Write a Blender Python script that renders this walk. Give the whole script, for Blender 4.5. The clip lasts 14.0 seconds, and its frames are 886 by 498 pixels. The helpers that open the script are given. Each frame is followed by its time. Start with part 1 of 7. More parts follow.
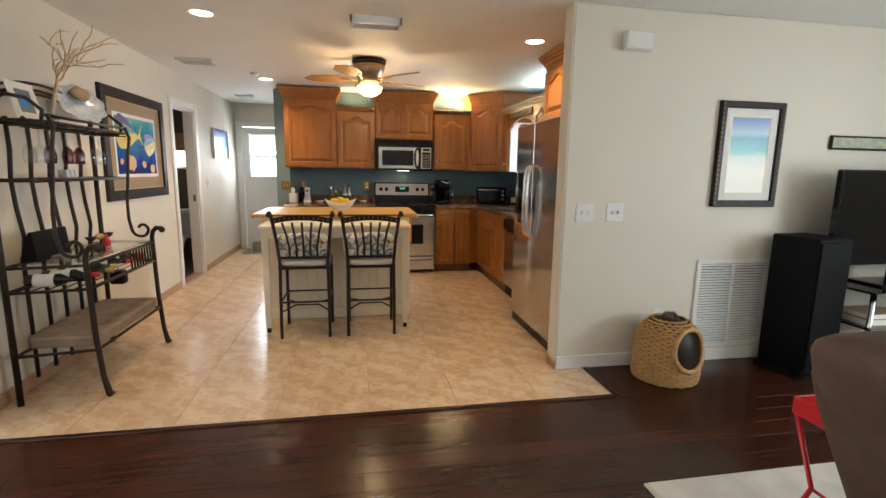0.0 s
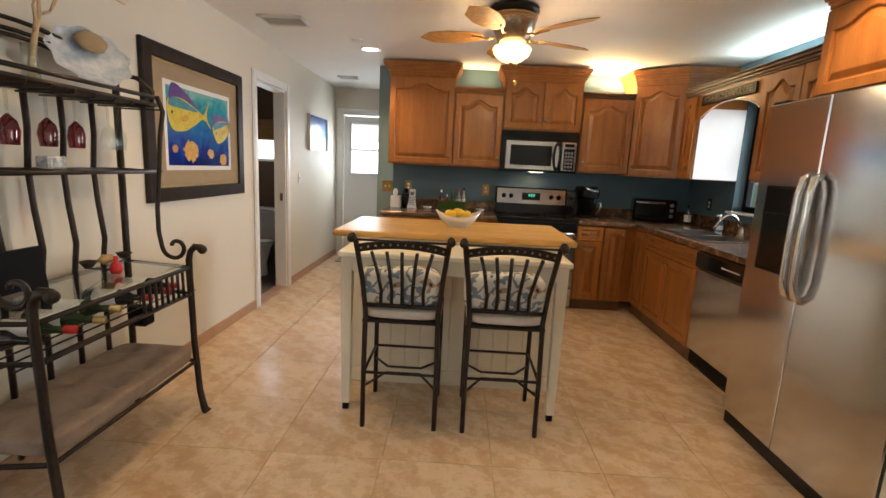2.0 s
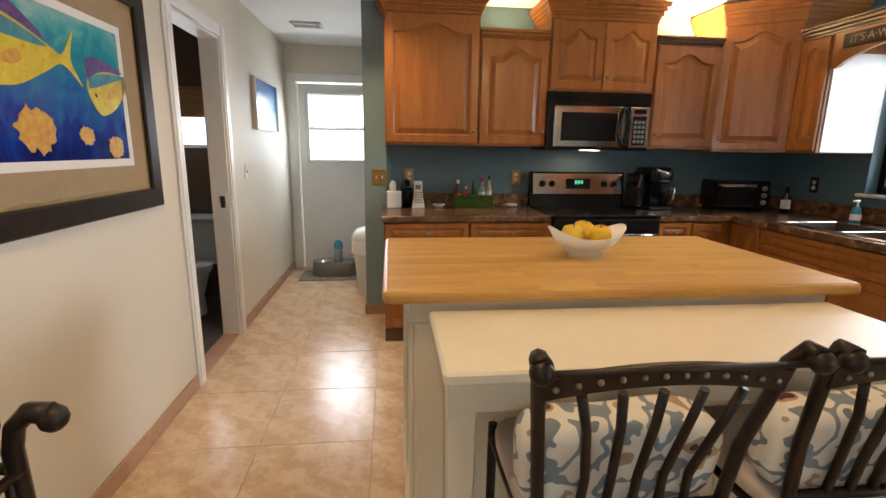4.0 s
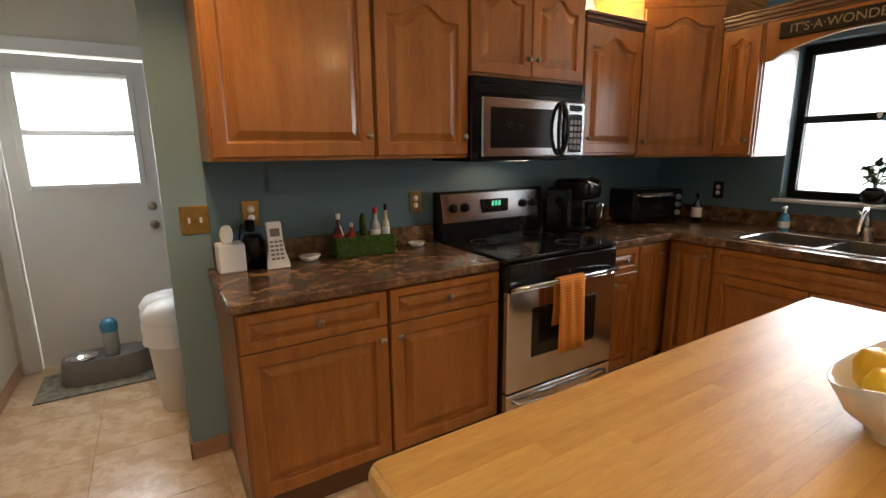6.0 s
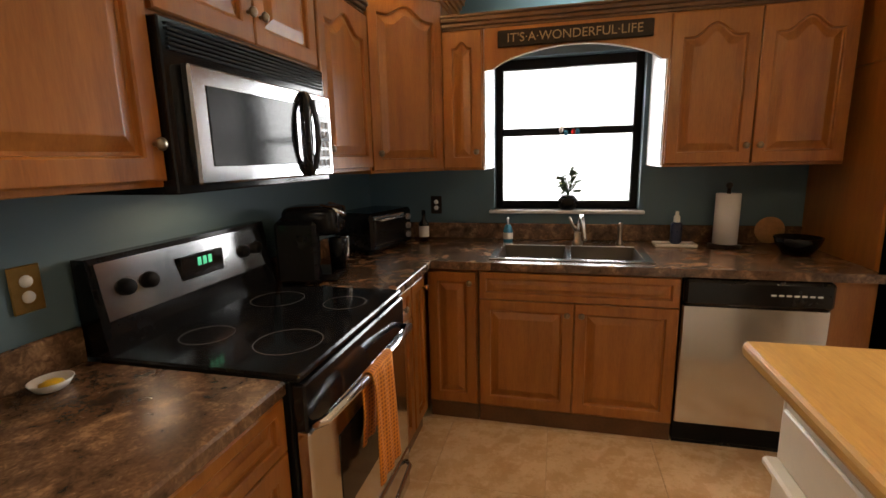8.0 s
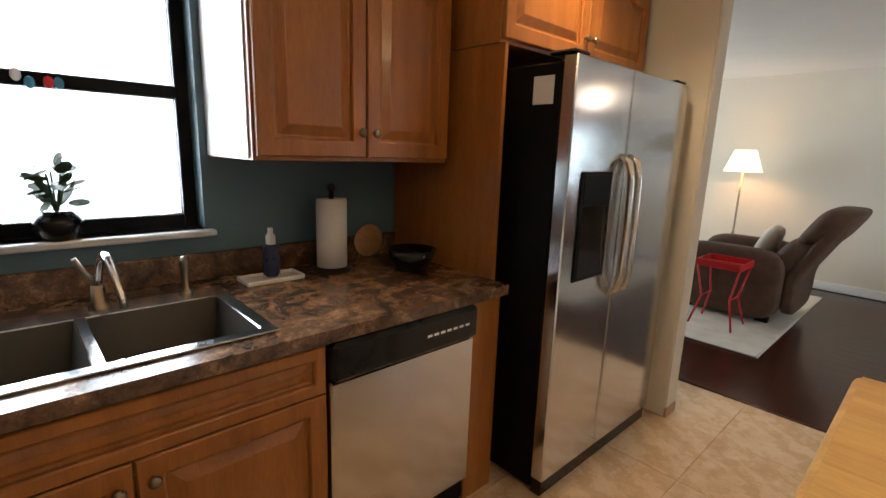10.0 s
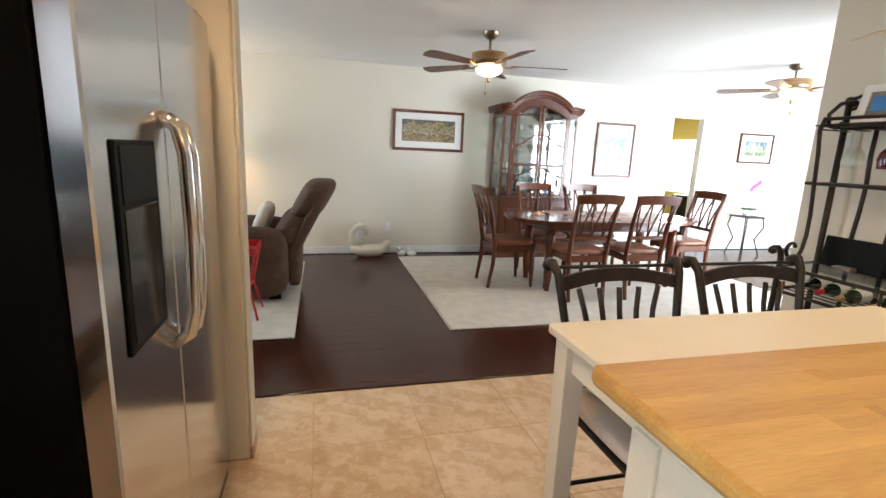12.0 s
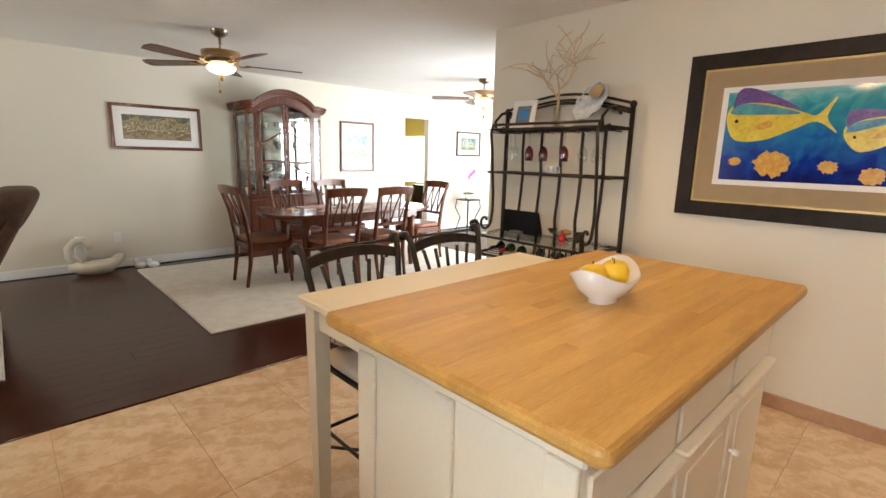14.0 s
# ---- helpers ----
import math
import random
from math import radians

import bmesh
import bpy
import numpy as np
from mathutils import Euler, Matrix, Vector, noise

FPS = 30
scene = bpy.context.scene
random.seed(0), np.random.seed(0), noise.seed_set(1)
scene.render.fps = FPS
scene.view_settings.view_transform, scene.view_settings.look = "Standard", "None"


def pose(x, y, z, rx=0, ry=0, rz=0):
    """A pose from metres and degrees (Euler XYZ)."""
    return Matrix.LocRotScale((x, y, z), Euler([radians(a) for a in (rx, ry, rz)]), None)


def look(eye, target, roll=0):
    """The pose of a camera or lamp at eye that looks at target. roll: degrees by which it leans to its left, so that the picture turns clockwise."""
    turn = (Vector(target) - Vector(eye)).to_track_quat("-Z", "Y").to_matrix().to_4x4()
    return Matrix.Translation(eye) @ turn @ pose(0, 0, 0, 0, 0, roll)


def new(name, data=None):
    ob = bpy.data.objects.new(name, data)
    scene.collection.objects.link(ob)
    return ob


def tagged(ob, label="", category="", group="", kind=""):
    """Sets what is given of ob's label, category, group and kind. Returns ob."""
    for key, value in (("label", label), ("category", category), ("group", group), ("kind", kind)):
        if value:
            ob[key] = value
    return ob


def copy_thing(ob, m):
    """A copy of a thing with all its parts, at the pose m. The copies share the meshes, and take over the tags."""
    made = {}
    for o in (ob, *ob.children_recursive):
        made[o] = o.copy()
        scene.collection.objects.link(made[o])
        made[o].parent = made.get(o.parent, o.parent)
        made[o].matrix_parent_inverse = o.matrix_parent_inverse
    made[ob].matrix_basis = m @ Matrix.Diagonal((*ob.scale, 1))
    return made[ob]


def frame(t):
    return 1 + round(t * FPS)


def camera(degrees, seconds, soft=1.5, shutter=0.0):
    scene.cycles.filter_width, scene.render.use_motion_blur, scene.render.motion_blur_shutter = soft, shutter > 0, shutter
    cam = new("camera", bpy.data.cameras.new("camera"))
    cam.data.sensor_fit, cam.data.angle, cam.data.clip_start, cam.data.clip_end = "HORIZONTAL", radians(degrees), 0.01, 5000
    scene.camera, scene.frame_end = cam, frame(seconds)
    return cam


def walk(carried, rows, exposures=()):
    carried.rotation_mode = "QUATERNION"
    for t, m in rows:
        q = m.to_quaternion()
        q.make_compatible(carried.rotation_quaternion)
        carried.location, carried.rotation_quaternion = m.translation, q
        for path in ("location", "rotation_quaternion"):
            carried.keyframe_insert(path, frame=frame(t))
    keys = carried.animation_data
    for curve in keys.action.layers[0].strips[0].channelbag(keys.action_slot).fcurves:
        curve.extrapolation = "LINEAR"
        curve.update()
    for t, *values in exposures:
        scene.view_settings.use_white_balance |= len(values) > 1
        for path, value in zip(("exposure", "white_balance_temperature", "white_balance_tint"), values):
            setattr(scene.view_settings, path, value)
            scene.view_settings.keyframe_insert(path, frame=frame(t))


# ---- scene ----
cam = camera(86.8, 14.0)
PATH = [
    (0, (1.928, 1.153, 1.367), (2.279, 3.094, 1.039), 0.9),
    (0.5, (2.007, 1.51, 1.379), (2.295, 3.461, 1.046), 1.6),
    (1, (1.974, 1.894, 1.374), (2.192, 3.854, 1.042), 2.4),
    (1.5, (1.898, 2.281, 1.372), (1.968, 4.252, 1.039), 2.8),
    (2, (1.751, 2.692, 1.37), (1.693, 4.661, 1.027), 2.8),
    (2.2, (1.675, 2.86, 1.369), (1.577, 4.826, 1.021), 2.7),
    (4.3, (0.95, 4.456, 1.352), (1.304, 6.379, 0.93), 0.4),
    (4.5, (0.906, 4.619, 1.356), (1.365, 6.52, 0.935), 0.1),
    (5, (0.808, 4.977, 1.368), (1.525, 6.799, 0.958), -0.6),
    (5.5, (0.762, 5.354, 1.399), (1.669, 7.089, 0.991), -0.6),
    (6, (0.784, 5.681, 1.415), (1.816, 7.346, 1.011), -0.6),
    (6.5, (0.773, 6.046, 1.412), (2.031, 7.547, 1.008), -0.8),
    (7, (0.868, 6.343, 1.413), (2.376, 7.592, 1.006), -1.4),
    (7.5, (1.004, 6.577, 1.427), (2.758, 7.454, 1.033), -1.5),
    (8, (1.195, 6.719, 1.442), (3.101, 7.191, 1.06), -1.3),
    (8.2, (1.318, 6.771, 1.44), (3.259, 7.069, 1.06), -0.9),
    (10.5, (2.645, 6.748, 1.40), (3.655, 5.072, 0.988), 2.1),
    (11, (2.855, 6.42, 1.377), (3.347, 4.526, 0.963), 1.9),
    (11.5, (2.934, 6.273, 1.367), (2.906, 4.317, 0.952), 2.3),
    (12, (2.965, 6.19, 1.361), (2.462, 4.297, 0.96), 2.5),
    (12.5, (2.991, 6.233, 1.359), (2.139, 4.467, 0.967), 2.6),
    (13, (3.045, 6.387, 1.394), (1.968, 4.748, 0.997), 2.3),
    (13.5, (3.055, 6.476, 1.389), (1.823, 4.951, 0.996), 1.9),
    (14, (3.061, 6.529, 1.389), (1.707, 5.109, 1.002), 1.5),
]
EXPOSURE = [(0, 0.3, 6250, 9), (2.2, 0.15, 6400, 10), (4.5, 0.15, 6300, 10), (5.5, 0.0, 6500, 11), (6.5, -0.15, 6800, 12), (7, -0.2, 7000, 13), (8, -0.08, 7000, 13), (9.4, -0.1, 6900, 13), (10.5, 0.15, 5600, 8),
            (11.2, 0.4, 5800, 9), (12.2, 0.36, 6150, 9), (14, 0.15, 6700, 11)]
walk(cam, [(t, look(eye, target, roll)) for t, eye, target, roll in PATH], EXPOSURE)

# ---- light ----
CEIL = 2.42
world = bpy.data.worlds.new("sky")
scene.world = world
world.use_nodes = True
wn = world.node_tree.nodes
sky = wn.new("ShaderNodeTexSky")
sky.sky_type, sky.sun_disc = "NISHITA", False
sky.sun_elevation, sky.sun_rotation = radians(48), radians(150)
world.node_tree.links.new(sky.outputs[0], wn["Background"].inputs[0])
wn["Background"].inputs[1].default_value = 0.12


def lamp(name, kind, m, energy, colour=(1, 1, 1), size=0.1, size_y=None, spread=None, blend=None, cone=None):
    data = bpy.data.lights.new(name, kind)
    data.energy, data.color = energy, colour
    if kind == "AREA":
        data.size = size
        if size_y:
            data.shape, data.size_y = "RECTANGLE", size_y
        if spread:
            data.spread = radians(spread)
    elif kind == "SUN":
        data.angle = size
    else:
        data.shadow_soft_size = size
    if kind == "SPOT":
        data.spot_size, data.spot_blend = radians(cone or 120), blend or 0.6
    ob = new(name, data)
    ob.matrix_world = m
    return ob


DAY, WARM = (0.89, 0.95, 1.0), (1.0, 0.66, 0.32)
lamp("sun", "SUN", look((6, -8, 12), (0, 0, 0)), 2.5, (1, 0.95, 0.88), radians(0.5))
# daylight standing in the openings
lamp("kitchen_window_daylight", "AREA", look((4.44, 6.68, 1.58), (3.0, 6.55, 1.35)), 17, DAY, 0.8, 0.85, 100)
lamp("hall_door_daylight", "AREA", look((0.44, 9.62, 1.57), (0.44, 8.0, 0.9)), 16, DAY, 0.5, 0.6)
# added out of view to brighten the far wall; its door is assumed
lamp("unseen_door_daylight", "AREA", look((-2.9, 3.84, 1.15), (-1.9, 0, 1.3)), 260, DAY, 2.4, 1.9)
lamp("living_window_daylight", "AREA", look((6.55, 1.6, 1.4), (3, 2.0, 1.0)), 50, DAY, 1.7, 1.3)
lamp("bathroom_daylight", "AREA", look((-0.72, 8.58, 1.5), (-0.5, 7.3, 0.7)), 3, DAY, 0.5, 0.4)
lamp("far_room_daylight", "AREA", look((-4.5, -2.4, 1.4), (-2.0, -1.0, 1.2)), 90, DAY, 1.6, 1.0)
# lamps of the house
for x, y in ((0.877, 4.853), (3.358, 5.0), (0.852, 7.277)):
    lamp("downlight", "SPOT", look((x, y, CEIL - 0.03), (x, y, 0)), 40, (1.0, 0.69, 0.38), 0.05, cone=130, blend=0.8)
lamp("kitchen_fan_bulb", "POINT", pose(2.045, 5.98, 2.12), 19, (1.0, 0.76, 0.47), 0.08)
lamp("dining_fan_bulb", "POINT", pose(1.50, 2.0, 2.03), 5, (1, 0.8, 0.6), 0.06)
lamp("floor_lamp_bulb", "POINT", pose(4.12, 0.38, 1.42), 7, (1.0, 0.62, 0.32), 0.05)
lamp("cabinet_top_tube", "AREA", look((3.2, 7.80, 2.21), (3.24, 7.74, 2.42)), 18, (1.0, 0.72, 0.35), 0.4, 0.06)
lamp("sink_top_tube", "AREA", look((4.08, 6.3, 2.22), (4.08, 6.3, 2.42)), 6, (0.75, 0.95, 0.95), 0.06, 1.2)
lamp("cabinet_gap_tube", "AREA", look((1.9, 7.86, 2.22), (1.9, 7.84, 2.42)), 2, (1.0, 0.72, 0.35), 0.3, 0.06)
lamp("microwave_lamp", "SPOT", look((2.53, 7.74, 1.372), (2.50, 7.86, 0.9)), 8.0, (1.0, 0.66, 0.36), 0.02, cone=150, blend=0.5)


# ---- materials ----
def mk(name, base, rough=0.5, metal=0.0, var=0.12, scale=6.0, fine=60.0, bump=0.05, stretch=(1, 1, 1), tint=0.0, coat=0.0, rvar=0.08, spec=0.5):
    """A surface with two scales of variation, fine relief, and a slight tint from piece to piece."""
    m = bpy.data.materials.new(name)
    m.use_nodes = True
    n, l = m.node_tree.nodes, m.node_tree.links
    b = n["Principled BSDF"]
    tc, mp = n.new("ShaderNodeTexCoord"), n.new("ShaderNodeMapping")
    mp.inputs["Scale"].default_value = stretch
    l.new(tc.outputs["Object"], mp.inputs["Vector"])
    info, seed = n.new("ShaderNodeObjectInfo"), n.new("ShaderNodeMath")
    seed.operation, seed.inputs[1].default_value = "MULTIPLY", 41.0
    l.new(info.outputs["Random"], seed.inputs[0])
    big, small = n.new("ShaderNodeTexNoise"), n.new("ShaderNodeTexNoise")
    for t, s, d in ((big, scale, 4.0), (small, fine, 3.0)):
        t.noise_dimensions = "4D"
        t.inputs["Scale"].default_value, t.inputs["Detail"].default_value = s, d
        l.new(mp.outputs[0], t.inputs["Vector"])
        l.new(seed.outputs[0], t.inputs["W"])
    mix = n.new("ShaderNodeMix")
    mix.data_type = "FLOAT"
    mix.inputs[0].default_value = 0.35
    l.new(big.outputs[0], mix.inputs[2])
    l.new(small.outputs[0], mix.inputs[3])
    add = n.new("ShaderNodeMath")
    add.operation = "MULTIPLY_ADD"
    l.new(info.outputs["Random"], add.inputs[0])
    add.inputs[1].default_value = tint
    l.new(mix.outputs[0], add.inputs[2])
    ramp = n.new("ShaderNodeValToRGB")
    ramp.color_ramp.elements[0].position, ramp.color_ramp.elements[1].position = 0.3, 0.72 + tint
    lo, hi = (base, base) if len(base) == 3 else base[:2]
    if len(base) == 3:
        lo = tuple(c * (1 - var) for c in base)
        hi = tuple(min(1, c * (1 + var)) for c in base)
    ramp.color_ramp.elements[0].color, ramp.color_ramp.elements[1].color = (*lo, 1), (*hi, 1)
    l.new(add.outputs[0], ramp.inputs[0])
    l.new(ramp.outputs[0], b.inputs["Base Color"])
    rr = n.new("ShaderNodeMapRange")
    rr.inputs["To Min"].default_value, rr.inputs["To Max"].default_value = max(0.02, rough - rvar), min(1, rough + rvar)
    l.new(small.outputs[0], rr.inputs["Value"])
    l.new(rr.outputs[0], b.inputs["Roughness"])
    b.inputs["Metallic"].default_value = metal
    b.inputs["Coat Weight"].default_value = coat
    b.inputs["Specular IOR Level"].default_value = spec
    if bump:
        bp = n.new("ShaderNodeBump")
        bp.inputs["Strength"].default_value, bp.inputs["Distance"].default_value = bump, 0.004
        l.new(mix.outputs[0], bp.inputs["Height"])
        l.new(bp.outputs[0], b.inputs["Normal"])
    return m


def two(lo, hi):
    return (lo, hi)


def glow(name, colour, strength):
    m = bpy.data.materials.new(name)
    m.use_nodes = True
    n, l = m.node_tree.nodes, m.node_tree.links
    b = n["Principled BSDF"]
    b.inputs["Base Color"].default_value = (*colour, 1)
    b.inputs["Emission Color"].default_value = (*colour, 1)
    b.inputs["Emission Strength"].default_value = strength
    b.inputs["Roughness"].default_value = 0.4
    return m


def lit_bowl(name, colour, strength, clear):
    """Frosted glass round a bulb: it glows, and part of the bulb's light passes."""
    m = glow(name, colour, strength)
    n, l = m.node_tree.nodes, m.node_tree.links
    tr, mx = n.new("ShaderNodeBsdfTransparent"), n.new("ShaderNodeMixShader")
    tr.inputs[0].default_value, mx.inputs[0].default_value = (1.0, 0.86, 0.62, 1), 1 - clear
    l.new(tr.outputs[0], mx.inputs[1])
    l.new(n["Principled BSDF"].outputs[0], mx.inputs[2])
    l.new(mx.outputs[0], n["Material Output"].inputs[0])
    return m


def glass(name, colour=(1, 1, 1), rough=0.02, ior=1.45):
    m = bpy.data.materials.new(name)
    m.use_nodes = True
    b = m.node_tree.nodes["Principled BSDF"]
    b.inputs["Base Color"].default_value = (*colour, 1)
    b.inputs["Transmission Weight"].default_value = 1
    b.inputs["Roughness"].default_value, b.inputs["IOR"].default_value = rough, ior
    return m


def pane_glass(name, tint=(1, 1, 1), gloss=0.08):
    """Thin flat glass: lets light straight through and mirrors a little."""
    m = bpy.data.materials.new(name)
    m.use_nodes = True
    n, l = m.node_tree.nodes, m.node_tree.links
    n.remove(n["Principled BSDF"])
    tr, gl, mx, fr = n.new("ShaderNodeBsdfTransparent"), n.new("ShaderNodeBsdfGlossy"), n.new("ShaderNodeMixShader"), n.new("ShaderNodeLayerWeight")
    tr.inputs[0].default_value = (*tint, 1)
    gl.inputs["Roughness"].default_value = 0.03
    pw_, ad = n.new("ShaderNodeMath"), n.new("ShaderNodeMath")
    pw_.operation, pw_.inputs[1].default_value = "POWER", 5.0
    l.new(fr.outputs["Facing"], pw_.inputs[0])
    ad.operation, ad.use_clamp, ad.inputs[1].default_value, ad.inputs[2].default_value = "MULTIPLY_ADD", True, 0.8, 0.03 + gloss * 0.4
    l.new(pw_.outputs[0], ad.inputs[0])
    l.new(ad.outputs[0], mx.inputs[0])
    l.new(tr.outputs[0], mx.inputs[1])
    l.new(gl.outputs[0], mx.inputs[2])
    l.new(mx.outputs[0], n["Material Output"].inputs[0])
    return m


WOOD_Z = (1, 1, 0.06)
M = {
    "wall": mk("wall_paint", (0.71, 0.665, 0.57), 0.6, var=0.03, scale=1.5, fine=140, bump=0.12),
    "teal": mk("teal_paint", (0.095, 0.165, 0.205), 0.55, var=0.05, scale=2, fine=140, bump=0.12),
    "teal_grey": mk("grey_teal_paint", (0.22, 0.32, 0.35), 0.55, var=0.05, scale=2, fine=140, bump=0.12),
    "sage": mk("sage_paint", (0.42, 0.50, 0.50), 0.55, var=0.04, scale=2, fine=140, bump=0.12),
    "ceil": mk("ceiling_paint", (0.83, 0.82, 0.80), 0.75, var=0.03, scale=3, fine=70, bump=0.45),
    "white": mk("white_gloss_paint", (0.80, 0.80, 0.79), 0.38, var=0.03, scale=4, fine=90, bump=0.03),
    "cream": mk("cream_furniture_paint", (0.78, 0.71, 0.565), 0.42, var=0.05, scale=5, fine=90, bump=0.05),
    "wood": mk("honey_maple", two((0.205, 0.066, 0.0115), (0.44, 0.172, 0.036)), 0.34, scale=5, fine=55, bump=0.06, stretch=(4, 4, 0.45), tint=0.10, coat=0.06),
    "wood_dark": mk("stained_trim", two((0.07, 0.032, 0.014), (0.15, 0.07, 0.03)), 0.35, scale=8, fine=70, bump=0.05, stretch=(1, 1, 1)),
    "cherry": mk("cherry_wood", two((0.060, 0.014, 0.0055), (0.165, 0.044, 0.0145)), 0.24, scale=6, fine=60, bump=0.05, stretch=(5, 5, 0.6), tint=0.08, coat=0.12),
    "block": mk("butcher_block", two((0.39, 0.195, 0.047), (0.76, 0.490, 0.155)), 0.40, scale=3.2, fine=45, bump=0.02, stretch=(0.6, 5, 5), tint=0.16, coat=0.0, spec=0.35),
    "tile": None,
    "grout": mk("grout", (0.52, 0.37, 0.235), 0.85, var=0.12, scale=12, fine=120, bump=0.2),
    "plank": mk("dark_plank", two((0.020, 0.0058, 0.0035), (0.078, 0.022, 0.011)), 0.22, scale=4, fine=60, bump=0.015, stretch=(0.6, 9, 9), tint=0.25, coat=0.0, spec=0.3),
    "seam": mk("plank_seam", (0.006, 0.004, 0.003), 0.7, bump=0),
    "counter": None,
    "black": mk("black_gloss", (0.010, 0.010, 0.011), 0.12, var=0.2, scale=8, bump=0.0, coat=0.05, spec=0.3),
    "blackmat": mk("black_matt", (0.005, 0.005, 0.0055), 0.55, var=0.2, scale=8, fine=120, bump=0.1, spec=0.12),
    "iron": mk("bronze_iron", two((0.018, 0.013, 0.010), (0.052, 0.036, 0.027)), 0.42, 0.6, scale=25, fine=150, bump=0.2),
    "steel": mk("brushed_steel", (0.62, 0.62, 0.63), 0.16, 1.0, var=0.03, scale=3, fine=60, bump=0.0, stretch=(1, 1, 0.3), rvar=0.03),
    "chrome": mk("polished_metal", (0.72, 0.71, 0.69), 0.14, 1.0, var=0.04, scale=8, bump=0, rvar=0.03),
    "brass": mk("aged_brass", (0.42, 0.27, 0.09), 0.33, 1.0, var=0.15, scale=30, fine=120, bump=0.05),
    "nickel": mk("antique_nickel", (0.30, 0.25, 0.19), 0.30, 1.0, var=0.15, scale=40, bump=0.05),
    "suede": mk("taupe_suede", two((0.20, 0.145, 0.11), (0.33, 0.25, 0.195)), 0.9, scale=14, fine=160, bump=0.3),
    "leather": mk("brown_recliner_fabric", two((0.048, 0.023, 0.012), (0.115, 0.060, 0.034)), 0.75, scale=12, fine=150, bump=0.3),
    "rug": mk("cream_rug", two((0.52, 0.48, 0.41), (0.72, 0.68, 0.61)), 0.95, scale=9, fine=220, bump=0.8),
    "porcelain": mk("white_porcelain", (0.80, 0.79, 0.76), 0.13, var=0.02, scale=5, bump=0, coat=0.3),
    "lemon": mk("yellow_skin", two((0.72, 0.42, 0.02), (0.86, 0.62, 0.05)), 0.35, scale=9, fine=120, bump=0.12),
    "wicker": mk("wicker", two((0.32, 0.155, 0.046), (0.62, 0.37, 0.14)), 0.55, scale=30, fine=120, bump=0.3),
    "red": mk("red_metal_paint", (0.50, 0.012, 0.018), 0.35, var=0.1, scale=12, bump=0.03),
    "moss": mk("moss", two((0.018, 0.050, 0.006), (0.10, 0.19, 0.025)), 0.95, scale=40, fine=160, bump=1.0),
    "leaf": mk("leaf_green", two((0.018, 0.045, 0.012), (0.06, 0.11, 0.03)), 0.5, scale=20, bump=0.1),
    "branch": mk("dried_branch", two((0.50, 0.33, 0.18), (0.72, 0.54, 0.35)), 0.8, scale=20, fine=120, bump=0.4),
    "paper": mk("white_paper", (0.80, 0.79, 0.77), 0.85, var=0.03, scale=9, fine=120, bump=0.08),
    "mat_tan": mk("tan_mat_board", (0.36, 0.26, 0.15), 0.8, var=0.08, scale=20, fine=160, bump=0.15),
    "gold": mk("gilt_edge", (0.55, 0.40, 0.17), 0.4, 0.8, var=0.15, scale=30, bump=0.05),
    "espresso": mk("espresso_frame", two((0.012, 0.008, 0.006), (0.035, 0.022, 0.016)), 0.42, scale=15, fine=90, bump=0.05, spec=0.2),
    "plastic": mk("white_plastic", (0.76, 0.76, 0.75), 0.42, var=0.02, scale=6, bump=0),
    "grey": mk("grey_plastic", (0.17, 0.155, 0.145), 0.55, var=0.06, scale=8, bump=0.03),
    "aqua": mk("blue_plastic", (0.05, 0.25, 0.42), 0.25, var=0.1, bump=0),
    "terracotta": mk("terracotta_baseboard", two((0.36, 0.20, 0.115), (0.52, 0.32, 0.20)), 0.35, scale=7, fine=60, bump=0.05),
    "seat_pad": mk("pale_seat_cloth", two((0.48, 0.40, 0.33), (0.62, 0.54, 0.46)), 0.9, scale=14, fine=160, bump=0.2),
    "pane": pane_glass("window_glass"),
    "glass": pane_glass("thin_glass", (0.93, 0.96, 0.95), 0.12),
    "purple": pane_glass("purple_glass", (0.42, 0.13, 0.16), 0.15),
    "frost": lit_bowl("lit_frosted_bowl", (1.0, 0.66, 0.28), 6.0, 0.45),
    "frost2": glow("lit_pale_bowl", (1.0, 0.80, 0.58), 5.0),
    "bulb": glow("lit_lens", (1.0, 0.86, 0.66), 9.0),
    "shade": glow("lit_lamp_shade", (1.0, 0.78, 0.50), 1.6),
    "led": glow("green_digits", (0.10, 0.8, 0.45), 0.45),
    "out": glow("bright_outdoors", (0.95, 0.98, 1.0), 2.2),
    "yellow_wall": mk("yellow_wall_paint", (0.66, 0.52, 0.14), 0.6, var=0.03, bump=0.1),
    "brown_wall": mk("brown_bath_paint", (0.15, 0.095, 0.06), 0.6, var=0.05, bump=0.1),
    "cork": mk("cork", (0.45, 0.25, 0.11), 0.8, var=0.2, scale=40, bump=0.2),
}


def veined(name, lo, mid, hi, rough, scale, bump, tint, fine_share=0.35, twist=2.4):
    m = mk(name, two(lo, hi), rough, scale=scale, fine=scale * 7, bump=bump, tint=tint)
    n, l = m.node_tree.nodes, m.node_tree.links
    ramp = [x for x in n if x.bl_idname == "ShaderNodeValToRGB"][0].color_ramp
    [x for x in n if x.bl_idname == "ShaderNodeMix"][0].inputs[0].default_value = fine_share
    ramp.elements[0].position, ramp.elements[1].position = 0.34, 0.68
    e = ramp.elements.new(0.52)
    e.color = (*mid, 1)
    for t in n:
        if t.bl_idname == "ShaderNodeTexNoise":
            t.inputs["Distortion"].default_value = twist
            t.inputs["Detail"].default_value = 8
    return m


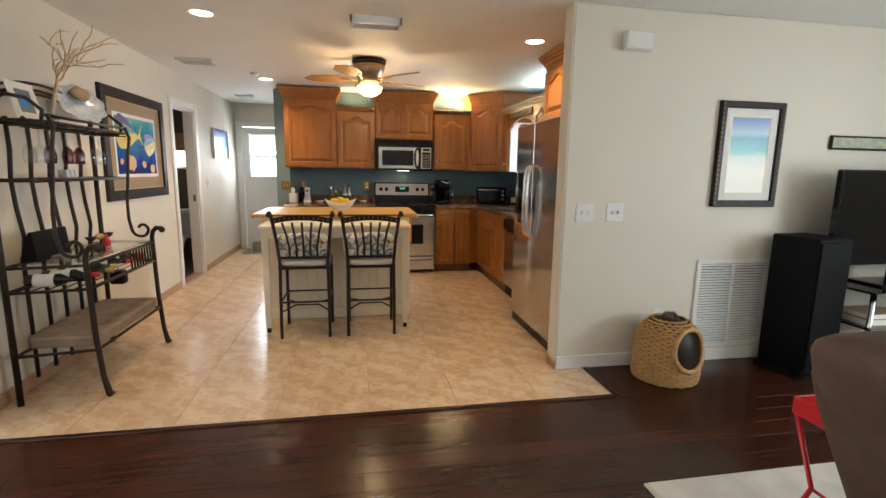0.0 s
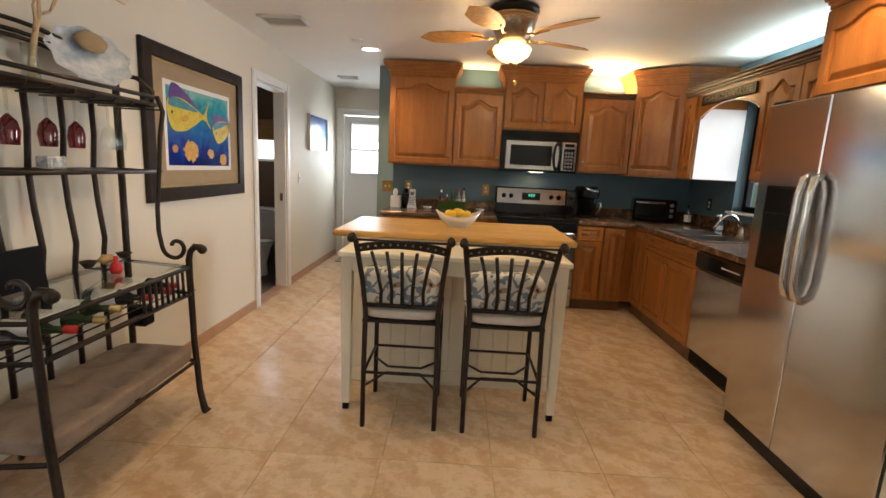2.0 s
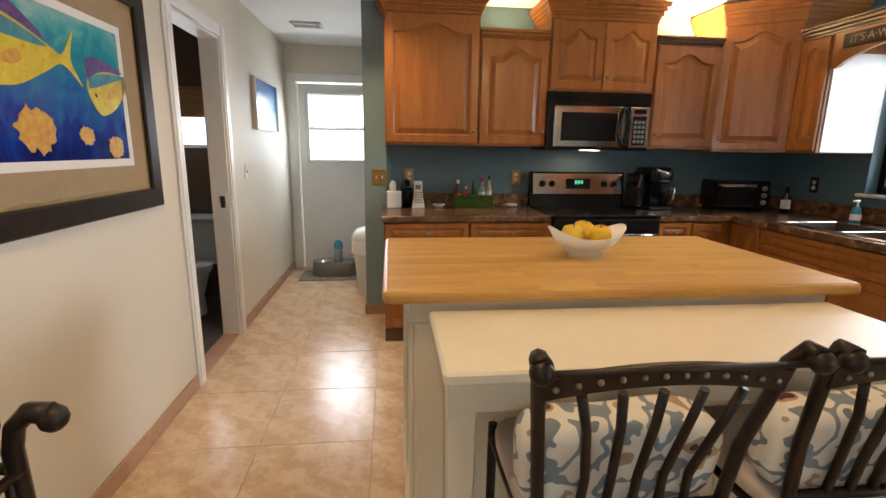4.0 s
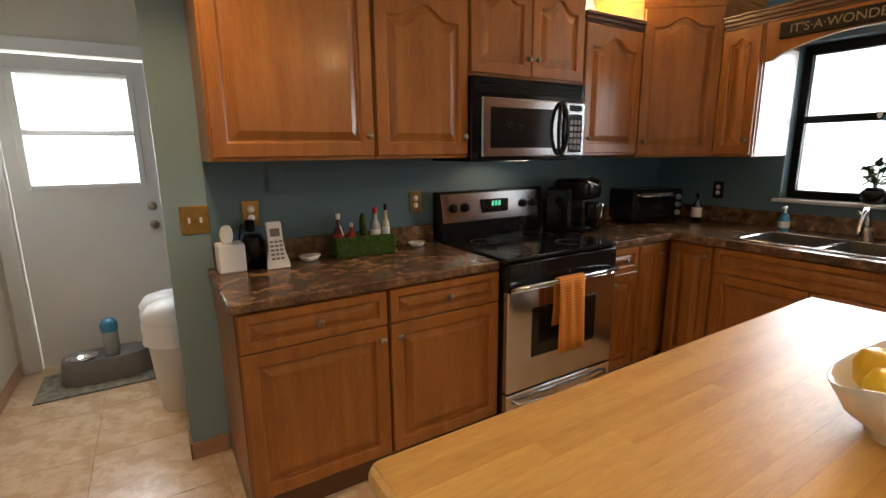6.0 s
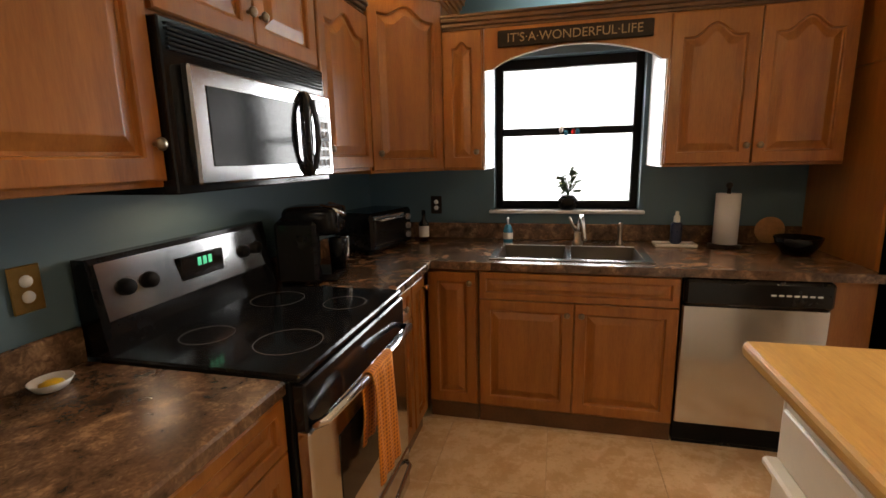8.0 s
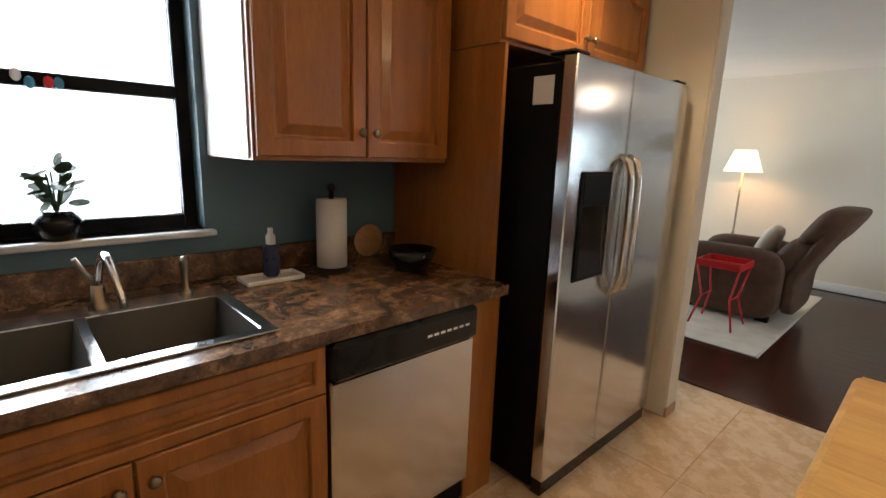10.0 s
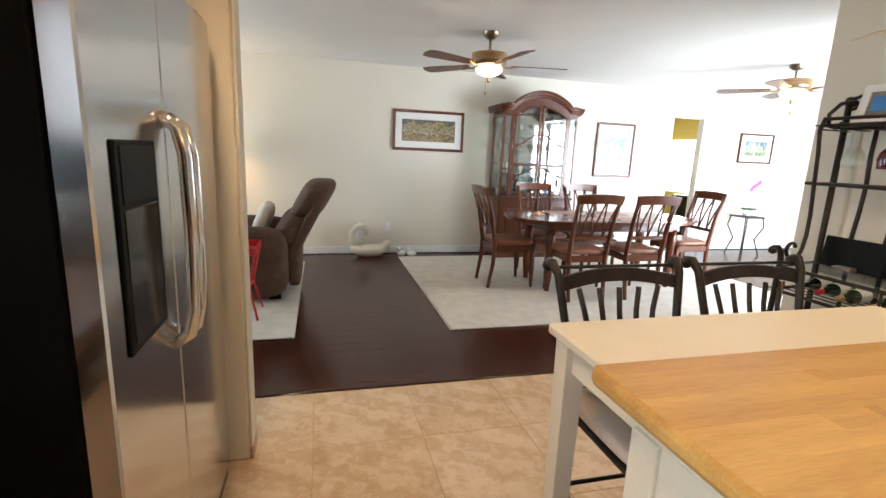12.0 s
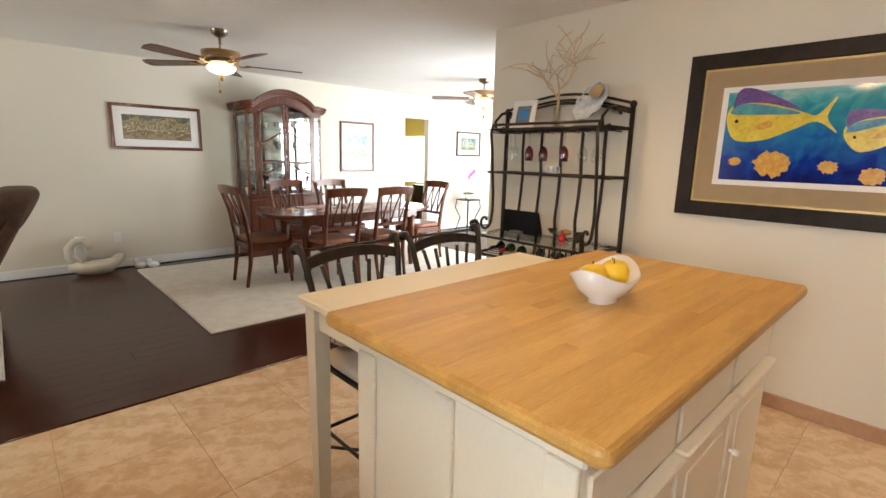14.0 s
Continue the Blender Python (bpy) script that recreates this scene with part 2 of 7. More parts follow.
M["tile"] = veined("travertine_tile", (0.545, 0.362, 0.208), (0.630, 0.445, 0.275), (0.735, 0.565, 0.385), 0.24, 2.3, 0.015, 0.09, 0.14, 2.6)
def flowing(m, share):
    """Lay long bent bands over the clouding of a stone."""
    n, l = m.node_tree.nodes, m.node_tree.links
    ramp = [x for x in n if x.bl_idname == "ShaderNodeValToRGB"][0]
    noise = [x for x in n if x.bl_idname == "ShaderNodeTexNoise"][0]
    was = ramp.inputs[0].links[0].from_socket
    w, mix = n.new("ShaderNodeTexWave"), n.new("ShaderNodeMix")
    w.bands_direction = "DIAGONAL"
    for key, v in (("Scale", 2.1), ("Distortion", 17.0), ("Detail", 8.0), ("Detail Scale", 1.3), ("Detail Roughness", 0.72)):
        w.inputs[key].default_value = v
    l.new(noise.inputs["Vector"].links[0].from_socket, w.inputs["Vector"])
    mix.inputs[0].default_value = share
    l.new(was, mix.inputs[2])
    l.new(w.outputs["Fac"], mix.inputs[3])
    l.new(mix.outputs[0], ramp.inputs[0])
    ramp.color_ramp.elements[0].position, ramp.color_ramp.elements[1].position, ramp.color_ramp.elements[2].position = 0.30, 0.5, 0.70


flowing(M["tile"], 0.22)
M["counter"] = veined("brown_laminate", (0.035, 0.019, 0.012), (0.150, 0.084, 0.048), (0.42, 0.250, 0.135), 0.24, 9, 0.02, 0.0, 0.34, 1.3)


# ---- shape helpers ----
def bx(bm, x0, x1, y0, y1, z0, z1, b=0.0):
    """A box with chamfered edges of width b."""
    lo, hi = (min(x0, x1), min(y0, y1), min(z0, z1)), (max(x0, x1), max(y0, y1), max(z0, z1))
    b = min(b, *(0.45 * (h - k) for h, k in zip(hi, lo)))
    vs = {}
    for i in range(8):
        s = (i & 1, i >> 1 & 1, i >> 2 & 1)
        for a in range(3) if b > 0 else (0,):
            vs[i, a] = bm.verts.new([(hi[k] if s[k] else lo[k]) - (0 if k == a or b <= 0 else (b if s[k] else -b)) for k in range(3)])
    g = (lambda i, a: vs[i, a]) if b > 0 else (lambda i, a: vs[i, 0])
    for a in range(3):
        u, v = 1 << (a + 1) % 3, 1 << (a + 2) % 3
        for s in (0, 1 << a):
            bm.faces.new([g(s, a), g(s | u, a), g(s | u | v, a), g(s | v, a)])
    if b > 0:
        for a in range(3):
            k, p, q = 1 << a, (a + 1) % 3, (a + 2) % 3
            for u in (0, 1 << p):
                for v in (0, 1 << q):
                    i = u | v
                    bm.faces.new([g(i, p), g(i | k, p), g(i | k, q), g(i, q)])
        for i in range(8):
            bm.faces.new([g(i, 0), g(i, 1), g(i, 2)])
    return bm


def tube(bm, pts, r, n=8, closed=False):
    """A round bar along points; r is one radius or one for each point."""
    pts = [Vector(p) for p in pts]
    rs = r if isinstance(r, (list, tuple)) else [r] * len(pts)
    rings, up = [], None
    for i, p in enumerate(pts):
        a = pts[i - 1] if i or closed else p
        c = pts[(i + 1) % len(pts)] if i < len(pts) - 1 or closed else p
        d = (c - a).normalized()
        if up is None:
            up = d.orthogonal().normalized()
        up = (up - d * up.dot(d)).normalized()
        w = d.cross(up)
        rings.append([bm.verts.new(p + (up * math.cos(t) + w * math.sin(t)) * rs[i]) for t in [2 * math.pi * k / n for k in range(n)]])
    pairs = list(zip(rings, rings[1:])) + ([(rings[-1], rings[0])] if closed else [])
    for a, c in pairs:
        for k in range(n):
            bm.faces.new([a[k], a[(k + 1) % n], c[(k + 1) % n], c[k]]).smooth = True
    if not closed:
        bm.faces.new(rings[0]), bm.faces.new(rings[-1])
    return bm


def lathe(bm, prof, n=20, at=(0, 0, 0)):
    """A turned shape from (radius, height) pairs."""
    rings = []
    for r, z in prof:
        if r < 1e-5:
            rings.append([bm.verts.new((at[0], at[1], at[2] + z))])
        else:
            rings.append([bm.verts.new((at[0] + r * math.cos(2 * math.pi * k / n), at[1] + r * math.sin(2 * math.pi * k / n), at[2] + z)) for k in range(n)])
    for a, c in zip(rings, rings[1:]):
        for k in range(n):
            q = [a[k % len(a)], a[(k + 1) % len(a)], c[(k + 1) % len(c)], c[k % len(c)]]
            q = [v for i, v in enumerate(q) if v not in q[:i]]
            if len(q) > 2:
                bm.faces.new(q).smooth = True
    return bm


def plate(bm, outline, depth, place):
    """A flat outline (u, v) given thickness; place(u, v, w) lays it into space."""
    a = [bm.verts.new(place(u, v, 0)) for u, v in outline]
    c = [bm.verts.new(place(u, v, depth)) for u, v in outline]
    bm.faces.new(a), bm.faces.new(c[::-1])
    for i in range(len(a)):
        j = (i + 1) % len(a)
        bm.faces.new([a[i], a[j], c[j], c[i]])
    return bm


def ball(bm, c, r, seg=10, squash=(1, 1, 1), rough=0.0):
    prof = [(math.sin(math.pi * i / seg), -math.cos(math.pi * i / seg)) for i in range(seg + 1)]
    k = len(bm.verts)
    lathe(bm, prof, seg * 2)
    bm.verts.ensure_lookup_table()
    for v in bm.verts[k:]:
        s = r * (1 + rough * noise.noise(v.co * 2.3 + Vector(c) * 9))
        v.co = Vector((v.co.x * s * squash[0] + c[0], v.co.y * s * squash[1] + c[1], v.co.z * s * squash[2] + c[2]))
    return bm


def soft_box(bm, x0, x1, y0, y1, z0, z1, n=8, power=4.0, sag=0.0):
    """A cushion: a box with swelling faces."""
    c, h = Vector(((x0 + x1) / 2, (y0 + y1) / 2, (z0 + z1) / 2)), Vector(((x1 - x0) / 2, (y1 - y0) / 2, (z1 - z0) / 2))
    grid = {}
    def vert(i, j, k):
        if (i, j, k) not in grid:
            d = Vector((2 * i / n - 1, 2 * j / n - 1, 2 * k / n - 1))
            s = (abs(d.x) ** power + abs(d.y) ** power + abs(d.z) ** power) ** (1 / power)
            d = d / s
            p = Vector((c.x + d.x * h.x, c.y + d.y * h.y, c.z + d.z * h.z))
            grid[i, j, k] = bm.verts.new(p + sag * noise.noise_vector(p * 6))
        return grid[i, j, k]
    for a in range(n):
        for b2 in range(n):
            for f in (0, n):
                for q in ([(a, b2, f), (a + 1, b2, f), (a + 1, b2 + 1, f), (a, b2 + 1, f)], [(a, f, b2), (a + 1, f, b2), (a + 1, f, b2 + 1), (a, f, b2 + 1)], [(f, a, b2), (f, a + 1, b2), (f, a + 1, b2 + 1), (f, a, b2 + 1)]):
                    bm.faces.new([vert(*v) for v in q]).smooth = True
    return bm


def part(name, bm, material, parent=None, label="", loc=None):
    if bm.faces:
        bmesh.ops.recalc_face_normals(bm, faces=bm.faces)
    me = bpy.data.meshes.new(name)
    bm.to_mesh(me)
    bm.free()
    me.materials.append(M[material] if isinstance(material, str) else material)
    ob = new(name, me)
    if parent:
        ob.parent = parent
    if loc:
        ob.location = loc
    if label:
        ob["label"] = label
    return ob


def thing(name, m, label, category, group=""):
    ob = new(name)
    ob.matrix_world = m
    ob.empty_display_size = 0.1
    return tagged(ob, label, category, group)


def B():
    return bmesh.new()


def box(name, material, parent, x0, x1, y0, y1, z0, z1, b=0.003, label=""):
    return part(name, bx(B(), x0, x1, y0, y1, z0, z1, b), material, parent, label)


def structure(name, bm, material, label="", category=""):
    return tagged(part(name, bm, material), label, category, kind="structure")


# ---- the large structure ----
T = 0.12
WX = -0.085
structure("wall_west", bx(bx(bx(B(), WX - T, WX, 3.80, 6.905, 0, CEIL), WX - T, WX, 7.625, 9.72, 0, CEIL), WX - T, WX, 6.905, 7.625, 2.06, CEIL), "wall", "beige painted kitchen wall with a bathroom doorway", "wall")
structure("wall_north", bx(B(), 0.825, 4.42, 8.0, 8.12, 0, CEIL), "teal", "teal painted kitchen back wall", "wall")
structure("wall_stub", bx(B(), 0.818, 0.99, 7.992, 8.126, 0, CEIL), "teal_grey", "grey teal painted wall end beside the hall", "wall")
structure("wall_hall_end", bx(bx(bx(B(), WX - T, 0.03, 9.60, 9.72, 0, CEIL), 0.85, 2.2, 9.60, 9.72, 0, CEIL), 0.03, 0.85, 9.60, 9.72, 2.05, CEIL), "wall", "beige wall at the end of the hall", "wall")
structure("wall_hall_east", bx(B(), 2.2, 2.32, 8.12, 9.72, 0, CEIL), "wall", "beige wall closing the back hall", "wall")
WY0, WY1, WZ0, WZ1 = 6.235, 7.125, 1.10, 2.04
structure("wall_east", bx(bx(bx(bx(B(), 4.275, 4.45, 4.21, WY0, 0, CEIL), 4.275, 4.45, WY1, 8.12, 0, CEIL), 4.275, 4.45, WY0, WY1, 0, WZ0), 4.275, 4.45, WY0, WY1, WZ1, CEIL), "teal", "teal painted wall with the sink window", "wall")
structure("wall_partition", bx(B(), 3.275, 6.72, 4.09, 4.21, 0, CEIL, 0.008), "wall", "beige partition wall between kitchen and living room", "wall")
structure("wall_south", bx(bx(bx(B(), -2.2, 6.72, -0.15, -0.03, 0, CEIL), -5.1, -2.95, -0.15, -0.03, 0, CEIL), -2.95, -2.2, -0.15, -0.03, 2.04, CEIL), "wall", "beige living room wall with an open doorway", "wall")
structure("wall_living_east", bx(bx(bx(bx(B(), 6.60, 6.72, -0.15, 0.7, 0, CEIL), 6.60, 6.72, 2.5, 4.21, 0, CEIL), 6.60, 6.72, 0.7, 2.5, 0, 0.75), 6.60, 6.72, 0.7, 2.5, 2.1, CEIL), "wall", "beige living room wall with a window", "wall")
structure("wall_living_west", bx(B(), -5.1, -4.98, -0.15, 3.92, 0, CEIL), "wall", "beige wall at the end of the room", "wall")
structure("wall_living_north", bx(bx(bx(B(), -5.1, -4.15, 3.80, 3.92, 0, CEIL), -1.65, WX - T, 3.80, 3.92, 0, CEIL), -4.15, -1.65, 3.80, 3.92, 2.1, CEIL), "wall", "beige wall with an added opening for daylight", "wall")
structure("ceiling", bx(B(), -5.2, 6.8, -0.2, 9.8, CEIL, CEIL + 0.1), "ceil", "white textured ceiling", "ceiling")
structure("bathroom_wall", bx(bx(bx(bx(B(), -1.7, -1.02, 8.6, 8.7, 0, CEIL), -1.7, -T, 5.6, 5.7, 0, CEIL), -1.8, -1.7, 5.6, 8.7, 0, CEIL), -0.40, -T, 8.6, 8.7, 0, CEIL), "brown_wall", "dark brown bathroom walls", "wall")
structure("bathroom_wall_window_side", bx(bx(B(), -1.02, -0.40, 8.6, 8.7, 0, 1.34), -1.02, -0.40, 8.6, 8.7, 1.84, CEIL), "brown_wall", "dark brown bathroom wall round a window", "wall")
structure("bathroom_floor", bx(B(), -1.8, -0.208, 5.6, 8.7, -0.06, -0.004), mk("dark_tile", (0.10, 0.085, 0.075), 0.35), "dark bathroom floor", "floor")
structure("far_room_wall", bx(bx(bx(B(), -4.6, -1.0, -3.6, -3.5, 0, CEIL), -4.7, -4.6, -3.6, -0.15, 0, CEIL), -1.1, -1.0, -3.5, -0.15, 0, CEIL), "yellow_wall", "yellow painted walls of the next room", "wall")
structure("far_room_ceiling", bx(B(), -4.7, -1.0, -3.6, -0.2, CEIL, CEIL + 0.08), "ceil", "white ceiling of the next room", "ceiling")
structure("kitchen_subfloor", bx(B(), -0.205, 4.45, 3.665, 9.72, -0.06, -0.004), "grout", "sand coloured grout bed", "floor")
structure("living_subfloor", bx(B(), -5.1, 6.72, -3.6, 3.655, -0.06, -0.004), "seam", "dark floor under the planks", "floor")
structure("living_subfloor_strip", bx(B(), 3.49, 6.72, 3.655, 4.12, -0.06, -0.004), "seam", "dark floor under the planks", "floor")
structure("ground", bx(B(), -300, 300, -300, 300, -0.30, -0.20), mk("lawn", (0.09, 0.12, 0.04), 0.9, var=0.3, scale=0.5, fine=20), "green lawn outside the house", "ground")
structure("backdrop", bx(B(), 6.0, 6.05, 4.6, 9.0, -0.2, 4.0), "out", "overexposed daylight outside the sink window", "backdrop")
structure("backdrop_hall", bx(B(), -0.8, 1.8, 10.6, 10.65, -0.2, 3.0), "out", "overexposed daylight outside the back door", "backdrop")
structure("backdrop_bathroom", bx(B(), -1.5, -0.2, 9.1, 9.15, 0.8, 2.4), "out", "overexposed daylight outside the bathroom", "backdrop")


# ---- kitchen cabinets ----
def arch_top(u, rise):
    a = abs(u) / 0.72
    return rise * (0.5 + 0.5 * math.cos(math.pi * a)) if a < 1 else 0.0


def panel_outline(w, h, rise, inset=0.0):
    """Outline of a door's panel: flat sides, and a crest on top when rise is more than nothing."""
    x0, x1, z0 = -w / 2 + inset, w / 2 - inset, inset
    k = 16 if rise > 0 else 1
    top = [(x1 + (x0 - x1) * i / k, h - rise - inset + arch_top(2 * i / k - 1, rise)) for i in range(k + 1)]
    return [(x0, z0), (x1, z0)] + top


def door_mesh(w, h, rise=0.0, rail=0.055, t=0.02):
    """A framed door with a raised panel, one closed skin; local x is the width about 0, z up from 0, the face at y = -t."""
    bm = B()
    pw, ph = w - 2 * rail, h - 2 * rail
    inner = panel_outline(pw, ph, rise)
    k = len(inner) - 3

    def outer(e):
        return [(-w / 2 + e, e), (w / 2 - e, e)] + [(w / 2 - e - (w - 2 * e) * i / k, h - e) for i in range(k + 1)]

    loops = [[bm.verts.new((x, y, z)) for x, z in outer(e)] for e, y in ((0.0, -0.001), (0.0, -t + 0.004), (0.004, -t))]
    for inset, y in ((-0.003, -t), (0.002, -t + 0.004), (0.004, -t + 0.013), (0.012, -t + 0.014), (0.017, -t + 0.012), (0.044, -t + 0.001), (0.048, -t + 0.0005)):
        loops.append([bm.verts.new((x, y, z + rail)) for x, z in panel_outline(pw, ph, rise, inset)])
    for a, c in zip(loops, loops[1:]):
        for i in range(len(a)):
            bm.faces.new([a[i], a[(i + 1) % len(a)], c[(i + 1) % len(c)], c[i]])
    bm.faces.new(loops[-1]), bm.faces.new(loops[0])
    return bm


def knob(parent, x, z, y=-0.02):
    part("knob", lathe_out(B(), [(0.006, 0), (0.006, 0.010), (0.014, 0.016), (0.016, 0.022), (0.011, 0.029), (0, 0.031)], (x, y, z)), "nickel", parent, "small antique nickel knob")


def lathe_out(bm, prof, at, n=12, axis="-y"):
    """A turned shape that points out of a front, along -y."""
    k = len(bm.verts)
    lathe(bm, prof, n)
    bm.verts.ensure_lookup_table()
    for v in bm.verts[k:]:
        x, y, z = v.co
        v.co = Vector((at[0] + x, at[1] - z, at[2] + y)) if axis == "-y" else Vector((at[0] + z, at[1] + y, at[2] + x))
    return bm


def crown(parent, w, z, depth, big, material="wood", label="", sides=(1, 1)):
    """A stepped crown moulding round the top front of a unit whose front lies at y = 0."""
    bm = B()
    steps = ((0.006, 0, 0.026), (0.014, 0.024, 0.045), (0.026, 0.043, 0.07), (0.042, 0.068, 0.095), (0.058, 0.093, 0.118), (0.064, 0.116, 0.134)) if big else ((0.006, 0, 0.014), (0.018, 0.013, 0.035), (0.032, 0.034, 0.055))
    for o, a, c in steps:
        bx(bm, -w / 2 - o * sides[0], w / 2 + o * sides[1], -o, depth, z + a, z + c, 0.004)
    return part("crown_moulding", bm, material, parent, label)


def hang_door(parent, w, h, x, z, rise=0.0, knob_at=None, rail=0.055):
    ob = part("door", door_mesh(w, h, rise, rail), "wood", parent)
    ob.location = (x, 0, z)
    if knob_at:
        knob(ob, *knob_at)
    return ob


def upper(m, w, h, depth, doors, crown_big, name_label, rise=0.05, crown_mat="wood", sides=(1, 1), knob_side=None, crown_on=True):
    """Wall cabinet: base point m at the bottom middle of its front."""
    cab = thing("wall_cabinet", m, name_label, "cabinet", "kitchen wall cabinets")
    box("body", "wood", cab, -w / 2 + 0.001, w / 2 - 0.001, 0.001, depth, 0, h, 0.002)
    dw = (w - 0.012) / doors
    for i in range(doors):
        x = -w / 2 + 0.006 + dw * (i + 0.5)
        side = (1 if i == 0 else -1) if doors == 2 else (knob_side or 1)
        hang_door(cab, dw - 0.006, h - 0.03, x, 0.015, rise, (side * (dw / 2 - 0.03), 0.085))
    if crown_on:
        crown(cab, w, h - 0.004, depth, crown_big, crown_mat, sides=sides)
    return cab


BACK = lambda x, z, y=7.65: pose(x, y, z)
RIGHT = lambda y, z, x=3.85: pose(x, y, z, 0, 0, -90)
upper(BACK(1.32, 1.388), 0.666, 0.882, 0.35, 1, True, "tall honey maple wall cabinet with an arched door", 0.062)
upper(BACK(1.9035, 1.388), 0.499, 0.742, 0.35, 1, False, "low honey maple wall cabinet with an arched door", 0.062, sides=(0, 0))
upper(BACK(2.55, 1.78), 0.79, 0.49, 0.37, 2, True, "honey maple cabinet with two doors above the microwave", 0.062)
upper(BACK(3.205, 1.388), 0.515, 0.742, 0.35, 1, False, "low honey maple wall cabinet with a dark crown", 0.062, "wood_dark", sides=(0, 0), knob_side=-1)
# corner unit with a slanting front
cor = thing("wall_cabinet", pose(3.6575, 7.5075, 1.37, 0, 0, math.degrees(math.atan2(-0.285, 0.385))), "tall honey maple corner wall cabinet lit from above", "cabinet", "kitchen wall cabinets")
inv = cor.matrix_world.inverted()
out = [inv @ Vector((x, y, 1.37)) for x, y in ((3.465, 7.65), (3.85, 7.365), (4.268, 7.365), (4.268, 7.99), (3.465, 7.99))]
part("body", plate(B(), [(p.x, p.y) for p in out], 0.90, lambda u, v, d: (u, v + 0.002, d)), "wood", cor)
hang_door(cor, 0.465, 0.87, 0, 0.015, 0.055, (-0.195, 0.085))
bm = B()
for o, a, c in ((0.006, 0.896, 0.922), (0.014, 0.92, 0.941), (0.026, 0.939, 0.966), (0.042, 0.964, 0.991), (0.058, 0.989, 1.014), (0.064, 1.012, 1.03)):
    c0 = [inv @ Vector((x, y, 1.37)) for x, y in ((3.465 - o, 7.99), (3.465 - o, 7.65 - o * 0.6), (3.85 - o * 0.6, 7.365 - o), (4.268, 7.365 - o), (4.268, 7.99))]
    plate(bm, [(p.x, p.y) for p in c0], c - a, lambda u, v, d, a=a: (u, v, a + d))
part("crown_moulding", bm, "wood", cor)
# units on the window wall and the arched valance between them
upper(RIGHT(7.245, 1.37), 0.235, 0.75, 0.42, 1, False, "narrow honey maple wall cabinet beside the window", 0.03, crown_on=False)
upper(RIGHT(5.805, 1.37), 0.80, 0.75, 0.42, 2, False, "honey maple wall cabinet with two arched doors", 0.062, crown_on=False)
val = thing("window_valance", RIGHT(6.656, 0), "arched honey maple valance over the sink window", "valance")
bm = B()
o = [(-0.468, 2.12), (-0.468, 1.90)] + [(-0.42 + 0.84 * i / 20, 1.905 + 0.10 * math.sin(math.pi * i / 20) ** 0.7) for i in range(21)] + [(0.468, 1.90), (0.468, 2.12)]
plate(bm, o, 0.02, lambda u, v, d: (u, d, v))
part("board", bm, "wood", val)
# white bead along the arch: window light on the edge, drawn as a shape
bm = B()
tube(bm, [(u, -0.001, v - 0.003) for u, v in o[2:-2]], 0.004, 6)
part("edge_light", bm, "white", val, "white line for the light on the arch's edge")
bm = B()
for q, a, c in ((0.006, 2.112, 2.130), (0.018, 2.128, 2.150), (0.034, 2.148, 2.172), (0.045, 2.170, 2.185)):
    bx(bm, -0.70, 1.256, -q, 0.42, a, c, 0.004)
part("crown_moulding", bm, "wood_dark", val, "dark stepped crown moulding")
# thin white sheets over the two maple sides that face the window
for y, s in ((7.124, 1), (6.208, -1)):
    structure("window_side_panel", bx(B(), 3.875, 4.272, y - 0.002, y + 0.002, 1.375, 2.0), "white", "white sheet on the cabinet side beside the window", "panel")
# sign on the valance
sign = thing("sign_board", RIGHT(6.665, 2.05, 3.846), "dark wooden sign lettered in cream", "sign")
box("board", "espresso", sign, -0.385, 0.385, -0.014, -0.001, -0.042, 0.042, 0.004)
cu = bpy.data.curves.new("lettering", "FONT")
cu.body, cu.size, cu.align_x, cu.align_y, cu.extrude = "IT'S\u00b7A\u00b7WONDERFUL\u00b7LIFE", 0.062, "CENTER", "CENTER", 0.001
tmp = bpy.data.objects.new("lettering", cu)
scene.collection.objects.link(tmp)
bpy.context.view_layer.update()
me = bpy.data.meshes.new_from_object(tmp.evaluated_get(bpy.context.evaluated_depsgraph_get()))
bpy.data.objects.remove(tmp)
me.materials.append(M["mat_tan"])
let = new("lettering", me)
let.parent = sign
let.matrix_local = pose(0, -0.0155, 0, 90)
let["label"] = "cream capital letters"
# cabinet over the fridge, and the tall side panel
ofr = upper(pose(3.62, 4.80, 1.82, 0, 0, -90), 1.13, 0.45, 0.65, 2, True, "honey maple cabinet with two arched doors over the fridge", 0.05, sides=(1, 0))
structure("fridge_side_panel", bx(B(), 3.60, 4.272, 5.335, 5.355, 0, 1.82, 0.002), "wood", "tall maple panel beside the fridge", "panel")


